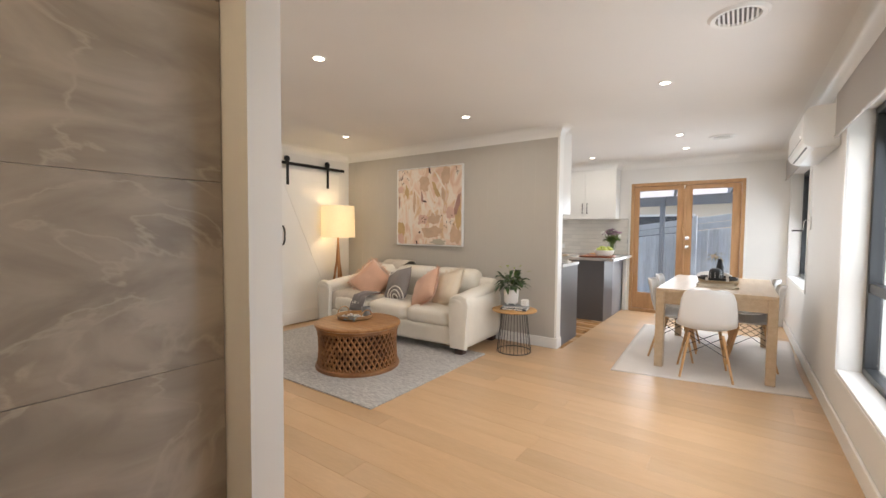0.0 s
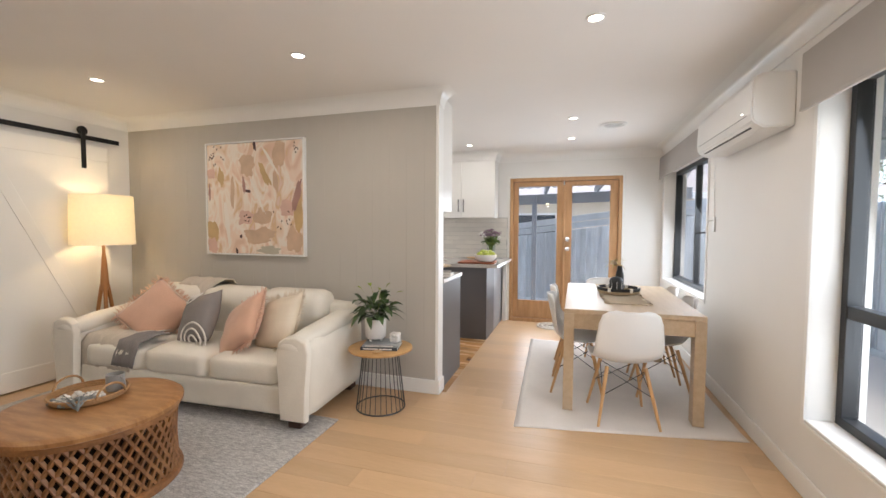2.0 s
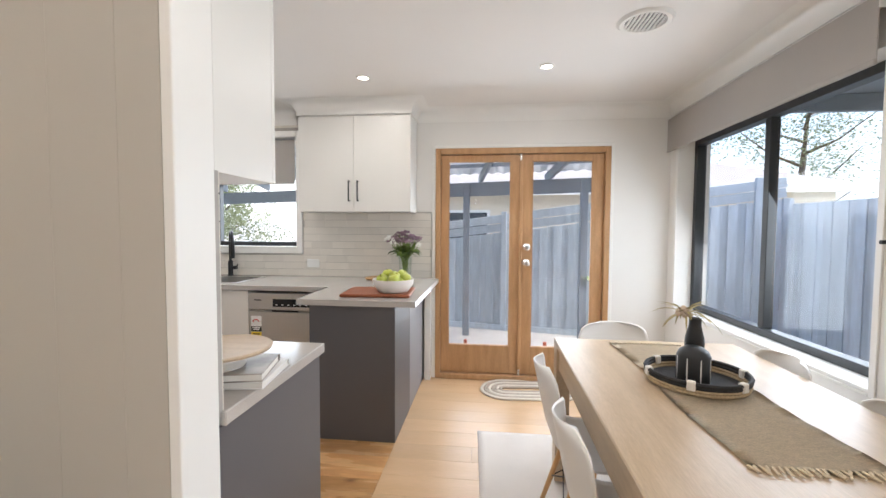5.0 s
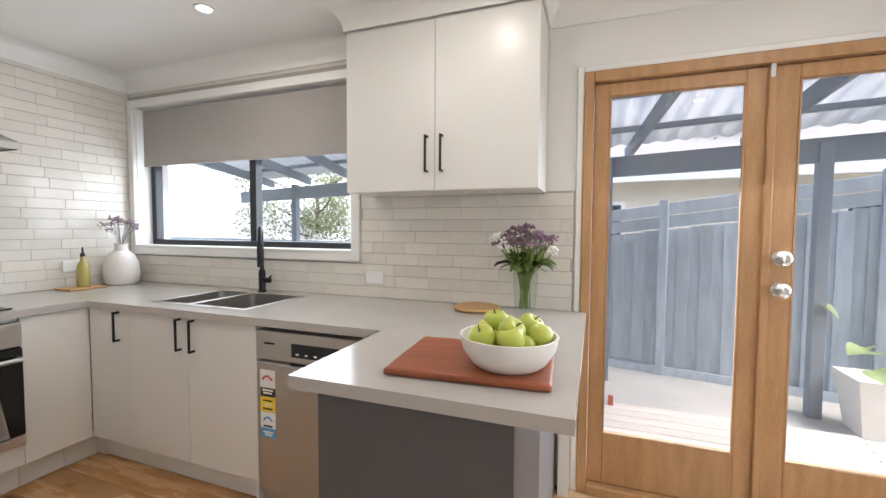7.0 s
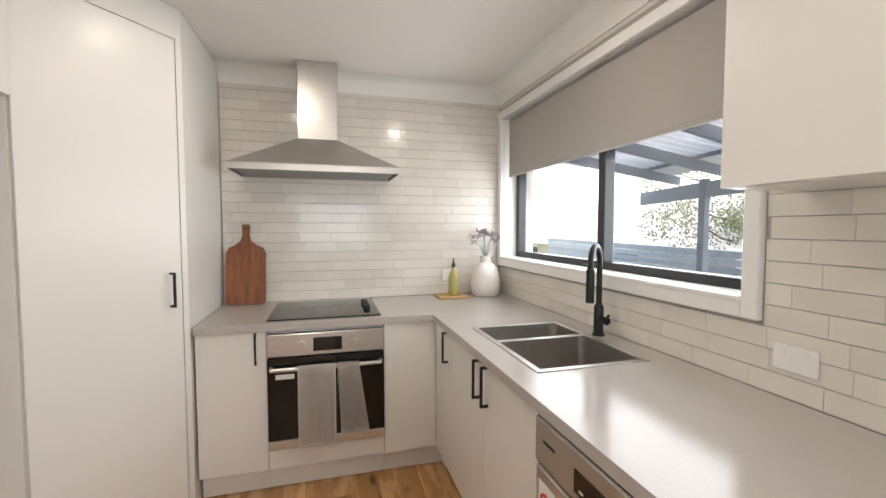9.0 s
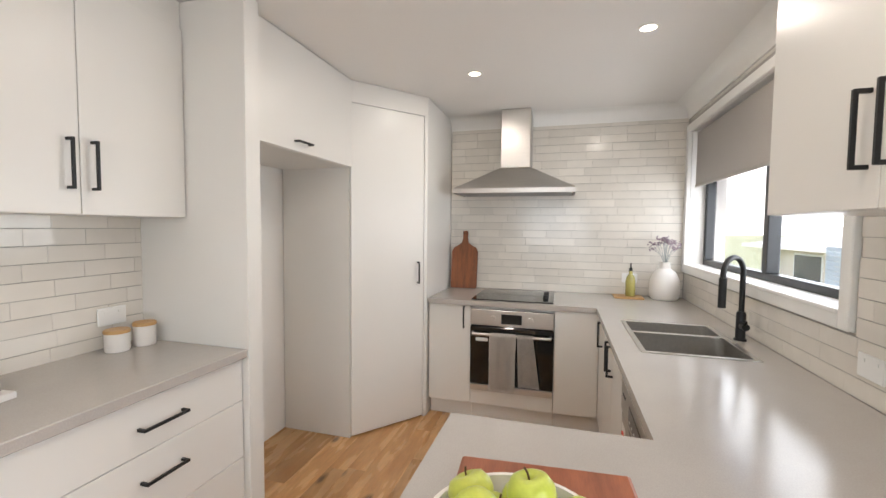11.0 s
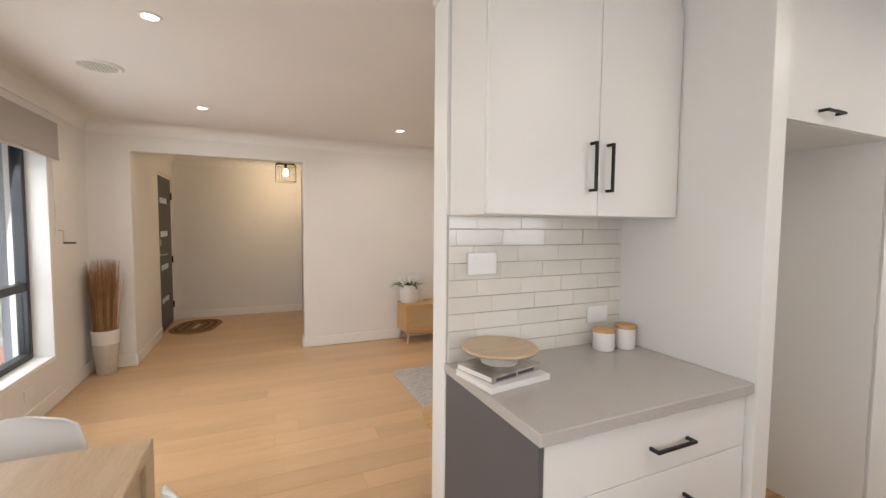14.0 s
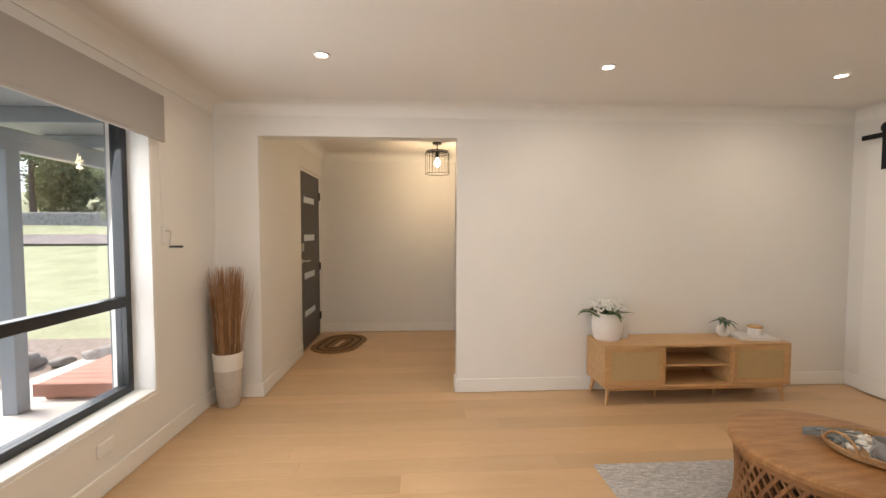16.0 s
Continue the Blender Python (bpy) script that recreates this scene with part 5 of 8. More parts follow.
mp = nt.nodes.new("ShaderNodeMapping")
mp.inputs["Scale"].default_value = (3.4, 1, 1.9)
nt.links.new(tc.outputs["Object"], mp.inputs[0])
n1 = nt.nodes.new("ShaderNodeTexNoise")
n1.inputs["Scale"].default_value, n1.inputs["Detail"].default_value, n1.inputs["Distortion"].default_value = 1.6, 2.0, 1.4
nt.links.new(mp.outputs[0], n1.inputs["Vector"])
rp = nt.nodes.new("ShaderNodeValToRGB")
rp.color_ramp.interpolation = "EASE"
cols = [(0.25, (0.66, 0.46, 0.26)), (0.36, (0.70, 0.50, 0.38)), (0.43, (0.78, 0.62, 0.50)), (0.50, (0.80, 0.73, 0.64)), (0.57, (0.76, 0.62, 0.50)), (0.64, (0.66, 0.47, 0.28)), (0.72, (0.72, 0.55, 0.46))]
rp.color_ramp.elements[0].position, rp.color_ramp.elements[0].color = cols[0][0], (*cols[0][1], 1)
rp.color_ramp.elements[1].position, rp.color_ramp.elements[1].color = cols[1][0], (*cols[1][1], 1)
for p, c in cols[2:]:
    e = rp.color_ramp.elements.new(p)
    e.color = (*c, 1)
nt.links.new(n1.outputs["Fac"], rp.inputs[0])
nt.links.new(rp.outputs[0], bs.inputs["Base Color"])
bmp = nt.nodes.new("ShaderNodeBump")
bmp.inputs["Strength"].default_value = 0.3
n2 = nt.nodes.new("ShaderNodeTexNoise")
n2.inputs["Scale"].default_value = 70
nt.links.new(n2.outputs["Fac"], bmp.inputs["Height"])
nt.links.new(bmp.outputs[0], bs.inputs["Normal"])
pa = thing("wall_painting", (-2.708, 4.868, 1.585), "large framed abstract painting in blush, ochre and cream", "painting")
part("canvas", bx((-0.515, -0.034, -0.495), (0.515, -0.006, 0.495)), ART, pa)
f = BM()
for lo, hi in (((-0.533, -0.042, -0.511), (-0.52, -0.002, 0.511)), ((0.52, -0.042, -0.511), (0.533, -0.002, 0.511)), ((-0.52, -0.042, -0.511), (0.52, -0.002, -0.499)), ((-0.52, -0.042, 0.499), (0.52, -0.002, 0.511))):
    box(f, lo, hi, 0.001)
part("frame", f, TRIM, pa, "thin white float frame")
INK = mat("dark_brown_paint", (0.07, 0.03, 0.03), 0.5, vary=0.2)
STROKES = {"ochre": mat("ochre_paint", (0.60, 0.41, 0.20), 0.6, vary=0.2, scale=8), "blush": mat("blush_paint", (0.70, 0.47, 0.38), 0.6, vary=0.15, scale=8),
           "tan": mat("tan_paint", (0.64, 0.45, 0.31), 0.6, vary=0.2, scale=8), "sage": mat("sage_paint", (0.50, 0.46, 0.36), 0.6, vary=0.12, scale=8), "ink": INK,
           "plum": mat("plum_paint", (0.42, 0.24, 0.20), 0.6, vary=0.2, scale=8), "cream": mat("cream_paint", (0.82, 0.76, 0.68), 0.6, vary=0.06, scale=8)}


def stroke(x, z, a, w, h, kind, lift):
    """A brush mark: an uneven oval lying on the canvas."""
    bm = BM()
    ring = []
    for k in range(40):
        t = 2 * math.pi * k / 40
        r = 1 + 0.45 * noise.noise((1.6 * math.cos(t) + x * 9, 1.6 * math.sin(t) + z * 9, a)) + 0.15 * noise.noise((5 * math.cos(t), 5 * math.sin(t), x * 20))
        u, v = w / 2 * r * math.cos(t), h / 2 * r * math.sin(t)
        ring.append(bm.verts.new((x + u * math.cos(a) - v * math.sin(a), -0.0345 - lift, z + u * math.sin(a) + v * math.cos(a))))
    bm.faces.new(ring)
    part("brush_mark", bm, STROKES[kind], pa)


rngp = random.Random(21)
for i, (x, z, a, w, h, kind) in enumerate((
        (-0.36, 0.20, 0.1, 0.07, 0.17, "ochre"), (-0.23, 0.06, 0.0, 0.05, 0.30, "tan"), (-0.46, -0.30, 0.3, 0.13, 0.22, "ochre"), (-0.07, 0.30, 0.1, 0.16, 0.20, "tan"),
        (0.13, 0.20, 0.5, 0.06, 0.22, "ochre"), (0.24, 0.14, 0.1, 0.05, 0.20, "tan"), (0.28, 0.38, 0.0, 0.13, 0.26, "tan"), (0.36, -0.09, -0.2, 0.17, 0.15, "blush"),
        (0.46, 0.02, -0.3, 0.06, 0.30, "plum"), (0.47, -0.12, 0.0, 0.09, 0.40, "ochre"), (-0.09, -0.17, 0.2, 0.17, 0.13, "blush"), (0.10, -0.16, 0.0, 0.18, 0.14, "tan"),
        (0.06, -0.33, 0.08, 0.34, 0.12, "tan"), (0.17, -0.46, 0.0, 0.24, 0.07, "sage"), (-0.47, 0.23, 0.0, 0.10, 0.10, "blush"), (-0.46, -0.43, 0.4, 0.12, 0.14, "blush"),
        (0.43, -0.37, 0.3, 0.16, 0.24, "tan"), (-0.1, 0.12, 0.1, 0.03, 0.16, "plum"), (-0.06, 0.065, -0.1, 0.07, 0.025, "ink"), (0.07, -0.385, 0.1, 0.20, 0.022, "ink"),
        (-0.19, -0.475, 0.2, 0.025, 0.06, "ink"), (0.02, 0.47, 0.2, 0.03, 0.09, "ink"), (-0.49, 0.06, 0.0, 0.025, 0.16, "plum"), (-0.14, -0.34, 0.0, 0.03, 0.03, "ink"),
        (0.05, 0.02, 0.45, 0.025, 0.36, "cream"), (0.18, 0.34, 0.6, 0.03, 0.28, "cream"), (-0.29, -0.22, 0.15, 0.05, 0.44, "cream"))):
    stroke(x, z, a, w, h, kind, 0.0004 * (i % 9) + 0.0002)
for cx, cz, cnt, sp in ((-0.44, 0.38, 16, 0.055), (0.34, -0.23, 9, 0.05), (-0.07, -0.16, 8, 0.028), (0.44, 0.42, 6, 0.02)):
    for k in range(cnt):
        stroke(max(-0.5, min(0.5, cx + rngp.gauss(0, sp))), max(-0.48, min(0.48, cz + rngp.gauss(0, sp))), rngp.uniform(0, 3), 0.022, 0.011, "ink", 0.0042)

# sliding doors on a black rail
for y0, y1, hy, label in ((3.65, 4.63, 3.705, "white sliding barn door with diagonal brace, slid open"), (1.62, 2.60, 2.545, "white sliding barn door beside the console")):
    d = thing("barn_door", (-4.235, y0, 0.012), label, "door", "sliding barn doors")
    w = y1 - y0
    part("panel", bx((0.0, 0, 0), (0.030, w, 2.05), 0.002), TRIM, d)
    part("bottom_rail", bx((0.0302, 0.0, 0.0), (0.036, w, 0.16), 0.002), TRIM, d)
    part("top_rail", bx((0.0302, 0.0, 1.92), (0.036, w, 2.05), 0.002), TRIM, d)
    a, bb = ((0.0302, 0.10, 1.90), (0.0302, w - 0.10, 0.18))
    L = math.hypot(bb[1] - a[1], bb[2] - a[2])
    ang = math.degrees(math.atan2(bb[2] - a[2], bb[1] - a[1]))
    part("brace", bx((0.0, 0.0, -0.045), (0.0045, L, 0.045), 0.0015), TRIM, d, at=pose(*a, ang, 0, 0))
    hz = 1.18
    yy = hy - y0
    part("handle", tube(BM(), [(0.03, yy, hz + 0.12), (0.05, yy, hz + 0.11), (0.075, yy, hz + 0.06), (0.075, yy, hz - 0.06), (0.05, yy, hz - 0.11), (0.03, yy, hz - 0.12)], 0.010, 8), BLACK, d, "black iron pull", smooth=True)
    for f in (0.13, 0.79):
        hg = part("hanger", bx((0.0362, w * f - 0.02, 1.84), (0.042, w * f + 0.02, 2.20), 0.002), BLACK, d, "black strap hanger")
        part("wheel", lathe(BM(), [(0, 0), (0.038, 0), (0.042, 0.004), (0.042, 0.014), (0.038, 0.018), (0, 0.018)], 24), BLACK, hg, smooth=True, at=pose(0.02, w * f, 2.175, 0, 90, 0))
rail = thing("door_rail", (-4.225, 1.55, 2.135), "black flat steel sliding door rail", "rail")
part("bar", bx((0.0, 0.0, -0.02), (0.007, 3.20, 0.02), 0.001), BLACK, rail)
for k in range(8):
    part("standoff", tube(BM(), [(-0.034, 0.08 + k * 0.434, 0), (0.012, 0.08 + k * 0.434, 0)], 0.010, 10), BLACK, rail, smooth=True)
for y in (1.56, 1.62):
    part("clamp", bx((-0.003, y - 0.02, -0.028), (0.012, y + 0.02, 0.028), 0.003), BLACK, rail)
# hall: second sliding door, picture, far window
d = thing("barn_door", (-6.60, 4.375, 0.012), "white sliding barn door in the hall", "door", "sliding barn doors")
part("panel", bx((0, 0, 0), (0.95, 0.03, 2.05), 0.002), TRIM, d)
a, bb = ((0.06, 0, 1.85), (0.90, 0, 0.15))
part("brace", bx((0, -0.005, -0.04), (math.hypot(0.84, 1.7), -0.0005, 0.04)), TRIM, d, at=pose(*a, 0, math.degrees(math.atan2(1.7, 0.84)), 0))
part("hanger", bx((0.13, -0.012, 1.84), (0.17, -0.001, 2.2), 0.002), BLACK, d)
part("hanger", bx((0.75, -0.012, 1.84), (0.79, -0.001, 2.2), 0.002), BLACK, d)
one("hall_door_rail", bx((-6.75, 4.385, 2.12), (-4.6, 4.392, 2.16)), BLACK, "black rail above hall sliding door", "rail")
hp = thing("hall_picture", (-5.63, 3.12, 1.64), "framed abstract print on the hall wall", "painting")
part("canvas", bx((0.004, -0.36, -0.30), (0.022, 0.36, 0.30)), ART, hp)
f = BM()
for lo, hi in (((0.002, -0.375, -0.315), (0.026, -0.361, 0.315)), ((0.002, 0.361, -0.315), (0.026, 0.375, 0.315)), ((0.002, -0.361, -0.315), (0.026, 0.361, -0.301)), ((0.002, -0.361, 0.301), (0.026, 0.361, 0.315))):
    box(f, lo, hi)
part("frame", f, BLACK, hp)
w = thing("window_4", (-8.80, 2.9, 0.7), "bright far bedroom window", "window", kind="structure")
f = BM()
for lo, hi in (((0, 0, 0), (0.05, 1.6, 0.05)), ((0, 0, 1.35), (0.05, 1.6, 1.4)), ((0, 0, 0.05), (0.05, 0.05, 1.35)), ((0, 1.55, 0.05), (0.05, 1.6, 1.35)), ((0, 0.77, 0.05), (0.05, 0.82, 1.35))):
    bar(f, lo, hi)
part("window_frame", f, TRIM, w)
CURT = mat("sheer_white_curtain", (0.82, 0.84, 0.86), 0.9, vary=0.05, scale=5)
bed = thing("bed", (-8.0, 3.9, 0), "bed with white bedding and dark base", "bed")
part("base", bx((-0.7, -0.55, 0.02), (0.75, 0.75, 0.28), 0.02), mat("dark_fabric", (0.06, 0.055, 0.055), 0.9, vary=0.1), bed)
part("mattress", soft((-0.7, -0.55, 0.28), (0.75, 0.75, 0.56), 0.08, puff=0.03), CURT, bed, smooth="all")
part("pillow", soft((-0.6, 0.25, 0.56), (-0.15, 0.7, 0.74), 0.07, puff=0.03), CURT, bed, smooth="all")

# console
OAK = mat("light_oak_veneer", (0.58, 0.36, 0.17), 0.42, second=(0.50, 0.295, 0.13), scale=2.5, stretch=(1.2, 10, 10), fine=0.07, fine_scale=30)
RATTAN = mat("rattan_webbing", (0.55, 0.40, 0.20), 0.7, vary=0.2, scale=90, fine=0.25, fine_scale=220, bump=0.8, bump_scale=240)
tv = thing("tv_console", (-2.665, 1.63, 0), "light oak console with rattan doors", "console")
hw, z0, z1 = 0.755, 0.14, 0.475
part("top", bx((-hw, -0.165, z1 - 0.018), (hw, 0.175, z1), 0.003), OAK, tv)
part("bottom", bx((-hw, -0.165, z0), (hw, 0.175, z0 + 0.018), 0.003), OAK, tv)
for x in (-hw, hw - 0.018):
    part("side", bx((x, -0.165, z0 + 0.018), (x + 0.018, 0.175, z1 - 0.018)), OAK, tv)
for x in (-0.28, 0.262):
    part("divider", bx((x, -0.16, z0 + 0.018), (x + 0.018, 0.165, z1 - 0.018)), OAK, tv)
part("back", bx((-hw + 0.018, -0.165, z0 + 0.018), (hw - 0.018, -0.16, z1 - 0.018)), OAK, tv)
part("shelf", bx((-0.262, -0.16, 0.30), (0.262, 0.16, 0.314)), OAK, tv)
part("plinth_rail", bx((-hw + 0.03, 0.13, z0 - 0.028), (hw - 0.03, 0.15, z0)), OAK, tv)
for x0, x1 in ((-hw + 0.02, -0.283), (0.283, hw - 0.02)):
    dr = part("door", BM(), OAK, tv)
    f = BM()
    zz0, zz1 = z0 + 0.021, z1 - 0.021
    for lo, hi in (((x0, 0.158, zz0), (x0 + 0.035, 0.175, zz1)), ((x1 - 0.035, 0.158, zz0), (x1, 0.175, zz1)), ((x0 + 0.035, 0.158, zz0), (x1 - 0.035, 0.175, zz0 + 0.035)), ((x0 + 0.035, 0.158, zz1 - 0.035), (x1 - 0.035, 0.175, zz1))):
        box(f, lo, hi, 0.001)
    dr.data = finish(f, "door", OAK)
    part("rattan_panel", bx((x0 + 0.03, 0.162, zz0 + 0.03), (x1 - 0.03, 0.168, zz1 - 0.03)), RATTAN, dr, "woven rattan panel")
    hx = x1 - 0.012 if x0 < 0 else x0 + 0.012
    part("handle", bx((hx - 0.005, 0.175, 0.30), (hx + 0.005, 0.184, 0.40), 0.002), mat("brass", (0.55, 0.38, 0.16), 0.3, metal=0.9), dr)
for x in (-hw + 0.05, hw - 0.05):
    for y in (-0.13, 0.13):
        part("leg", tube(BM(), [(x, y, z0), (x * 1.035, y * 1.12, 0.0)], 0.017, 12, 0.011), OAK, tv, smooth=True)
for x in (-0.25, 0.25):
    part("leg", tube(BM(), [(x, 0.0, z0), (x, 0.0, 0.0)], 0.010, 10), OAK, tv, smooth=True)
ZC = 0.475
fp = thing("flower_pot", (-2.02, 1.60, ZC), "white pot of trailing white blossom on console", "plant")
part("pot", lathe(BM(), [(0, 0), (0.095, 0), (0.112, 0.022), (0.122, 0.13), (0.113, 0.22), (0.105, 0.223), (0.107, 0.13), (0, 0.03)], 36), WHITECER, fp, smooth=True)
leafy(fp, (0.02, 0, 0.19), 44, leaf_set(mat("mid_green_leaf", (0.10, 0.19, 0.05), 0.5, vary=0.3, scale=20, per_object=0.3), [(0.15, 0.035, 0.4), (0.18, 0.032, 0.55)]), 31, 0.05, (5, 45))
BLOSSOM = mat("white_blossom", (0.86, 0.85, 0.80), 0.8, vary=0.06, scale=30)
rng = random.Random(17)
for k in range(26):
    b = BM()
    a, r = 2.4 * k, 0.15 * math.sqrt((k + 0.5) / 26)
    cx, cy, cz = 0.035 + r * math.cos(a), 0.75 * r * math.sin(a), 0.30 - 0.25 * r + rng.uniform(-0.02, 0.035)
    for q in range(14):
        bmesh.ops.create_icosphere(b, subdivisions=1, radius=rng.uniform(0.007, 0.012), matrix=Matrix.Translation((cx + rng.gauss(0, 0.016), cy + rng.gauss(0, 0.016), cz + rng.gauss(0, 0.011))))
    part("blossom", b, BLOSSOM, fp, smooth="all")
    part("stem", tube(BM(), [(cx * 0.3, cy * 0.3, 0.13), (cx * 0.6, cy * 0.6, 0.22), (cx, cy, cz)], 0.0022, 5, 0.0015), LEAF, fp, "thin green stem")
bv = thing("vase", (-2.17, 1.56, ZC), "plain white bottle vase on the console", "vase")
part("body", lathe(BM(), [(0, 0), (0.04, 0), (0.045, 0.01), (0.045, 0.11), (0.03, 0.135), (0.018, 0.145), (0.018, 0.155), (0.012, 0.155), (0, 0.14)], 28), WHITECER, bv, smooth=True)
rv = thing("vase", (-3.03, 1.58, ZC), "white ring vase with eucalyptus sprig", "vase")
part("body", tube(BM(), arc((0, 0, 0.055), 0.04, 0, 346, 26, "y"), 0.022, 12, closed=True), WHITECER, rv, smooth=True)
part("neck", lathe(BM(), [(0.012, 0.0), (0.014, 0.03), (0.011, 0.03)], 16), WHITECER, rv, smooth=True, at=(0, 0, 0.108))
leafy(rv, (0, 0, 0.135), 12, leaf_set(mat("eucalyptus_leaf", (0.13, 0.19, 0.13), 0.6, vary=0.2, scale=20), [(0.09, 0.035, 0.5), (0.12, 0.035, 0.3)]), 44, 0.01, (35, 80))
bb1 = book((-3.24, 1.62, ZC), 170, 0.30, 0.22, 0.022, mat("white_book_cover", (0.72, 0.70, 0.67), 0.4, vary=0.08, scale=9), "large white book lying on console")
cdl = thing("candle_jar", (-3.27, 1.62, ZC + 0.022), "cream ceramic jar with timber lid on book", "candle")
part("jar", lathe(BM(), [(0, 0), (0.05, 0), (0.053, 0.006), (0.053, 0.06), (0, 0.06)], 28), WHITECER, cdl, smooth=True)
part("lid", lathe(BM(), [(0, 0.061), (0.054, 0.061), (0.055, 0.07), (0.05, 0.076), (0, 0.076)], 28), PLY, cdl, "timber lid", smooth=True)

# floor vase with dried reeds
fv = thing("floor_vase", (1.0, 1.60, 0), "tall two-tone vase with dried brown reeds", "vase")
part("lower_body", lathe(BM(), [(0, 0), (0.072, 0), (0.078, 0.01), (0.096, 0.20), (0.102, 0.29)], 36), mat("textured_grey_clay", (0.60, 0.55, 0.49), 0.85, vary=0.1, scale=25, bump=0.4, bump_scale=70), fv, "grey textured lower body", smooth=True)
part("upper_body", lathe(BM(), [(0.102, 0.29), (0.108, 0.40), (0.109, 0.42), (0.102, 0.42), (0.098, 0.30), (0, 0.28)], 36), WHITECER, fv, "white upper band", smooth=True)
REED = mat("dried_brown_reed", (0.38, 0.185, 0.08), 0.7, vary=0.35, scale=14, per_object=0.1)
PALEREED = mat("dried_straw_reed", (0.52, 0.30, 0.15), 0.75, vary=0.3, scale=14)
rng = random.Random(9)
for count, reed, low, wide, label in ((260, REED, 0.90, 0.06, "dense brown dried reeds"), (130, PALEREED, 0.84, 0.10, "paler stray reeds with fine tips")):
    b = BM()
    for k in range(count):
        a, r0 = rng.uniform(0, 6.28), 0.085 * math.sqrt(rng.random())
        r1 = r0 * 1.1 + wide * rng.random() ** 1.5
        hh = rng.uniform(low, 1.10) - 0.4 * max(0, r1 - 0.1)
        mid = r0 * 0.55 + r1 * 0.45
        da = rng.uniform(-0.15, 0.25)
        tube(b, [(r0 * math.cos(a), r0 * math.sin(a), 0.30), (mid * math.cos(a + da / 2), mid * math.sin(a + da / 2), 0.30 + (hh - 0.30) * 0.6), (r1 * math.cos(a + da), r1 * math.sin(a + da), hh)], 0.0027, 4, 0.0007)
    part("reeds", b, reed, fv, label)

# entry: door mat and caged pendant
JUTE = mat("braided_jute", (0.30, 0.17, 0.075), 0.95, vary=0.3, scale=50, fine=0.2, fine_scale=150, bump=0.8, bump_scale=160)
JUTE2 = mat("dark_braided_jute", (0.10, 0.055, 0.03), 0.95, vary=0.3, scale=50, bump=0.8, bump_scale=160)


def oval_mat(name, at, turn, a, bq, rings, mats, label):
    o = thing(name, at, label, "mat", "", turn)
    step = min(a, bq) / (rings + 0.5)
    for k in range(rings):
        ra, rb = a - k * step, bq - k * step
        s = max(0.0, ra - rb)
        pts = [((s if math.cos(t) >= 0 else -s) + rb * math.cos(t), rb * math.sin(t), 0.008) for t in [2 * math.pi * (q + 0.5) / 48 for q in range(48)]]
        bm = tube(BM(), pts, step * 0.49, 6, closed=True)
        for v in bm.verts:
            v.co.z = 0.0075 + (v.co.z - 0.008) * 0.32 / max(0.3, step * 14)
        part("braid", bm, mats[k % len(mats)], o, smooth="all")
    return o


oval_mat("door_mat", (0.47, -0.12, 0.0), 78, 0.40, 0.26, 8, (JUTE, JUTE, JUTE2), "oval braided jute mat inside the front door")
pl = thing("pendant_lamp", (-0.70, 0.0, CH), "lit pendant with black wire cage", "pendant lamp")
part("canopy", lathe(BM(), [(0, -0.02), (0.05, -0.02), (0.055, -0.012), (0.055, -0.001)], 24), BLACK, pl, smooth=True)
part("rod", tube(BM(), [(0, 0, -0.02), (0, 0, -0.10)], 0.006, 8), BLACK, pl)
part("socket", lathe(BM(), [(0, -0.17), (0.018, -0.17), (0.02, -0.10), (0, -0.10)], 16), BLACK, pl, smooth=True)
part("bulb", lathe(BM(), [(0, -0.17), (0.014, -0.18), (0.034, -0.23), (0.03, -0.265), (0, -0.28)], 20), mat("pendant_bulb", (1, 1, 1), 0.5, emission=(1.0, 0.78, 0.48), power=8), pl, "lit bulb", smooth=True)
for r, z in ((0.125, -0.10), (0.14, -0.13), (0.14, -0.36)):
    part("ring", tube(BM(), arc((0, 0, z), r, 0, 348, 30), 0.0035, 6, closed=True), BLACK, pl, smooth=True)
for k in range(22):
    t = 2 * math.pi * k / 22
    c, s = math.cos(t), math.sin(t)
    part("wire", tube(BM(), [(0.015 * c, 0.015 * s, -0.10), (0.12 * c, 0.12 * s, -0.10), (0.14 * c, 0.14 * s, -0.13), (0.14 * c, 0.14 * s, -0.36)], 0.0022, 4), BLACK, pl)
lamp("pendant_glow", "POINT", pose(-0.70, 0.0, CH - 0.32), 4.3, (1.0, 0.74, 0.45), radius=0.03)

# split system air conditioner
ac = thing("air_conditioner", (XR, 4.46, 1.88), "white wall-mounted split air conditioner", "air conditioner")
b = BM()
prof = [(0.0, 0.0), (-0.14, 0.0), (-0.195, 0.035), (-0.205, 0.08), (-0.20, 0.25), (-0.17, 0.295), (0.0, 0.295)]
ends = [[b.verts.new((x - 0.001, y, z)) for x, z in prof] for y in (0.0, 1.02)]
for k in range(len(prof)):
    b.faces.new((ends[0][k], ends[0][(k + 1) % len(prof)], ends[1][(k + 1) % len(prof)], ends[1][k]))
b.faces.new(ends[0])
b.faces.new(ends[1][::-1])
bmesh.ops.bevel(b, geom=b.edges[:], offset=0.008, segments=2, affect="EDGES")
part("body", b, WHITEPLASTIC, ac)
part("louvre", bx((-0.195, 0.10, 0.008), (-0.145, 0.92, 0.016)), WHITEPLASTIC, ac, at=pose(0, 0, 0, 0, 12, 0))
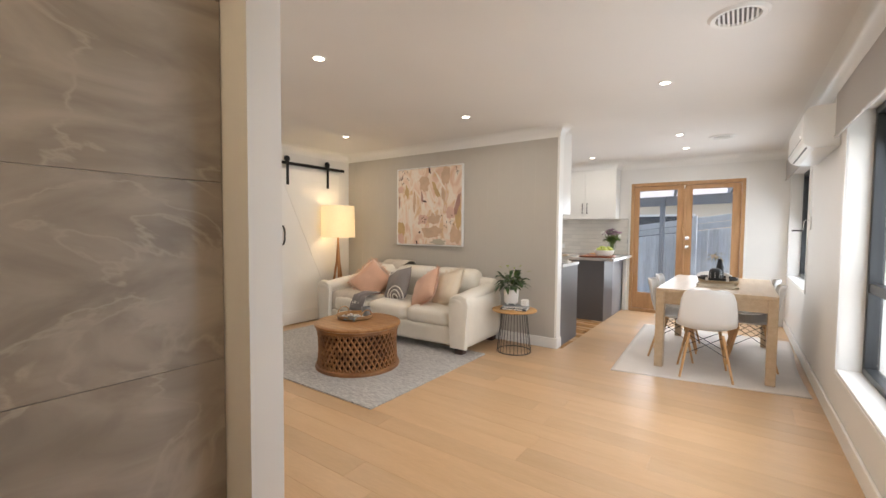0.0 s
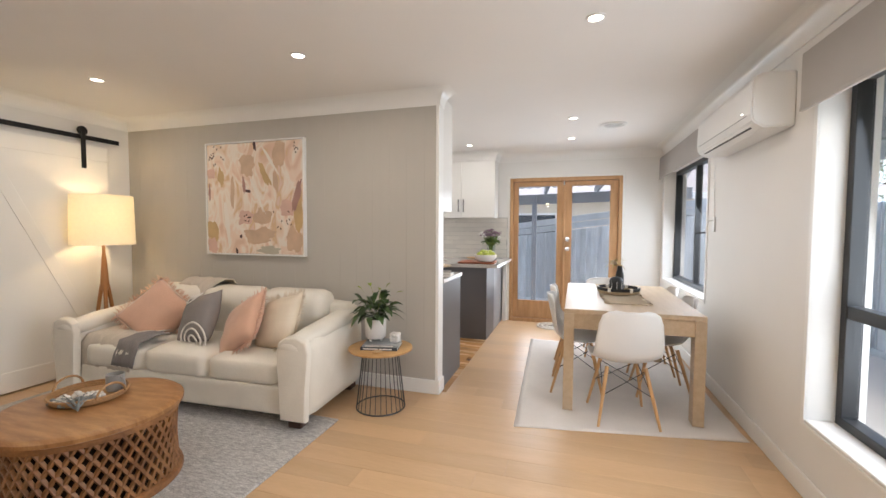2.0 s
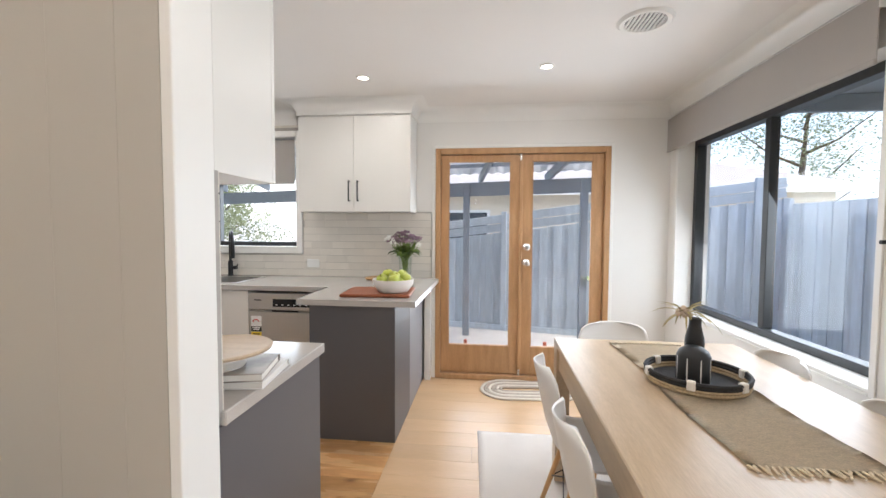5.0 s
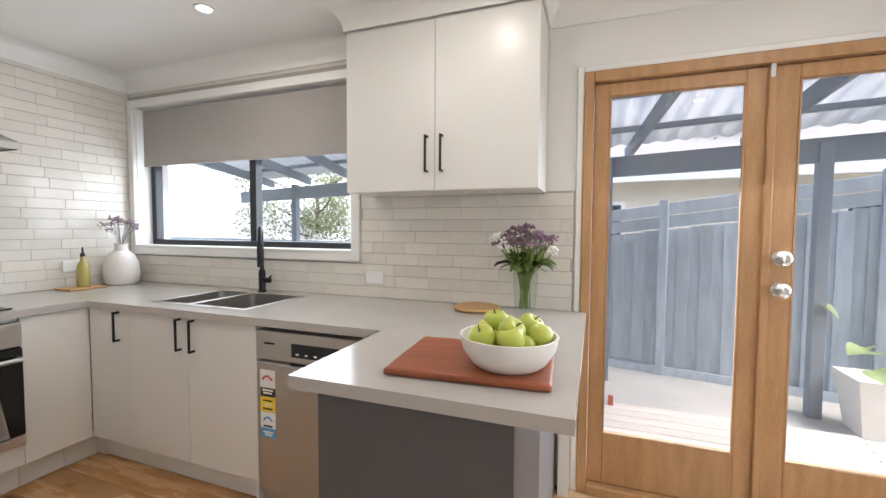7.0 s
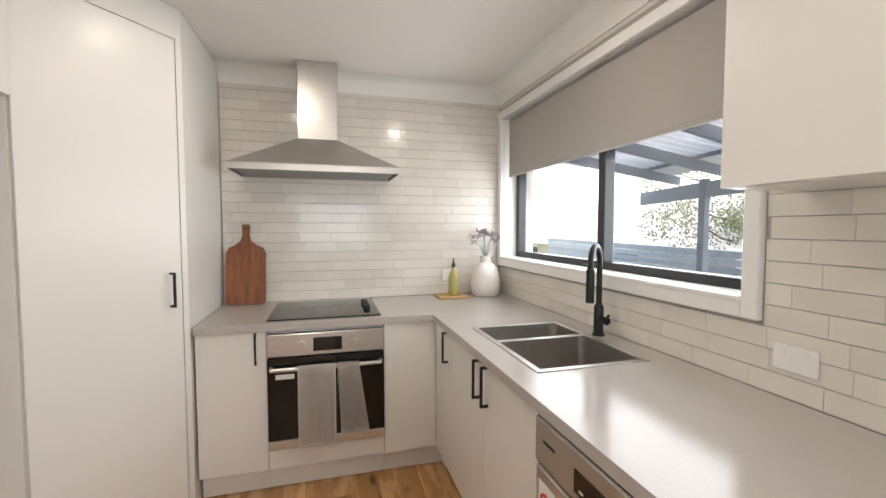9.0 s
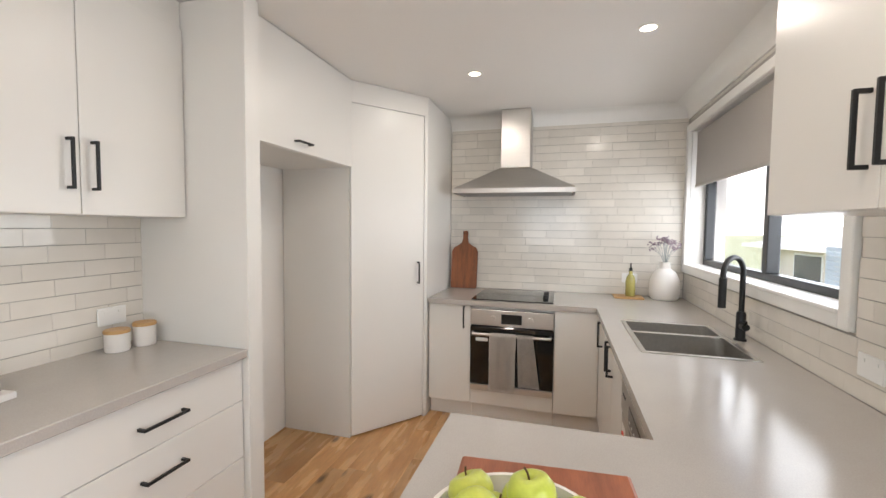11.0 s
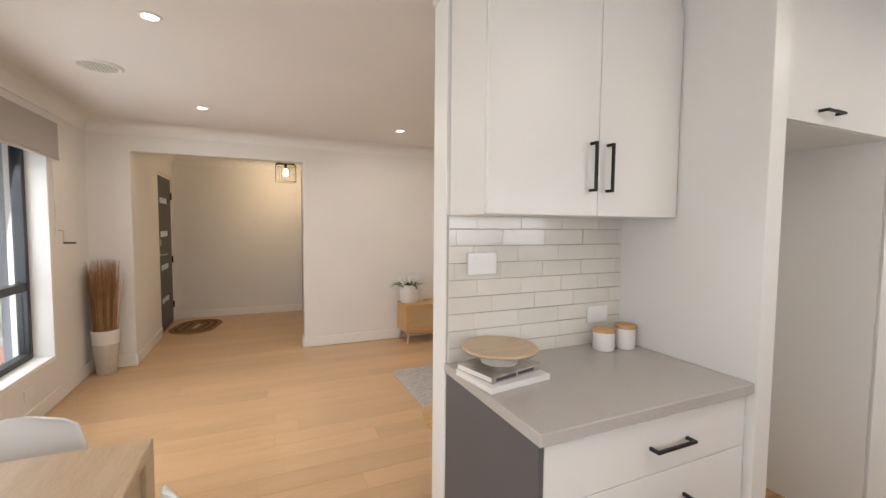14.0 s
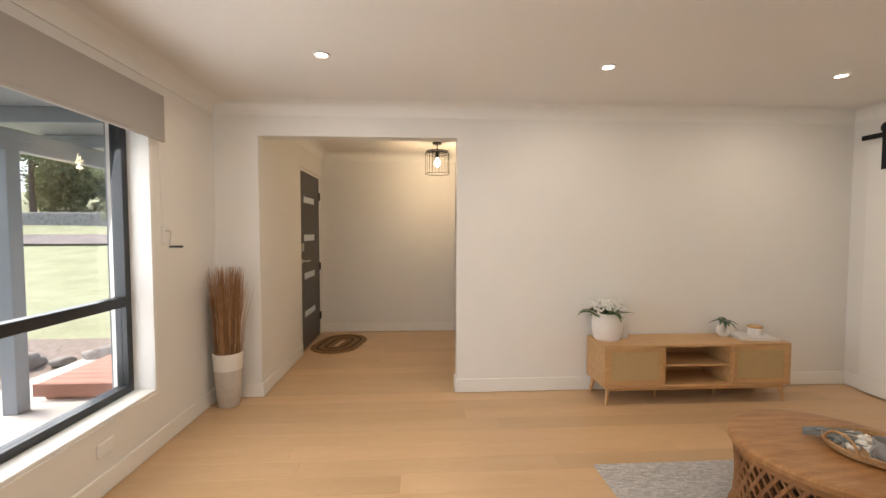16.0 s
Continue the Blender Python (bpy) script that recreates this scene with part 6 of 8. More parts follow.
part("outlet_slot", bx((-0.176, 0.09, 0.012), (-0.155, 0.93, 0.020)), BLACK, ac, "dark air outlet slot", at=pose(-0.0, 0, 0.004, 0, 0, 0))
part("panel_seam", bx((-0.2075, 0.06, 0.078), (-0.203, 0.96, 0.081)), mat("seam_grey", (0.35, 0.35, 0.35), 0.5), ac)
part("indicator", bx((-0.2065, 0.12, 0.10), (-0.2035, 0.135, 0.106)), LAMPDISC, ac, "tiny lit indicator")
one("power_outlet", bx((XR - 0.011, 2.62, 0.20), (XR - 0.001, 2.735, 0.275), 0.003), WHITEPLASTIC, "white outlet low on wall under window", "power outlet", "power outlets")

# ---- dining ----
TABLEWOOD = mat("whitewashed_oak", (0.56, 0.43, 0.29), 0.35, second=(0.48, 0.355, 0.225), scale=2.4, stretch=(10, 1.2, 10), fine=0.07, fine_scale=26, bump=0.06, bump_scale=50)
dt = thing("dining_table", (0.44, 5.625, 0.008), "whitewashed oak dining table with block legs", "dining table", turn=-0.8)
hx, hy = 0.452, 0.765
part("tabletop", bx((-hx, -hy, 0.71), (hx, hy, 0.744), 0.004), TABLEWOOD, dt)
for x in (-hx, hx - 0.07):
    for y in (-hy, hy - 0.10):
        part("leg", bx((x, y, 0.0), (x + 0.07, y + 0.10, 0.71), 0.003), TABLEWOOD, dt)
for y in (-hy + 0.012, hy - 0.034):
    part("apron", bx((-hx + 0.07, y, 0.60), (hx - 0.07, y + 0.022, 0.71), 0.002), TABLEWOOD, dt)
for x in (-hx + 0.012, hx - 0.034):
    part("apron", bx((x, -hy + 0.10, 0.60), (x + 0.022, hy - 0.10, 0.71), 0.002), TABLEWOOD, dt)

SHELL = mat("white_moulded_shell", (0.80, 0.79, 0.77), 0.33, vary=0.02, scale=5)
BEECH = mat("beech_dowel", (0.60, 0.36, 0.16), 0.42, second=(0.52, 0.29, 0.12), scale=4, stretch=(8, 8, 1), fine=0.08, fine_scale=40)


def shell_chair(at, turn, label):
    c = thing("dining_chair", at, label, "chair", "chairs round the dining table", turn)
    prof = [(0.225, 0.405, 0.17), (0.215, 0.43, 0.205), (0.15, 0.432, 0.228), (0.05, 0.422, 0.236), (-0.05, 0.420, 0.238), (-0.13, 0.436, 0.236), (-0.185, 0.485, 0.232),
            (-0.212, 0.56, 0.228), (-0.23, 0.64, 0.222), (-0.247, 0.72, 0.212), (-0.262, 0.785, 0.19), (-0.268, 0.815, 0.15), (-0.27, 0.826, 0.10)]
    bm = BM()
    rows = []
    n = 12
    for j, (y, z, w) in enumerate(prof):
        f = j / (len(prof) - 1)
        row = []
        for i in range(n + 1):
            u = 2 * i / n - 1
            lift = 0.055 * abs(u) ** 2.5 * (1 - abs(f - 0.45) * 1.5 if f < 0.9 else 0.1)
            fwd = 0.085 * abs(u) ** 2.2 * max(0, min(1, (f - 0.35) * 2.2)) * (1 - 0.35 * f)
            row.append(bm.verts.new((u * w, y + fwd, z + max(0, lift) * (1 if f < 0.6 else 0.25))))
        rows.append(row)
    for a, b in zip(rows, rows[1:]):
        for i in range(n):
            bm.faces.new((a[i], a[i + 1], b[i + 1], b[i]))
    bmesh.ops.subdivide_edges(bm, edges=bm.edges[:], cuts=1, use_grid_fill=True, smooth=0.8)
    bmesh.ops.solidify(bm, geom=bm.faces[:], thickness=0.007)
    part("seat_shell", bm, SHELL, c, smooth="all")
    feet = []
    for sx in (-1, 1):
        for sy, fy in ((1, 0.20), (-1, -0.215)):
            top, foot = (sx * 0.13, sy * 0.105, 0.40), (sx * 0.205, fy, 0.0)
            feet.append((top, foot))
            part("leg", tube(BM(), [foot, tuple(t * 0.45 + q * 0.55 for t, q in zip(top, foot)), top], 0.0095, 10, 0.0145), BEECH, c, "beech dowel leg", smooth=True)

    def mix(k, f):
        t, q = feet[k]
        return tuple(b + (a - b) * f for a, b in zip(t, q))

    for i, j in ((0, 1), (2, 3), (0, 2), (1, 3)):
        part("wire_brace", tube(BM(), [mix(i, 0.95), mix(j, 0.52)], 0.003, 5), BLACK, c, "thin black wire brace")
        part("wire_brace", tube(BM(), [mix(j, 0.95), mix(i, 0.52)], 0.003, 5), BLACK, c, "thin black wire brace")
    for ob in c.children:
        ob.data.transform(Matrix.Scale(0.95, 4))
    return c


ch = shell_chair((0.375, 4.89, 0.008), 8, "white moulded shell chair on beech dowel legs")
for x, y, t in ((0.085, 5.36, -90), (0.085, 5.86, -90), (0.72, 5.47, 90), (0.72, 6.05, 90), (0.37, 6.42, 180)):
    copy_thing(ch, pose(x, y, 0.008, 0, 0, t))

# pale cloth rug, slightly rumpled
PALECLOTH = mat("ivory_flatweave", (0.72, 0.67, 0.62), 0.95, vary=0.06, scale=6, fine=0.06, fine_scale=240, bump=0.4, bump_scale=260)
b = BM()
nx, ny = 34, 56
g = []
for j in range(ny + 1):
    row = []
    for i in range(nx + 1):
        u, v = i / nx, j / ny
        x, y = -0.33 - 0.09 * v * (1 - u) + u * (1.43 - 0.02 * math.sin(v * 5)), 4.51 + v * 2.30 + 0.23 * u * (1 - v)
        z = 0.004 + 0.0035 * (1 + math.sin(y * 23 + 2 * math.sin(x * 3))) * (0.3 + 0.7 * u) * (0.5 + 0.5 * noise.noise((x * 2, y * 2, 0)))
        row.append(b.verts.new((x, y, max(0.002, min(0.008, z)))))
    g.append(row)
for j in range(ny):
    for i in range(nx):
        b.faces.new((g[j][i], g[j][i + 1], g[j + 1][i + 1], g[j + 1][i]))
r = bmesh.ops.extrude_face_region(b, geom=b.faces[:])
for v in [q for q in r["geom"] if isinstance(q, bmesh.types.BMVert)]:
    v.co.z = 0.0005
one("dining_rug", b, PALECLOTH, "rumpled ivory flatweave rug under dining table", "rug", smooth="all")

# table runner, tray, vase
HESS = mat("hessian_runner", (0.72, 0.60, 0.43), 0.95, vary=0.15, scale=40, fine=0.15, fine_scale=160, bump=0.3, bump_scale=150, stretch=(1, 3, 1))
ZD = 0.008 + 0.744
rn = thing("table_runner", (0.44, 5.74, ZD), "natural hessian table runner with tassel ends", "table runner")
b = BM()
g = []
for j in range(41):
    row = []
    for i in range(9):
        x, y = -0.17 + 0.34 * i / 8, -0.56 + 1.12 * j / 40
        row.append(b.verts.new((x + 0.008 * math.sin(y * 8), y + 0.006 * math.sin(i), 0.005 + 0.0025 * math.sin(x * 40 + y * 30) * math.sin(y * 17))))
    g.append(row)
for a, c in zip(g, g[1:]):
    for i in range(8):
        b.faces.new((a[i], a[i + 1], c[i + 1], c[i]))
bmesh.ops.solidify(b, geom=b.faces[:], thickness=0.003)
part("cloth", b, HESS, rn, smooth="all")
rng = random.Random(2)
for s in (-1, 1):
    for k in range(24):
        x = -0.165 + 0.33 * k / 23
        part("tassel", tube(BM(), [(x, s * 0.555, 0.006), (x + rng.gauss(0, 0.006), s * (0.58 + 0.015 * rng.random()), 0.006)], 0.005, 5, 0.003), HESS, rn)
SEAGRASS = mat("seagrass_weave", (0.52, 0.40, 0.25), 0.9, vary=0.2, scale=60, fine=0.2, fine_scale=180, bump=0.7, bump_scale=200)
BLACKWEAVE = mat("black_weave", (0.03, 0.028, 0.028), 0.8, vary=0.2, scale=60, bump=0.7, bump_scale=200)
tr = thing("woven_tray", (0.43, 5.77, ZD + 0.007), "round black and natural woven tray", "tray")
part("base", lathe(BM(), [(0, 0.0), (0.165, 0.0), (0.165, 0.006), (0, 0.006)], 40), BLACKWEAVE, tr)
for k in range(4):
    part("coil", tube(BM(), arc((0, 0, 0.008 + 0.012 * k), 0.168 + 0.002 * k, 0, 351, 40), 0.0075, 6, closed=True), SEAGRASS if k < 2 else BLACKWEAVE, tr, smooth=True)
for k in range(6):
    a = 2 * math.pi * k / 6
    part("binding", bx((-0.012, -0.014, 0), (0.012, 0.014, 0.034), 0.004), WHITECORD, tr, "pale bound stripe", at=pose(0.171 * math.cos(a), 0.171 * math.sin(a), 0.02, 0, 0, math.degrees(a)))
BLACKCER = mat("matte_black_ceramic", (0.02, 0.02, 0.021), 0.5, vary=0.15, scale=20)
bv2 = thing("vase", (0.41, 5.75, ZD + 0.013), "black and white striped bottle vase in tray", "vase")
part("body", lathe(BM(), [(0, 0), (0.05, 0), (0.058, 0.01), (0.058, 0.10), (0.05, 0.12), (0.03, 0.135), (0, 0.135)], 32), BLACKCER, bv2, smooth=True)
part("stripe", lathe(BM(), [(0.0585, 0.012), (0.0588, 0.05), (0.0585, 0.10)], 8), WHITECER, bv2, "white painted band", smooth="all")
bv3 = thing("vase", (0.445, 5.82, ZD + 0.013), "tall slim black vase with dried protea", "vase")
part("body", lathe(BM(), [(0, 0), (0.034, 0), (0.037, 0.01), (0.034, 0.15), (0.022, 0.20), (0.022, 0.23), (0.018, 0.23), (0, 0.2)], 28), BLACKCER, bv3, smooth=True)
PALM = mat("dried_palm", (0.46, 0.38, 0.16), 0.7, vary=0.2, scale=20, per_object=0.2)
leafy(bv3, (-0.05, -0.02, 0.25), 26, leaf_set(PALM, [(0.11, 0.012, 0.25), (0.13, 0.012, 0.45)]), 77, 0.006, (10, 80), (0.7, 1.1))
part("stem", tube(BM(), [(0, 0, 0.2), (-0.025, -0.01, 0.235), (-0.05, -0.02, 0.25)], 0.004, 6), PALM, bv3)
b = BM()
for k in range(30):
    a, q = 2.4 * k, k / 30
    bmesh.ops.create_icosphere(b, subdivisions=1, radius=0.009, matrix=Matrix.Translation((-0.055 + 0.026 * math.sqrt(q) * math.cos(a), -0.025 + 0.026 * math.sqrt(q) * math.sin(a), 0.275 - 0.03 * q)))
part("protea_head", b, mat("dried_protea", (0.58, 0.46, 0.34), 0.9, vary=0.2, scale=50), bv3, smooth="all")

oval_mat("floor_mat", (0.0, 7.56, 0.0), 4, 0.40, 0.20, 6, (mat("ivory_braid", (0.72, 0.66, 0.57), 0.95, vary=0.1, scale=60, bump=0.7, bump_scale=160),
         mat("taupe_braid", (0.47, 0.40, 0.33), 0.95, vary=0.15, scale=60, bump=0.7, bump_scale=160)), "oval ivory braided mat before glazed doors")

# ---- small kitchen things ----
REDWOOD = mat("jarrah_board", (0.34, 0.10, 0.04), 0.4, second=(0.22, 0.06, 0.022), scale=3, stretch=(1.5, 14, 4), fine=0.1, fine_scale=30)
ACACIA = mat("acacia_board", (0.28, 0.09, 0.028), 0.42, second=(0.13, 0.04, 0.014), scale=3, stretch=(10, 10, 1.5), fine=0.12, fine_scale=30)
one("cutting_board", bx((-0.225, -0.178, 0.001), (0.225, 0.178, 0.022), 0.008, 2), REDWOOD, "red timber cutting board under fruit bowl", "cutting board", at=pose(-1.09, 6.84, CT, 0, 0, 4))
ZB = CT + 0.022
fb = thing("fruit_bowl", (-0.985, 6.80, ZB), "white ceramic bowl heaped with green apples", "bowl")
part("bowl", lathe(BM(), [(0, 0.0), (0.09, 0.0), (0.105, 0.012), (0.130, 0.05), (0.137, 0.086), (0.130, 0.086), (0.122, 0.05), (0.095, 0.02), (0, 0.012)], 48), WHITECER, fb, smooth=True)
APPLE = mat("green_apple_skin", (0.53, 0.57, 0.10), 0.28, second=(0.42, 0.49, 0.07), scale=9, fine=0.05, fine_scale=160, per_object=0.12, coat=0.2)
apple_mesh = finish(lathe(BM(), [(0, 0.052), (0.006, 0.058), (0.016, 0.064), (0.028, 0.060), (0.036, 0.047), (0.0375, 0.034), (0.034, 0.019), (0.024, 0.006), (0.012, 0.002), (0, 0.007)], 24), "apple", APPLE, "all")
apple_mesh.transform(Matrix.Scale(1.0, 4))
STEMM = mat("apple_stem", (0.09, 0.05, 0.02), 0.8)
stem_mesh = finish(tube(BM(), [(0, 0, 0.052), (0.002, 0, 0.066), (0.006, 0, 0.074)], 0.0018, 5), "stem", STEMM)
stem_mesh.transform(Matrix.Scale(1.0, 4))
rng = random.Random(6)
spots = [(0.0, 0.0, 0.028)] + [(0.06 * math.cos(a), 0.06 * math.sin(a), 0.036) for a in [0.3 + 1.2566 * k for k in range(5)]]
spots += [(0.080 * math.cos(a), 0.080 * math.sin(a), 0.058) for a in [0.9 + 1.047 * k for k in range(6)]]
spots += [(0.045 * math.cos(a), 0.045 * math.sin(a), 0.080) for a in [0.5 + 2.094 * k for k in range(3)]]
for x, y, z in spots:
    ap = new("apple", apple_mesh)
    ap.matrix_basis = pose(-0.985 + x, 6.80 + y, ZB + z, rng.uniform(-35, 35), rng.uniform(-35, 35), rng.uniform(0, 360))
    tagged(ap, "glossy green apple heaped in white bowl", "apple", "apples in the bowl")
    sm = new("stem", stem_mesh)
    sm.parent = ap

# flowers in a glass vase
gv = thing("flower_vase", (-1.065, 7.60, CT + 0.001), "clear glass vase of purple and white flowers", "flowers")
vs = part("vase", lathe(BM(), [(0, 0.0), (0.046, 0.0), (0.05, 0.006), (0.052, 0.08), (0.057, 0.20), (0.0555, 0.20), (0.0505, 0.08), (0.046, 0.022), (0, 0.018)], 36), glass("thin_vase_glass", (0.95, 0.97, 0.95)), gv,
          "clear glass vase", smooth=True)
vs.visible_shadow = False
GREENSTEM = mat("green_stem", (0.20, 0.27, 0.07), 0.6, vary=0.25, scale=20)
PURPLE = mat("dusky_purple_flower", (0.34, 0.22, 0.28), 0.9, vary=0.35, scale=30, per_object=0.35)
rng = random.Random(14)


def flower_head(parent, top, count, spread, flat, material):
    """A head of many small florets."""
    b = BM()
    for q in range(count):
        a, r = rng.uniform(0, 6.28), spread * math.sqrt(rng.random())
        bmesh.ops.create_icosphere(b, subdivisions=1, radius=rng.uniform(0.004, 0.0075), matrix=Matrix.Translation(
            (top[0] + r * math.cos(a), top[1] + r * math.sin(a), top[2] + flat * (1 - (r / spread) ** 2) + rng.gauss(0, 0.004))))
    part("flower_head", b, material, parent, smooth="all")


for k in range(26):
    a, r = 2.4 * k + rng.uniform(-0.3, 0.3), 0.13 * math.sqrt((k + 0.5) / 26)
    top = (r * math.cos(a), r * math.sin(a) * 0.9, 0.40 - 0.55 * r + rng.uniform(-0.03, 0.03))
    part("stem", tube(BM(), [(rng.gauss(0, 0.014), rng.gauss(0, 0.014), 0.03), (top[0] * 0.22, top[1] * 0.22, 0.19), top], 0.003, 5), GREENSTEM, gv)
    flower_head(gv, top, 26, 0.034, 0.018, PURPLE)
for x, y, z, r in ((-0.125, -0.06, 0.345, 0.042), (-0.085, -0.085, 0.315, 0.03), (0.13, -0.07, 0.30, 0.026)):
    part("stem", tube(BM(), [(rng.gauss(0, 0.012), rng.gauss(0, 0.012), 0.03), (x * 0.25, y * 0.25, 0.19), (x, y, z)], 0.003, 5), GREENSTEM, gv)
    flower_head(gv, (x, y, z), 46, r, r * 0.8, BLOSSOM)
FRESH = mat("fresh_leaf", (0.13, 0.20, 0.04), 0.5, vary=0.3, scale=20, per_object=0.35)
leaf_crown(gv, (0, 0, 0.19), 54, [finish(arching_leaf(*d), "leaf", FRESH, "all") for d in ((0.12, 0.07, 0.6, 0.055, 0.2), (0.09, 0.11, 0.3, 0.05, 0.2), (0.14, 0.10, 0.5, 0.05, 0.3), (0.07, 0.13, 0.1, 0.046, 0.3))], 15, 0.02, (-10, 14), (0.7, 1.1))
bd = thing("round_board", (-1.31, 7.645, CT + 0.001), "round pale timber board lying on the worktop", "board")
part("disc", lathe(BM(), [(0, 0), (0.11, 0), (0.118, 0.008), (0.112, 0.016), (0, 0.016)], 36), PLY, bd, smooth=True)

# corner: white vase, oil bottle on board
wv = thing("vase", (-3.895, 7.61, CT + 0.001), "large white vase with dried purple flowers", "vase")
part("body", lathe(BM(), [(0, 0), (0.085, 0), (0.10, 0.015), (0.108, 0.07), (0.103, 0.15), (0.075, 0.21), (0.042, 0.235), (0.036, 0.27), (0.044, 0.285), (0.036, 0.285), (0, 0.25)], 40), WHITECER, wv, smooth=True)
wv.scale = (0.99, 0.99, 1.0)
rng = random.Random(19)
LILAC = mat("dried_lilac_flower", (0.33, 0.25, 0.30), 0.95, vary=0.3, scale=40)
for k in range(16):
    a, r = rng.uniform(0, 6.28), rng.uniform(0.02, 0.12)
    top = (r * math.cos(a), r * math.sin(a), 0.47 - r * 0.5 + rng.uniform(-0.03, 0.02))
    part("stem", tube(BM(), [(0, 0, 0.25), (top[0] * 0.35, top[1] * 0.35, 0.34), top], 0.0018, 4), GREYLEAF, wv)
    b = BM()
    for q in range(14):
        bmesh.ops.create_icosphere(b, subdivisions=1, radius=rng.uniform(0.004, 0.007), matrix=Matrix.Translation((top[0] + rng.gauss(0, 0.015), top[1] + rng.gauss(0, 0.015), top[2] + rng.gauss(0, 0.010))))
    part("flower_head", b, LILAC, wv, smooth="all")
one("small_board", bx((-3.97, 7.25, CT + 0.001), (-3.80, 7.46, CT + 0.014), 0.005, 2), PLY, "small pale serving board in the corner", "board")
ob_ = thing("oil_bottle", (-3.885, 7.37, CT + 0.015), "clear bottle of yellow oil with black pourer", "bottle")
OIL = mat("olive_oil", (0.66, 0.60, 0.20), 0.08, vary=0.1, transmission=0.45)
part("glass", lathe(BM(), [(0, 0), (0.032, 0), (0.035, 0.006), (0.035, 0.12), (0.028, 0.15), (0.014, 0.17), (0.013, 0.195), (0, 0.195)], 28), OIL, ob_, smooth=True)
part("pourer", lathe(BM(), [(0, 0.195), (0.015, 0.195), (0.013, 0.215), (0.006, 0.22), (0.005, 0.255), (0, 0.255)], 16), BLACK, ob_, "black pump pourer", smooth=True)
# paddle board leaning on the tiles
pbrd = thing("paddle_board", (XK + 0.075, 6.07, CT + 0.002), "tall acacia paddle board leaning on tiles", "cutting board")
pbrd.matrix_basis = pose(XK + 0.085, 6.03, CT + 0.002, 0, -8, 0)
b = BM()
out = []
for y, z in ((-0.105, 0.0), (0.105, 0.0), (0.115, 0.015), (0.115, 0.32), (0.10, 0.355), (0.06, 0.375), (0.03, 0.40), (0.02, 0.44), (0.024, 0.49), (0.012, 0.505), (-0.012, 0.505), (-0.024, 0.49), (-0.02, 0.44), (-0.03, 0.40), (-0.06, 0.375), (-0.10, 0.355), (-0.115, 0.32), (-0.115, 0.015)):
    out.append((y, z))
lo = [b.verts.new((0.0, y, z)) for y, z in out]
hi = [b.verts.new((0.018, y, z)) for y, z in out]
b.faces.new(lo[::-1])
b.faces.new(hi)
for k in range(len(out)):
    b.faces.new((lo[k], lo[(k + 1) % len(out)], hi[(k + 1) % len(out)], hi[k]))
part("board", b, ACACIA, pbrd)
part("cord", tube(BM(), arc((0.02, 0.0, 0.50), 0.022, -200, 20, 14, "x"), 0.002, 5), BLACK, pbrd, "black hanging cord")

# partition worktop: books, cake stand, canisters
CT2 = 0.912
book((-1.09, 5.21, CT2 + 0.001), 188, 0.25, 0.20, 0.02, mat("white_magazine", (0.74, 0.72, 0.70), 0.35, vary=0.05), "large pale magazine on short worktop")
book((-1.085, 5.19, CT2 + 0.021), 194, 0.225, 0.175, 0.022, mat("printed_cover", (0.55, 0.50, 0.45), 0.35, second=(0.10, 0.08, 0.06), scale=9), "printed cover book with dark image", NAVY)
cs = thing("cake_stand", (-1.10, 5.175, CT2 + 0.043), "pale timber pedestal cake stand", "cake stand")
PALEWOOD = mat("pale_mango_wood", (0.60, 0.47, 0.33), 0.5, second=(0.52, 0.39, 0.26), scale=3, stretch=(2, 12, 2), fine=0.06, fine_scale=30)
part("foot", lathe(BM(), [(0, 0), (0.062, 0), (0.065, 0.006), (0.045, 0.016), (0.04, 0.035), (0, 0.035)], 32), WHITECER, cs, "white pedestal foot", smooth=True)
part("plate", lathe(BM(), [(0, 0.036), (0.10, 0.037), (0.13, 0.045), (0.135, 0.052), (0.13, 0.056), (0.10, 0.05), (0, 0.05)], 48), PALEWOOD, cs, smooth=True)
for x, y, r, h in ((-1.66, 5.10, 0.044, 0.075), (-1.765, 5.115, 0.042, 0.085)):
    cn = thing("canister", (x, y, CT2 + 0.001), "white ceramic canister with timber lid", "canister", "worktop canisters")
    part("jar", lathe(BM(), [(0, 0), (r - 0.003, 0), (r, 0.005), (r, h), (0, h)], 32), WHITECER, cn, smooth=True)
    part("lid", lathe(BM(), [(0, h + 0.001), (r + 0.002, h + 0.001), (r + 0.003, h + 0.010), (r, h + 0.015), (0, h + 0.015)], 32), PLY, cn, "timber lid", smooth=True)

# ---- outside ----
GRASS = mat("pale_lawn", (0.26, 0.28, 0.17), 0.95, second=(0.20, 0.215, 0.12), scale=1.2, fine=0.3, fine_scale=30, bump=0.6, bump_scale=40)
CONC = mat("pale_concrete", (0.50, 0.48, 0.45), 0.85, vary=0.12, scale=2.5, fine=0.08, fine_scale=70, bump=0.2, bump_scale=80)
DECK = mat("weathered_grey_deck", (0.52, 0.48, 0.44), 0.7, vary=0.12, scale=3, stretch=(1, 12, 1), fine=0.1, fine_scale=30, per_object=0.1)
REDDECK = mat("red_stained_deck", (0.36, 0.17, 0.12), 0.6, vary=0.15, scale=3, fine=0.1, fine_scale=30, per_object=0.1)
FENCE = mat("blue_grey_fence_stain", (0.50, 0.565, 0.625), 0.75, vary=0.18, scale=3, stretch=(6, 6, 1), fine=0.1, fine_scale=40, per_object=0.12)
POSTP = mat("slate_blue_paint", (0.25, 0.28, 0.315), 0.5, vary=0.08)
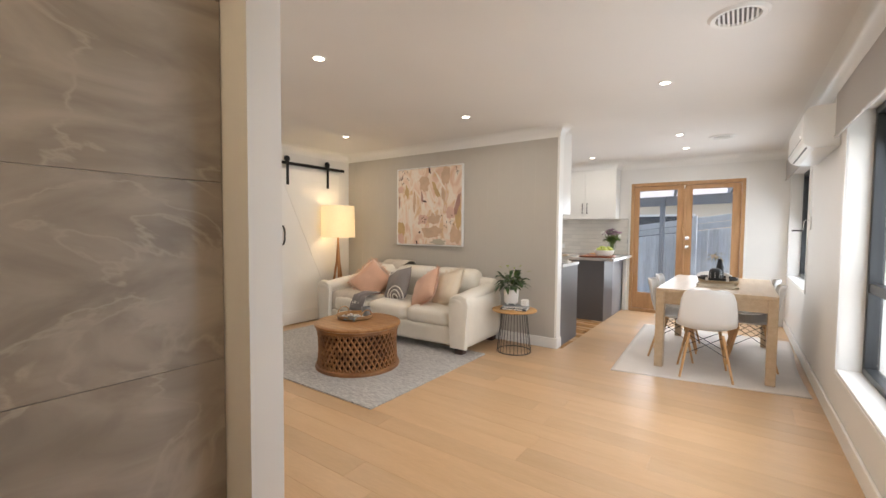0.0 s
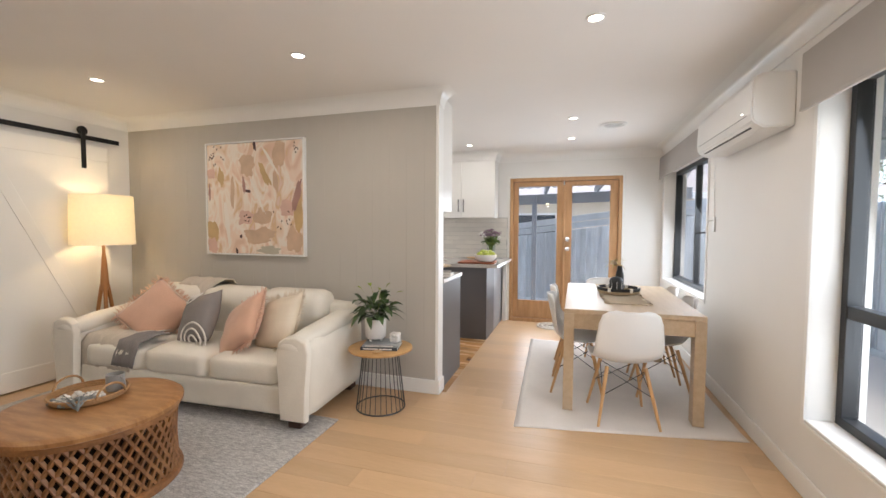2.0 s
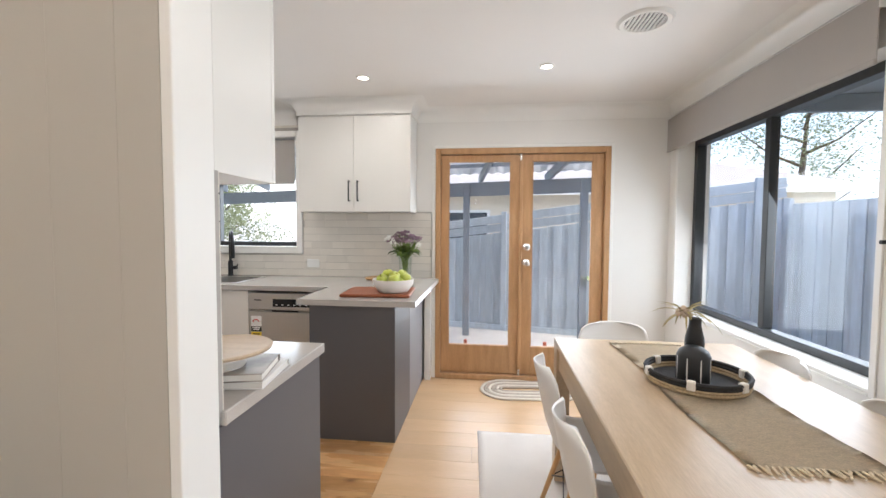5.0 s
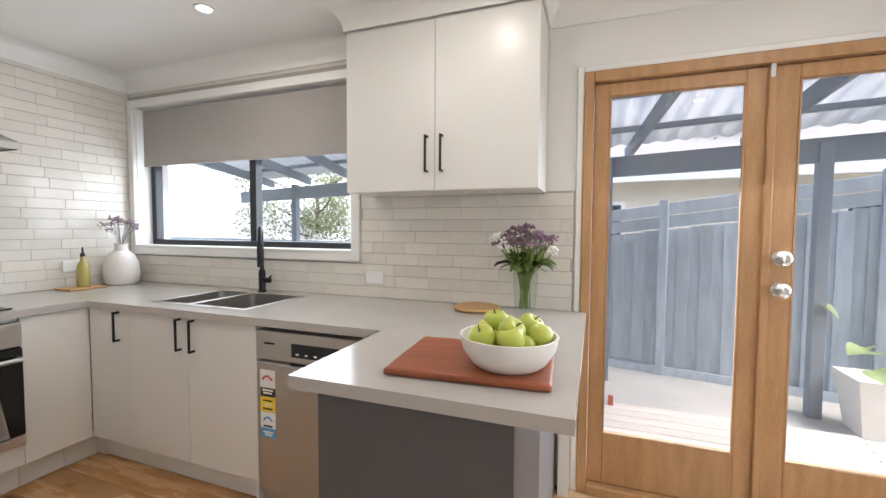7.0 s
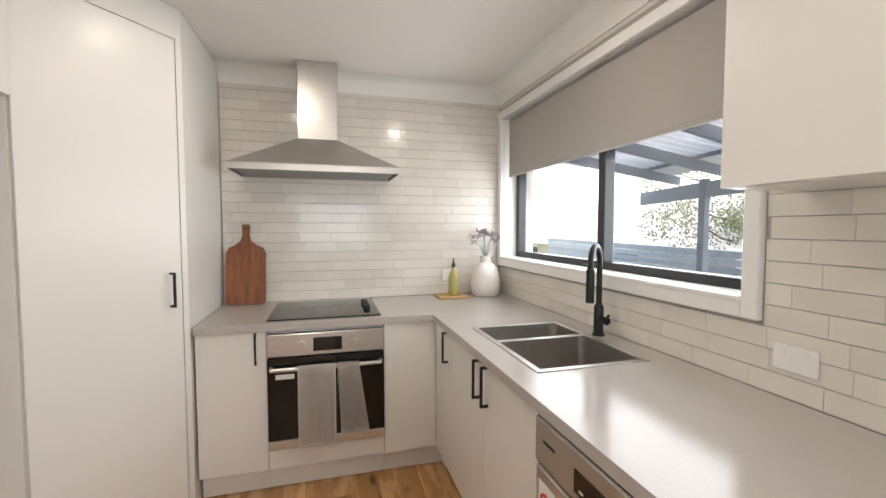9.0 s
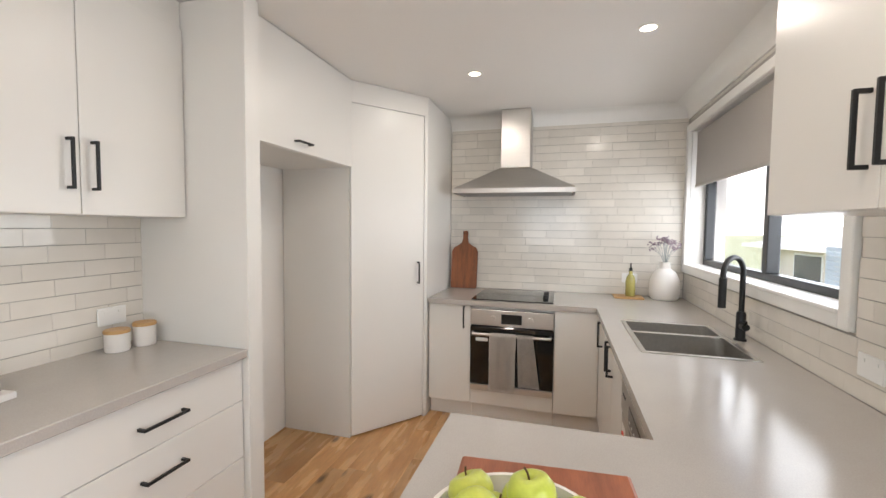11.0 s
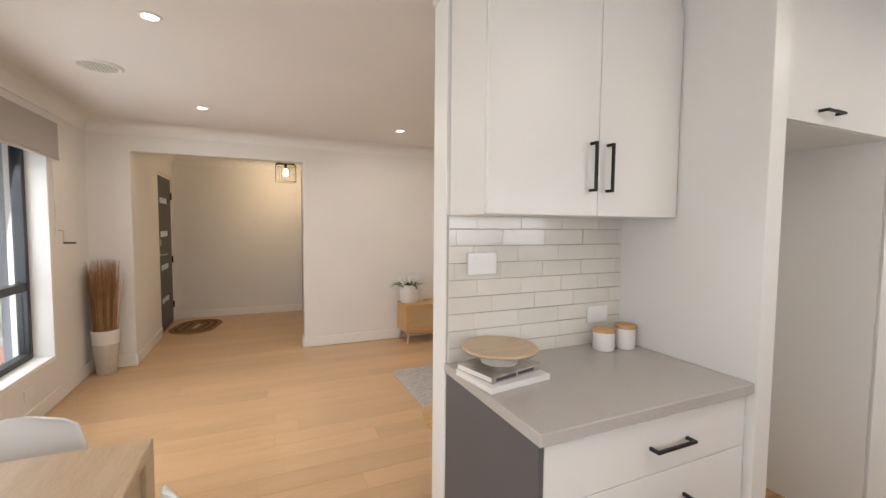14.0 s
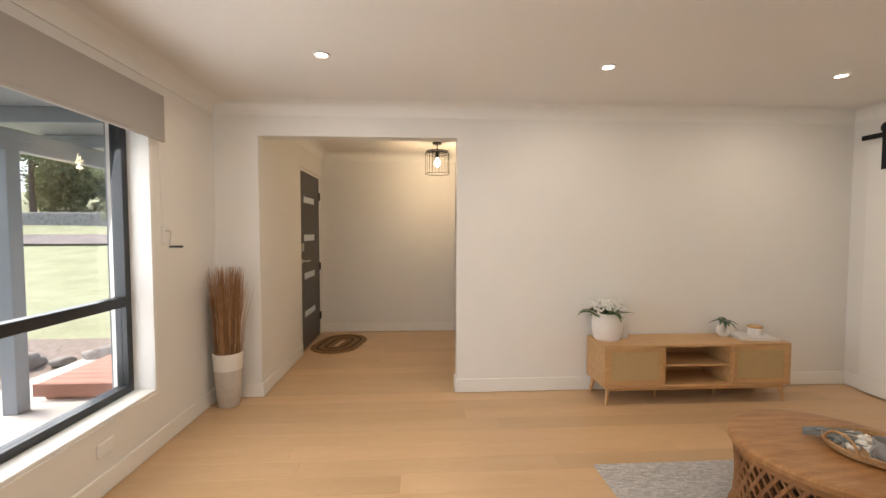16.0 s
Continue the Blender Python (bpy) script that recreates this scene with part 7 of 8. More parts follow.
CREAMWALL = mat("cream_render", (0.72, 0.65, 0.54), 0.9, vary=0.06, scale=3)
CORR = mat("opal_roof_sheet", (0.72, 0.73, 0.74), 0.4, vary=0.06, transmission=0.35)
BARK = mat("tree_bark", (0.12, 0.09, 0.065), 0.95, vary=0.3, scale=12, bump=0.8, bump_scale=30)
FOL = mat("grey_green_foliage", (0.20, 0.235, 0.13), 0.8, vary=0.4, scale=3, fine=0.3, fine_scale=9)
FOL2 = mat("light_foliage", (0.28, 0.31, 0.17), 0.8, vary=0.4, scale=3, fine=0.3, fine_scale=9)
for m in (FOL, FOL2):
    see_through(m, 0.6)



def hill(y):
    """Height of the ground: level round the house, rising to a hillside beyond the front garden."""
    return -0.24 + 0.155 * min(40.0, max(0.0, -7.0 - y))


b = BM()
rows = []
for k, y in enumerate((400, 120, 40, 10, 0, -5, -7, -10, -14, -18, -22, -28, -36, -47, -70, -150, -400)):
    rows.append([b.verts.new((x, y, hill(y) + (0.12 * noise.noise((x * 0.11, y * 0.13, 3)) if y < -9 else 0.0))) for x in (-400, -120, -50, -30, -15, -8, 0, 6, 12, 20, 32, 50, 80, 160, 400)])
for p, q in zip(rows, rows[1:]):
    for k in range(len(p) - 1):
        b.faces.new((p[k], p[k + 1], q[k + 1], q[k]))
structure("ground", b, GRASS, "pale mown lawn rising to a hillside", "ground", smooth="all")
structure("pavement_patio", bx((-7.0, 8.02, -0.26), (6.0, 13.0, -0.17)), CONC, "pale concrete patio behind the house", "pavement")
structure("pavement_front", bx((1.37, -1.1, -0.26), (3.5, 7.9, -0.16)), CONC, "pale concrete verandah slab", "pavement")
dk = thing("deck_step", (0, 0, 0), "low weathered timber deck outside glazed doors", "deck")
for k in range(10):
    part("board", bx((-1.25, 8.06 + k * 0.112, -0.10), (0.75 + 0.02 * k, 8.165 + k * 0.112, -0.078), 0.003), DECK, dk)
part("bearer", bx((-1.22, 8.08, -0.168), (0.75, 9.16, -0.101)), DECK, dk)
for x in (-0.62, 0.33):
    one("deck_post_cap", bx((x - 0.02, 9.10, -0.077), (x + 0.02, 9.14, -0.005), 0.004), mat("rust_red", (0.35, 0.09, 0.05), 0.7), "small red-brown timber stub on the deck", "timber stub", "deck stubs")
fs = thing("front_step", (0, 0, 0), "low red stained timber step on verandah", "deck")
for k in range(7):
    part("board", bx((1.6, 0.15 + k * 0.125, -0.03), (2.93, 0.268 + k * 0.125, -0.005), 0.003), REDDECK, fs)
part("fascia", bx((1.6, 1.028, -0.12), (2.95, 1.048, -0.005), 0.003), REDDECK, fs)
part("bearer", bx((1.65, 0.2, -0.158), (2.88, 1.0, -0.031)), REDDECK, fs)


def fence(name, x0, y0, x1, y1, h0, h1, label, crown=True):
    """A paling fence of lapped boards whose top follows the slope, with raised rails above."""
    L = math.hypot(x1 - x0, y1 - y0)
    o = thing(name, (x0, y0, -0.24), label, "fence", "", math.degrees(math.atan2(y1 - y0, x1 - x0)))
    n = int(L / 0.098)
    m0 = {}
    for k in range(n):
        h = round(h0 + (h1 - h0) * k / n, 2)
        if h not in m0:
            m0[h] = finish(bx((0, 0, 0.02), (0.112, 0.016, h), 0.002), "paling", FENCE)
        p = new("paling", m0[h])
        p.parent = o
        p.matrix_basis = pose(k * L / n, 0.018 if k % 2 else 0.0, 0)
    slope = math.degrees(math.atan2(h1 - h0, L))
    for z in (0.07, 0.20) if crown else ():
        part("top_rail", bx((0, 0.036, -0.06), (L, 0.055, 0.06), 0.003), FENCE, o, at=pose(0, 0, h0 + z, 0, -slope, 0))
    k = 0
    while k * 1.6 < L:
        h = h0 + (h1 - h0) * k * 1.6 / L
        part("post", bx((k * 1.6, -0.05, 0.0), (k * 1.6 + 0.08, -0.002, h + (0.30 if crown else 0.0)), 0.003), FENCE, o)
        k += 1
    part("plinth", bx((0, -0.03, 0.0), (L, -0.004, 0.15)), FENCE, o)
    return o


fence("paling_fence", -3.3, 10.94, 3.4, 9.7, 1.14, 2.00, "blue-grey stained paling fence behind the patio")
fence("paling_fence", 3.45, 9.72, 3.85, 3.2, 1.92, 1.90, "blue-grey stained side paling fence", False)
sf = thing("slat_fence", (-3.4, 10.97, -0.24), "low grey fence of horizontal slats beyond kitchen", "fence", "", 170)
for k in range(13):
    part("slat", bx((0, 0, 0.05 + k * 0.1), (8.0, 0.018, 0.138 + k * 0.1), 0.002), FENCE, sf)
for k in range(6):
    part("post", bx((k * 1.58, -0.09, 0.0), (k * 1.58 + 0.08, -0.001, 1.34), 0.003), FENCE, sf)
cf = thing("brush_fence", (4.6, 12.5, -0.24), "pale cream boundary fence beyond the yard", "fence")
part("panel", bx((-1.2, 0, 0), (6, 0.1, 1.35)), CREAMWALL, cf)

# pergola with opal corrugated roof
pg = thing("pergola", (0, 0, 0), "slate blue timber pergola with corrugated opal roof", "pergola")
for x, y in ((-0.66, 9.98), (0.88, 9.68), (-5.2, 11.0)):
    part("post", bx((x - 0.045, y - 0.045, -0.17), (x + 0.045, y + 0.045, 1.98), 0.004), POSTP, pg)


def beam(p, q, w, h, name="beam"):
    p, q = Vector(p), Vector(q)
    d = q - p
    m = Matrix.Translation(p) @ d.to_track_quat("X", "Z").to_matrix().to_4x4()
    part(name, bx((0, -w / 2, -h / 2), (d.length, w / 2, h / 2), 0.003), POSTP, pg, at=m)


beam((-6.6, 11.3, 1.83), (1.9, 9.45, 1.93), 0.05, 0.19)
for k in range(9):
    x = -6.0 + k * 0.92
    yy = 11.17 - (x + 6.0) * 0.2176
    beam((x + 0.35, 8.06, 2.42), (x, yy + 0.25, 2.05), 0.045, 0.12, "rafter")
for f in (0.18, 0.5, 0.82):
    beam((-6.3, 8.06 + f * 3.5, 2.49 - 0.36 * f), (1.7, 8.06 + f * 1.5, 2.49 - 0.36 * f), 0.04, 0.05, "batten")
b = BM()
prev = None
for k in range(261):
    x = -6.6 + k * 0.0325
    d = 0.012 * math.sin(k * math.pi / 2.5)
    ye = 11.56 - (x + 6.6) * 0.2176
    row = [b.verts.new((x, 8.75, 2.45 + d)), b.verts.new((x, (8.75 + ye) / 2, 2.30 + d)), b.verts.new((x, ye, 2.15 + d))]
    if prev:
        for i in range(2):
            b.faces.new((prev[i], prev[i + 1], row[i + 1], row[i]))
    prev = row
bmesh.ops.solidify(b, geom=b.faces[:], thickness=0.003)
part("roof_sheet", b, CORR, pg, "corrugated opal roof sheet", smooth="all")

# verandah at the front window
vr = thing("verandah", (0, 0, 0), "slate blue verandah posts and beams", "verandah")
for x, y in ((2.88, 1.27), (2.88, 5.6)):
    part("post", bx((x - 0.06, y - 0.06, -0.16), (x + 0.06, y + 0.06, 2.02), 0.004), POSTP, vr)
part("beam", bx((2.83, -1.0, 2.021), (2.93, 7.6, 2.19), 0.004), POSTP, vr)
part("beam", bx((1.40, -0.95, 2.03), (2.82, -0.85, 2.18), 0.004), POSTP, vr)
for k in range(9):
    part("rafter", bx((1.38, -0.6 + k * 1.0, 2.20), (3.3, -0.55 + k * 1.0, 2.32), 0.003), POSTP, vr)
part("lining", bx((1.38, -1.0, 2.325), (3.35, 7.7, 2.36)), POSTP, vr)
one("downpipe", bx((1.40, 2.02, -0.16), (1.50, 2.12, 2.1), 0.01, 2), POSTP, "slate blue square downpipe beside window", "downpipe")

# rocks at the garden edge
ROCK = mat("garden_rock", (0.30, 0.28, 0.26), 0.9, vary=0.3, scale=6, fine=0.15, fine_scale=30, bump=0.6, bump_scale=18)
rng = random.Random(23)
for k in range(16):
    b = BM()
    r = rng.uniform(0.12, 0.24)
    bmesh.ops.create_icosphere(b, subdivisions=3, radius=r)
    for v in b.verts:
        v.co *= 1 + 0.5 * noise.noise(v.co * 5 + Vector((k * 7.1, 0, 0))) + 0.15 * noise.noise(v.co * 17)
        v.co.z *= 0.55
    for j in range(5):  # broken faces
        n = Vector((rng.gauss(0, 1), rng.gauss(0, 1), rng.gauss(0.3, 0.8))).normalized()
        for v in b.verts:
            d = v.co.dot(n) - r * rng.uniform(0.55, 0.6)
            if d > 0:
                v.co -= n * d
    one("garden_rock", b, ROCK, "rough grey rock edging the garden bed", "rock", "garden rocks", smooth="all",
        at=pose(1.9 + k * 0.36 + rng.uniform(-0.06, 0.06), -0.75 + 0.11 * k + rng.uniform(-0.12, 0.12), -0.16, 0, 0, rng.uniform(0, 360)))
MULCH = mat("bark_mulch", (0.13, 0.10, 0.08), 0.95, second=(0.25, 0.21, 0.18), scale=14, fine=0.35, fine_scale=50, bump=0.9, bump_scale=50)
b = BM()
box(b, (1.5, -1.75, -0.25), (3.55, -1.05, -0.215))
box(b, (3.55, -1.4, -0.25), (5.2, 1.0, -0.212))
structure("ground_mulch", b, MULCH, "bark mulch garden bed beside the verandah", "ground")


def tree(name, at, height, crown, seed, leaf, leaves, label, trunk=0.12, low=0.35, size=0.09):
    rng = random.Random(seed)
    o = thing(name, at, label, "tree")
    b = BM()
    tube(b, [(0, 0, 0), (0.05, 0.02, height * 0.25), (0.0, 0.06, height * 0.5), (0.08, 0.0, height * 0.8)], trunk, 10, trunk * 0.3)
    limbs = []
    for k in range(9):
        a = 2.4 * k
        z = height * (low + (0.85 - low) * k / 9)
        r = crown * rng.uniform(0.5, 0.85)
        end = Vector((r * math.cos(a), r * math.sin(a), z + height * 0.15))
        tube(b, [(0.02, 0.02, z), (end.x * 0.5, end.y * 0.5, z + height * 0.05), tuple(end)], trunk * 0.35, 6, trunk * 0.08)
        limbs.append(end)
    part("trunk", b, BARK, o, smooth=True)
    verts, faces = [], []
    clumps = [(e + Vector([rng.gauss(0, crown * 0.22) for _ in range(3)]), crown * rng.uniform(0.18, 0.34)) for e in limbs for _ in range(5)]
    clumps += [(Vector((rng.gauss(0, crown * 0.25), rng.gauss(0, crown * 0.25), height * rng.uniform(low + 0.2, 1.0))), crown * rng.uniform(0.2, 0.35)) for _ in range(14)]
    for k in range(leaves):
        c, r = clumps[k % len(clumps)]
        d = Vector([rng.gauss(0, 1) for _ in range(3)]).normalized() * r * rng.random() ** 0.4
        p = c + d
        u = Vector([rng.gauss(0, 1) for _ in range(3)]).normalized()
        w = u.orthogonal().normalized() * size * 0.45
        u *= size * rng.uniform(0.7, 1.3)
        n = len(verts)
        verts += [p - u * 0.5, p + w * 0.5, p + u * 0.5, p - w * 0.5]
        faces.append((n, n + 1, n + 2, n + 3))
    me = bpy.data.meshes.new("crown")
    me.from_pydata([tuple(v) for v in verts], [], faces)
    me.materials.append(leaf)
    cr = new("crown", me)
    cr.parent = o
    return o


tree("garden_tree", (-8.6, 16.0, -0.24), 3.5, 2.1, 1, FOL2, 9000, "leafy green tree beyond the back fence", low=0.2)
tree("garden_tree", (2.2, 16.0, -0.24), 4.2, 1.7, 2, FOL2, 6000, "tall pale tree behind the patio fence")
tree("garden_tree", (7.5, 15.5, -0.24), 5.6, 2.4, 3, FOL, 8000, "large tree beyond the dining window")
tree("garden_tree", (3.9, -2.7, -0.24), 2.5, 0.8, 4, FOL, 9000, "dense upright conifer shrub near verandah", low=0.02, size=0.06)
tree("garden_tree", (14, -23, hill(-23)), 6.5, 3.0, 5, FOL2, 3600, "spreading tree across the lawn", trunk=0.2, size=0.3)
tree("garden_tree", (5, -27, hill(-27)), 7.5, 3.4, 6, FOL2, 3600, "tall tree across the lawn", trunk=0.22, size=0.3)
tree("garden_tree", (24, -23, hill(-23)), 7.0, 3.2, 7, FOL, 5000, "distant leafy tree across the lawn", trunk=0.2, size=0.32)
tree("garden_tree", (32, -12, hill(-12)), 8.0, 3.6, 8, FOL, 5000, "distant dark tree across the lawn", trunk=0.2, size=0.32)

# bright hazy sky at the horizon, far off all round
HAZE = mat("bright_haze", (0.8, 0.8, 0.8), 1.0, emission=(0.90, 0.96, 1.0), power=0.27)
structure("backdrop", lathe(BM(), [(170, -2), (170, 24), (172, 24), (172, -2)], 64), HAZE, "bright hazy sky low over the horizon", "backdrop", smooth=True)

# stone retaining wall, road and houses far off
b = BM()
edge = [[b.verts.new((x, y, hill(y) + 0.10)) for x in (-40, -10, 10, 30, 70)] for y in (-13.2, -15.6)]
for k in range(4):
    b.faces.new((edge[0][k], edge[0][k + 1], edge[1][k + 1], edge[1][k]))
bmesh.ops.solidify(b, geom=b.faces[:], thickness=0.2)
structure("road", b, mat("pale_road", (0.36, 0.33, 0.315), 0.9, vary=0.1, scale=3), "pale street across the hillside lawn", "road")
one("stone_retaining_wall", bx((-30, -20.2, hill(-19) - 0.3), (60, -19.0, hill(-19) + 0.75), 0.05), mat("grey_stone_wall", (0.30, 0.29, 0.28), 0.95, vary=0.45, scale=5, bump=1.0, bump_scale=9),
    "long low grey stone wall across the street", "wall")


def house(at, turn, w, d, h, label, roofmat):
    o = thing("house", at, label, "house", "", turn)
    part("wall", bx((0, 0, 0), (w, d, h)), CREAMWALL, o)
    b = BM()
    e = 0.45
    v = [b.verts.new(p) for p in ((-e, -e, h), (w + e, -e, h), (w + e, d + e, h), (-e, d + e, h), (d / 2, d / 2, h + 1.5), (w - d / 2, d / 2, h + 1.5))]
    for f in ((0, 1, 5, 4), (1, 2, 5), (2, 3, 4, 5), (3, 0, 4), (3, 2, 1, 0)):
        b.faces.new([v[k] for k in f])
    part("roof", b, roofmat, o)
    part("gutter", bx((-e - 0.02, -e - 0.06, h - 0.08), (w + e, -e + 0.02, h + 0.06)), TRIM, o)
    for x in (0.18, 0.62):
        win = part("window", bx((w * x, -0.03, 0.9), (w * x + 1.5, 0.0, 2.0)), TRIM, o)
        part("pane", bx((w * x + 0.06, -0.036, 0.96), (w * x + 1.44, -0.031, 1.94)), mat("dark_window", (0.05, 0.06, 0.07), 0.1), win)
    return o


ROOF = mat("grey_roof_tile", (0.30, 0.28, 0.27), 0.8, vary=0.15, scale=4)
house((-3.5, 13.4, -0.24), -6, 9.5, 7.0, 2.35, "cream neighbouring house with low roof", ROOF)
house((-20, 14.6, -1.35), 4, 12, 8, 2.2, "pale neighbouring house seen past kitchen", mat("pale_roof", (0.46, 0.46, 0.45), 0.6, vary=0.05))
for k, (x, y, h, c) in enumerate(((1, -30, 7.5, 3.4), (9, -33, 8.5, 3.8), (17, -31, 7.5, 3.6), (19, -26, 6.0, 3.0), (27, -28, 8.0, 3.8), (37, -24, 8.5, 4.0), (40, -14, 8.0, 3.8), (11, -24, 3.0, 2.2), (24, -23, 3.2, 2.4))):
    tree("garden_tree", (x, y - 3, hill(y - 3)), h, c, 30 + k, FOL2 if k % 2 else FOL, 7000, "leafy tree in the far row across street", trunk=0.2, low=0.12, size=0.34)

# planter with broad-leaved plant
pp = thing("planter", (1.17, 9.50, -0.17), "white square tapered planter with broad-leaved plant", "plant")
b = BM()
rings = [[b.verts.new((sx * r, sy * r, z)) for sx, sy in ((-1, -1), (1, -1), (1, 1), (-1, 1))] for r, z in ((0.12, 0), (0.18, 0.42), (0.165, 0.42), (0.15, 0.36))]
for r0, r1 in zip(rings, rings[1:]):
    for k in range(4):
        b.faces.new((r0[k], r0[(k + 1) % 4], r1[(k + 1) % 4], r1[k]))
b.faces.new(rings[-1])
part("pot", b, WHITECER, pp)
BROAD = mat("broad_pale_leaf", (0.34, 0.42, 0.20), 0.45, vary=0.2, scale=10)
see_through(BROAD, 0.4)
leaf_crown(pp, (0, 0, 0.36), 7, [finish(arching_leaf(*d), "leaf", BROAD, "all") for d in ((0.34, 0.40, 0.25, 0.19, 0.58), (0.26, 0.52, 0.05, 0.18, 0.6), (0.42, 0.26, 0.5, 0.17, 0.58), (0.20, 0.36, 0.3, 0.16, 0.55))],
           51, 0.025, (-8, 8), (0.85, 1.1))

# ---- floor planks, boards and tiles ----
rng = random.Random(40)
boards = {}


def piece(name, lo, hi, material, parent, bevel=0.0015, tilt=0.0):
    """One plank or tile; alike sizes share a mesh."""
    s = tuple(round(b - a, 4) for a, b in zip(lo, hi))
    key = (name, s, material.name)
    if key not in boards:
        boards[key] = finish(bx((0, 0, 0), s, bevel), name, material)
    ob = new(name, boards[key])
    ob.parent = parent
    t = [rng.uniform(-tilt, tilt) for _ in range(3)]
    ob.matrix_basis = pose(*lo, *t)
    return ob


def planks(name, x0, x1, y0, y1, width, material, label, hole=None):
    fl = tagged(new(name), label, "floor", "", "structure")
    n = max(1, round((y1 - y0) / width))
    w = (y1 - y0) / n
    for j in range(n):
        x = x0 - rng.uniform(0.0, 1.6)
        while x < x1 - 0.02:
            L = rng.choice((1.2, 1.5, 1.8, 2.1, 2.4))
            a, b = max(x, x0), min(x + L, x1)
            if b - a > 0.05:
                piece("plank", (a + 0.0003, y0 + j * w + 0.0003, -0.018), (b - 0.0003, y0 + (j + 1) * w - 0.0003, -0.0002 * rng.random()), material, fl, 0.0008)
            x += L
    return fl


planks("floor_living", XL, XR, YF, 4.93, 0.165, PLANK, "pale oiled oak plank floor")
planks("floor_dining", -0.93, XR, 4.93, YB, 0.165, PLANK, "pale oiled oak plank floor by the doors")
planks("floor_kitchen", XK, -0.93, 5.55, YB, 0.11, KNOTTY, "warm knotty timber plank floor in the kitchen")
planks("floor_recess", XK, -0.93, 4.93, 5.55, 0.14, KNOTTY, "warm knotty planks under the cabinets")
planks("floor_entry", -0.982, 0.80, -0.72, YF, 0.165, PLANK, "pale oiled oak plank floor of the entry")
planks("floor_hall", -8.75, XL, 1.2, 4.42, 0.165, PLANK, "pale oiled oak plank floor of the hall")
planks("floor_bedroom", -8.75, -7.6, 4.42, 5.5, 0.165, PLANK, "pale oak plank floor of the bedroom")
piece("plank", (0.80, -0.66, -0.018), (0.94, 0.27, 0.0), OAKFRAME, tagged(new("trim_door_sill"), "timber front door sill", "trim", "", "structure"))
piece("plank", (-0.825, YB, -0.018), (0.665, YB + 0.2, 0.0), OAKFRAME, tagged(new("trim_patio_sill"), "timber sill below the glazed doors", "trim", "", "structure"))

# grooved panelling on the living side of the partition
pnl = tagged(new("wall_panelling"), "greige painted vertical board panelling", "wall", "", "structure")
x = XL + 0.002
while x < -1.003:
    e = min(x + 0.1505, -1.003)
    piece("board", (x + 0.0001, 4.868, 0.0), (e - 0.0001, 4.886, CH - 0.003), GREIGE, pnl, 0.0007)
    x = e
structure("trim_partition_edge", bx((-1.002, 4.8665, 0.0), (-0.9765, 4.987, CH - 0.002), 0.002), TRIM, "white painted end of the partition", "trim")


def tiles(name, axis, at, u0, u1, z0, z1, holes, label, tw=0.202, th=0.0645, joint=0.0026, butt=0.0005):
    """Hand-set tiles on a wall, each row shifted; open bed joints and tight upright ones; axis is the one that the wall faces along."""
    o = tagged(new(name), label, "wall", "", "structure")
    z = z0
    while z < z1 - 0.01:
        zt = min(z + th, z1)
        u = u0 - rng.uniform(0.02, tw - 0.02)
        while u < u1 - 0.01:
            a, b = max(u, u0), min(u + tw, u1)
            spans = [(a, b)]
            for h0, h1, hz0, hz1 in holes:
                if z + 0.004 < hz1 and zt - 0.004 > hz0:
                    cut = []
                    for p, q in spans:
                        if p < h0:
                            cut.append((p, min(q, h0)))
                        if q > h1:
                            cut.append((max(p, h1), q))
                    spans = cut
            for p, q in spans:
                if q - p > 0.012:
                    lo = (p + butt / 2, at, z + joint / 2) if axis == "y" else (at, p + butt / 2, z + joint / 2)
                    hi = (q - butt / 2, at + 0.009, zt - joint / 2) if axis == "y" else (at + 0.009, q - butt / 2, zt - joint / 2)
                    piece("tile", lo, hi, TILE, o, 0.001, 0.14)
            u += tw
        z += th
    return o


TT = CH - 0.10
tiles("wall_tiles_back", "y", YB - 0.0105, XK + 0.012, -0.865, CT, TT, [(-4.018, -2.05, 1.103, 2.228), (-1.95, -0.8, 1.49, 3.0)], "white handmade-look wall tiles round kitchen window")
tiles("wall_tiles_cooktop", "x", XK + 0.0005, 5.89, YB - 0.012, CT, TT, [], "white handmade-look wall tiles behind cooktop")
tiles("wall_tiles_niche", "y", 5.0, -1.845, -0.98, CT, 1.467, [], "white wall tiles above the short worktop")
structure("trim_grout_back", bx((XK, YB - 0.0075, CT - 0.02), (-0.86, YB - 0.001, 1.10)), GROUT, "grey grout bed behind tiles", "trim")
structure("trim_grout_side", bx((-2.05, YB - 0.0075, 1.10), (-0.86, YB - 0.001, 1.49)), GROUT, "grey grout bed beside window", "trim")
structure("trim_grout_upper", bx((XK, YB - 0.0075, 2.23), (-1.96, YB - 0.001, TT)), GROUT, "grey grout bed above window", "trim")
structure("trim_grout_cooktop", bx((XK - 0.011, 5.89, CT - 0.02), (XK + 0.005, YB - 0.008, TT)), GROUT, "grey grout bed behind cooktop tiles", "trim")
structure("trim_grout_niche", bx((-1.845, 4.988, CT - 0.02), (-0.98, 5.004, 1.467)), GROUT, "grey grout bed behind niche tiles", "trim")

# large stone-look tiles in the entry
MARB = bpy.data.materials.new("grey_veined_stone")
MARB.use_nodes = True
nt = MARB.node_tree
bs = nt.nodes["Principled BSDF"]
bs.inputs["Roughness"].default_value = 0.35
tc = nt.nodes.new("ShaderNodeTexCoord")
oi = nt.nodes.new("ShaderNodeObjectInfo")
mm = nt.nodes.new("ShaderNodeMath")
mm.operation = "MULTIPLY"
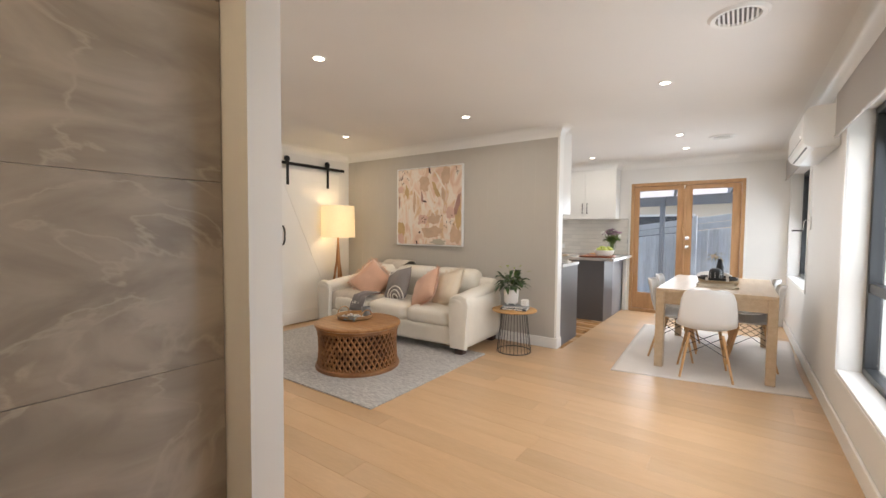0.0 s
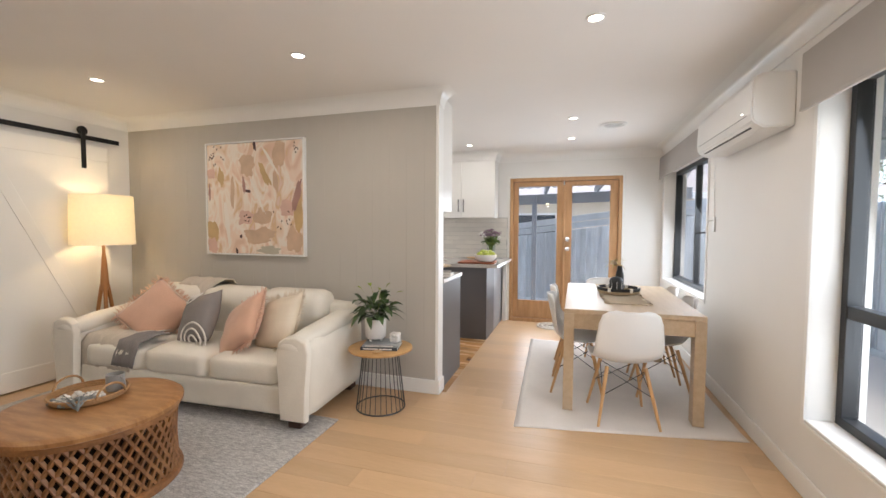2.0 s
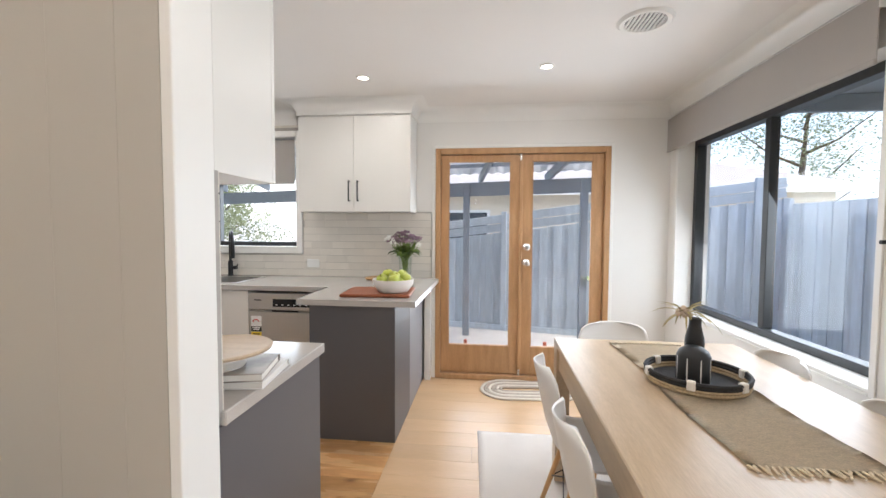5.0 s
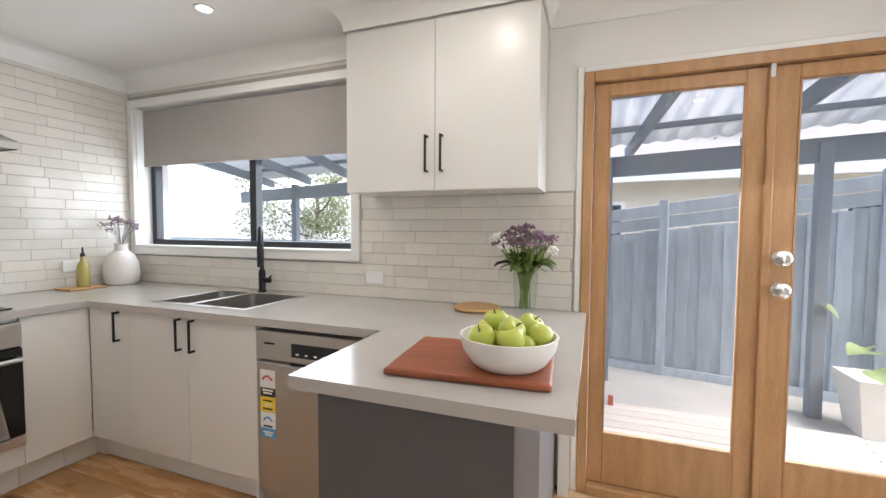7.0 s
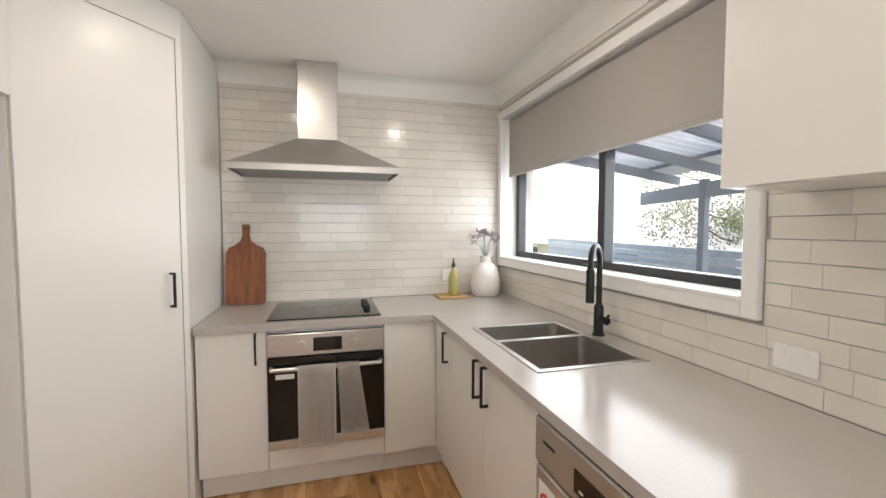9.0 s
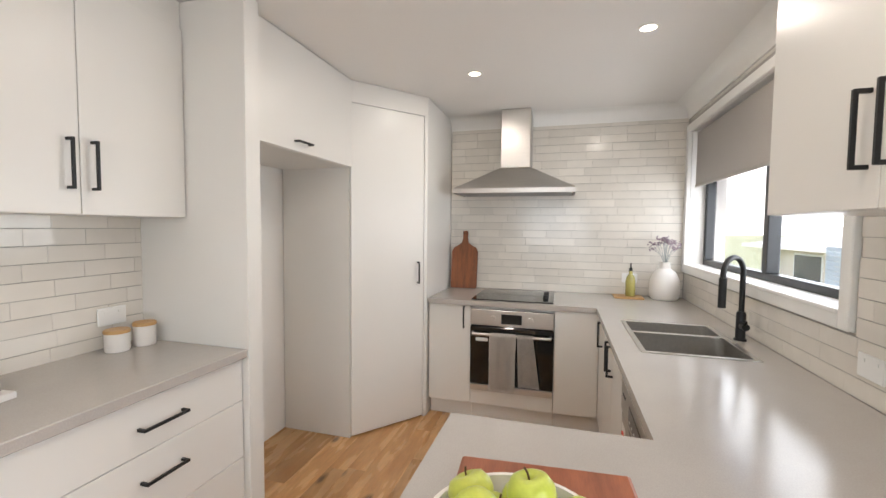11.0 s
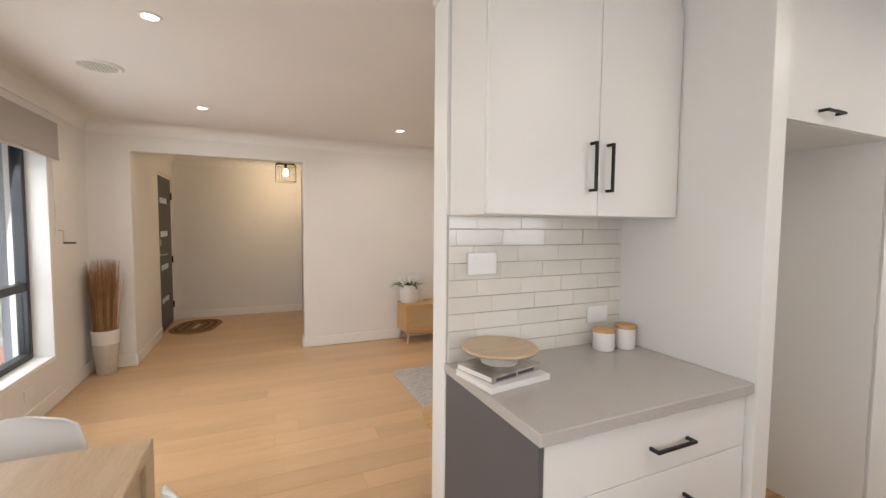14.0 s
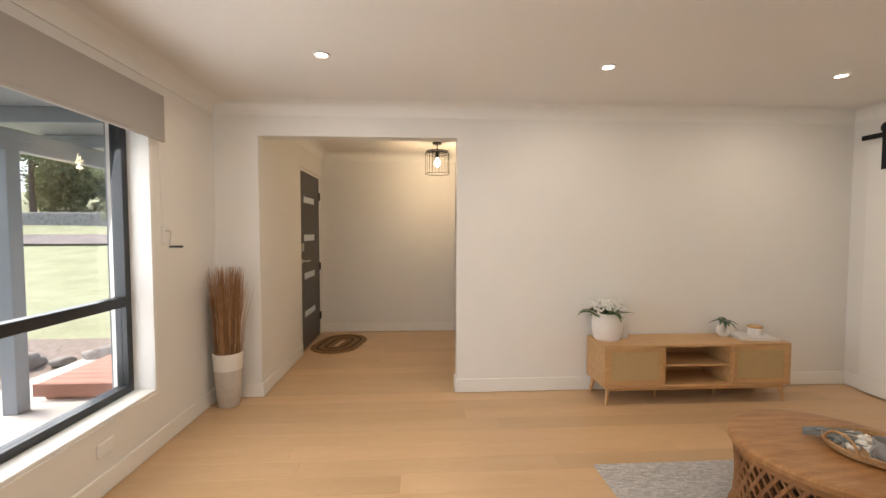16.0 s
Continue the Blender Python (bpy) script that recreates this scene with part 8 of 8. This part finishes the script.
mm.inputs[1].default_value = 23.0
nt.links.new(oi.outputs["Random"], mm.inputs[0])
ad = nt.nodes.new("ShaderNodeVectorMath")
nt.links.new(tc.outputs["Object"], ad.inputs[0])
nt.links.new(mm.outputs[0], ad.inputs[1])
big = nt.nodes.new("ShaderNodeTexNoise")
big.inputs["Scale"].default_value, big.inputs["Detail"].default_value, big.inputs["Distortion"].default_value = 3.2, 7, 1.6
slant = nt.nodes.new("ShaderNodeMapping")
slant.inputs["Rotation"].default_value = (-0.55, 0, 0)
slant.inputs["Scale"].default_value = (1, 0.6, 1.3)
nt.links.new(ad.outputs[0], slant.inputs[0])
nt.links.new(slant.outputs[0], big.inputs["Vector"])
r1 = nt.nodes.new("ShaderNodeValToRGB")
for e, (p, c) in zip(r1.color_ramp.elements, ((0.34, (0.30, 0.268, 0.232)), (0.68, (0.46, 0.418, 0.37)))):
    e.position, e.color = p, (*c, 1)
nt.links.new(big.outputs["Fac"], r1.inputs[0])
vein = nt.nodes.new("ShaderNodeTexNoise")
vein.inputs["Scale"].default_value, vein.inputs["Detail"].default_value, vein.inputs["Distortion"].default_value = 1.8, 8, 1.2
nt.links.new(slant.outputs[0], vein.inputs["Vector"])
r2 = nt.nodes.new("ShaderNodeValToRGB")
r2.color_ramp.elements[0].position, r2.color_ramp.elements[0].color = 0.484, (0, 0, 0, 1)
r2.color_ramp.elements[1].position, r2.color_ramp.elements[1].color = 0.5, (1, 1, 1, 1)
e = r2.color_ramp.elements.new(0.516)
e.color = (0, 0, 0, 1)
nt.links.new(vein.outputs["Fac"], r2.inputs[0])
mx = nt.nodes.new("ShaderNodeMix")
mx.data_type = "RGBA"
nt.links.new(r2.outputs[0], mx.inputs["Factor"])
nt.links.new(r1.outputs[0], mx.inputs["A"])
mx.inputs["B"].default_value = (0.45, 0.41, 0.362, 1)
nt.links.new(mx.outputs["Result"], bs.inputs["Base Color"])
mw = tagged(new("wall_stone_tiles"), "large grey veined stone-look tiles in the entry", "wall", "", "structure")
for k, (z0, z1) in enumerate(((0.0, 0.14), (0.14, 0.79), (0.79, 1.44), (1.44, 2.09), (2.09, CH))):
    for y0, y1 in ((0.118, 1.318), (-0.718, 0.118)):
        piece("stone_tile", (-0.981, y0 + 0.001, z0 + 0.001), (-0.97, y1 - 0.001, z1 - 0.001), MARB, mw, 0.001)
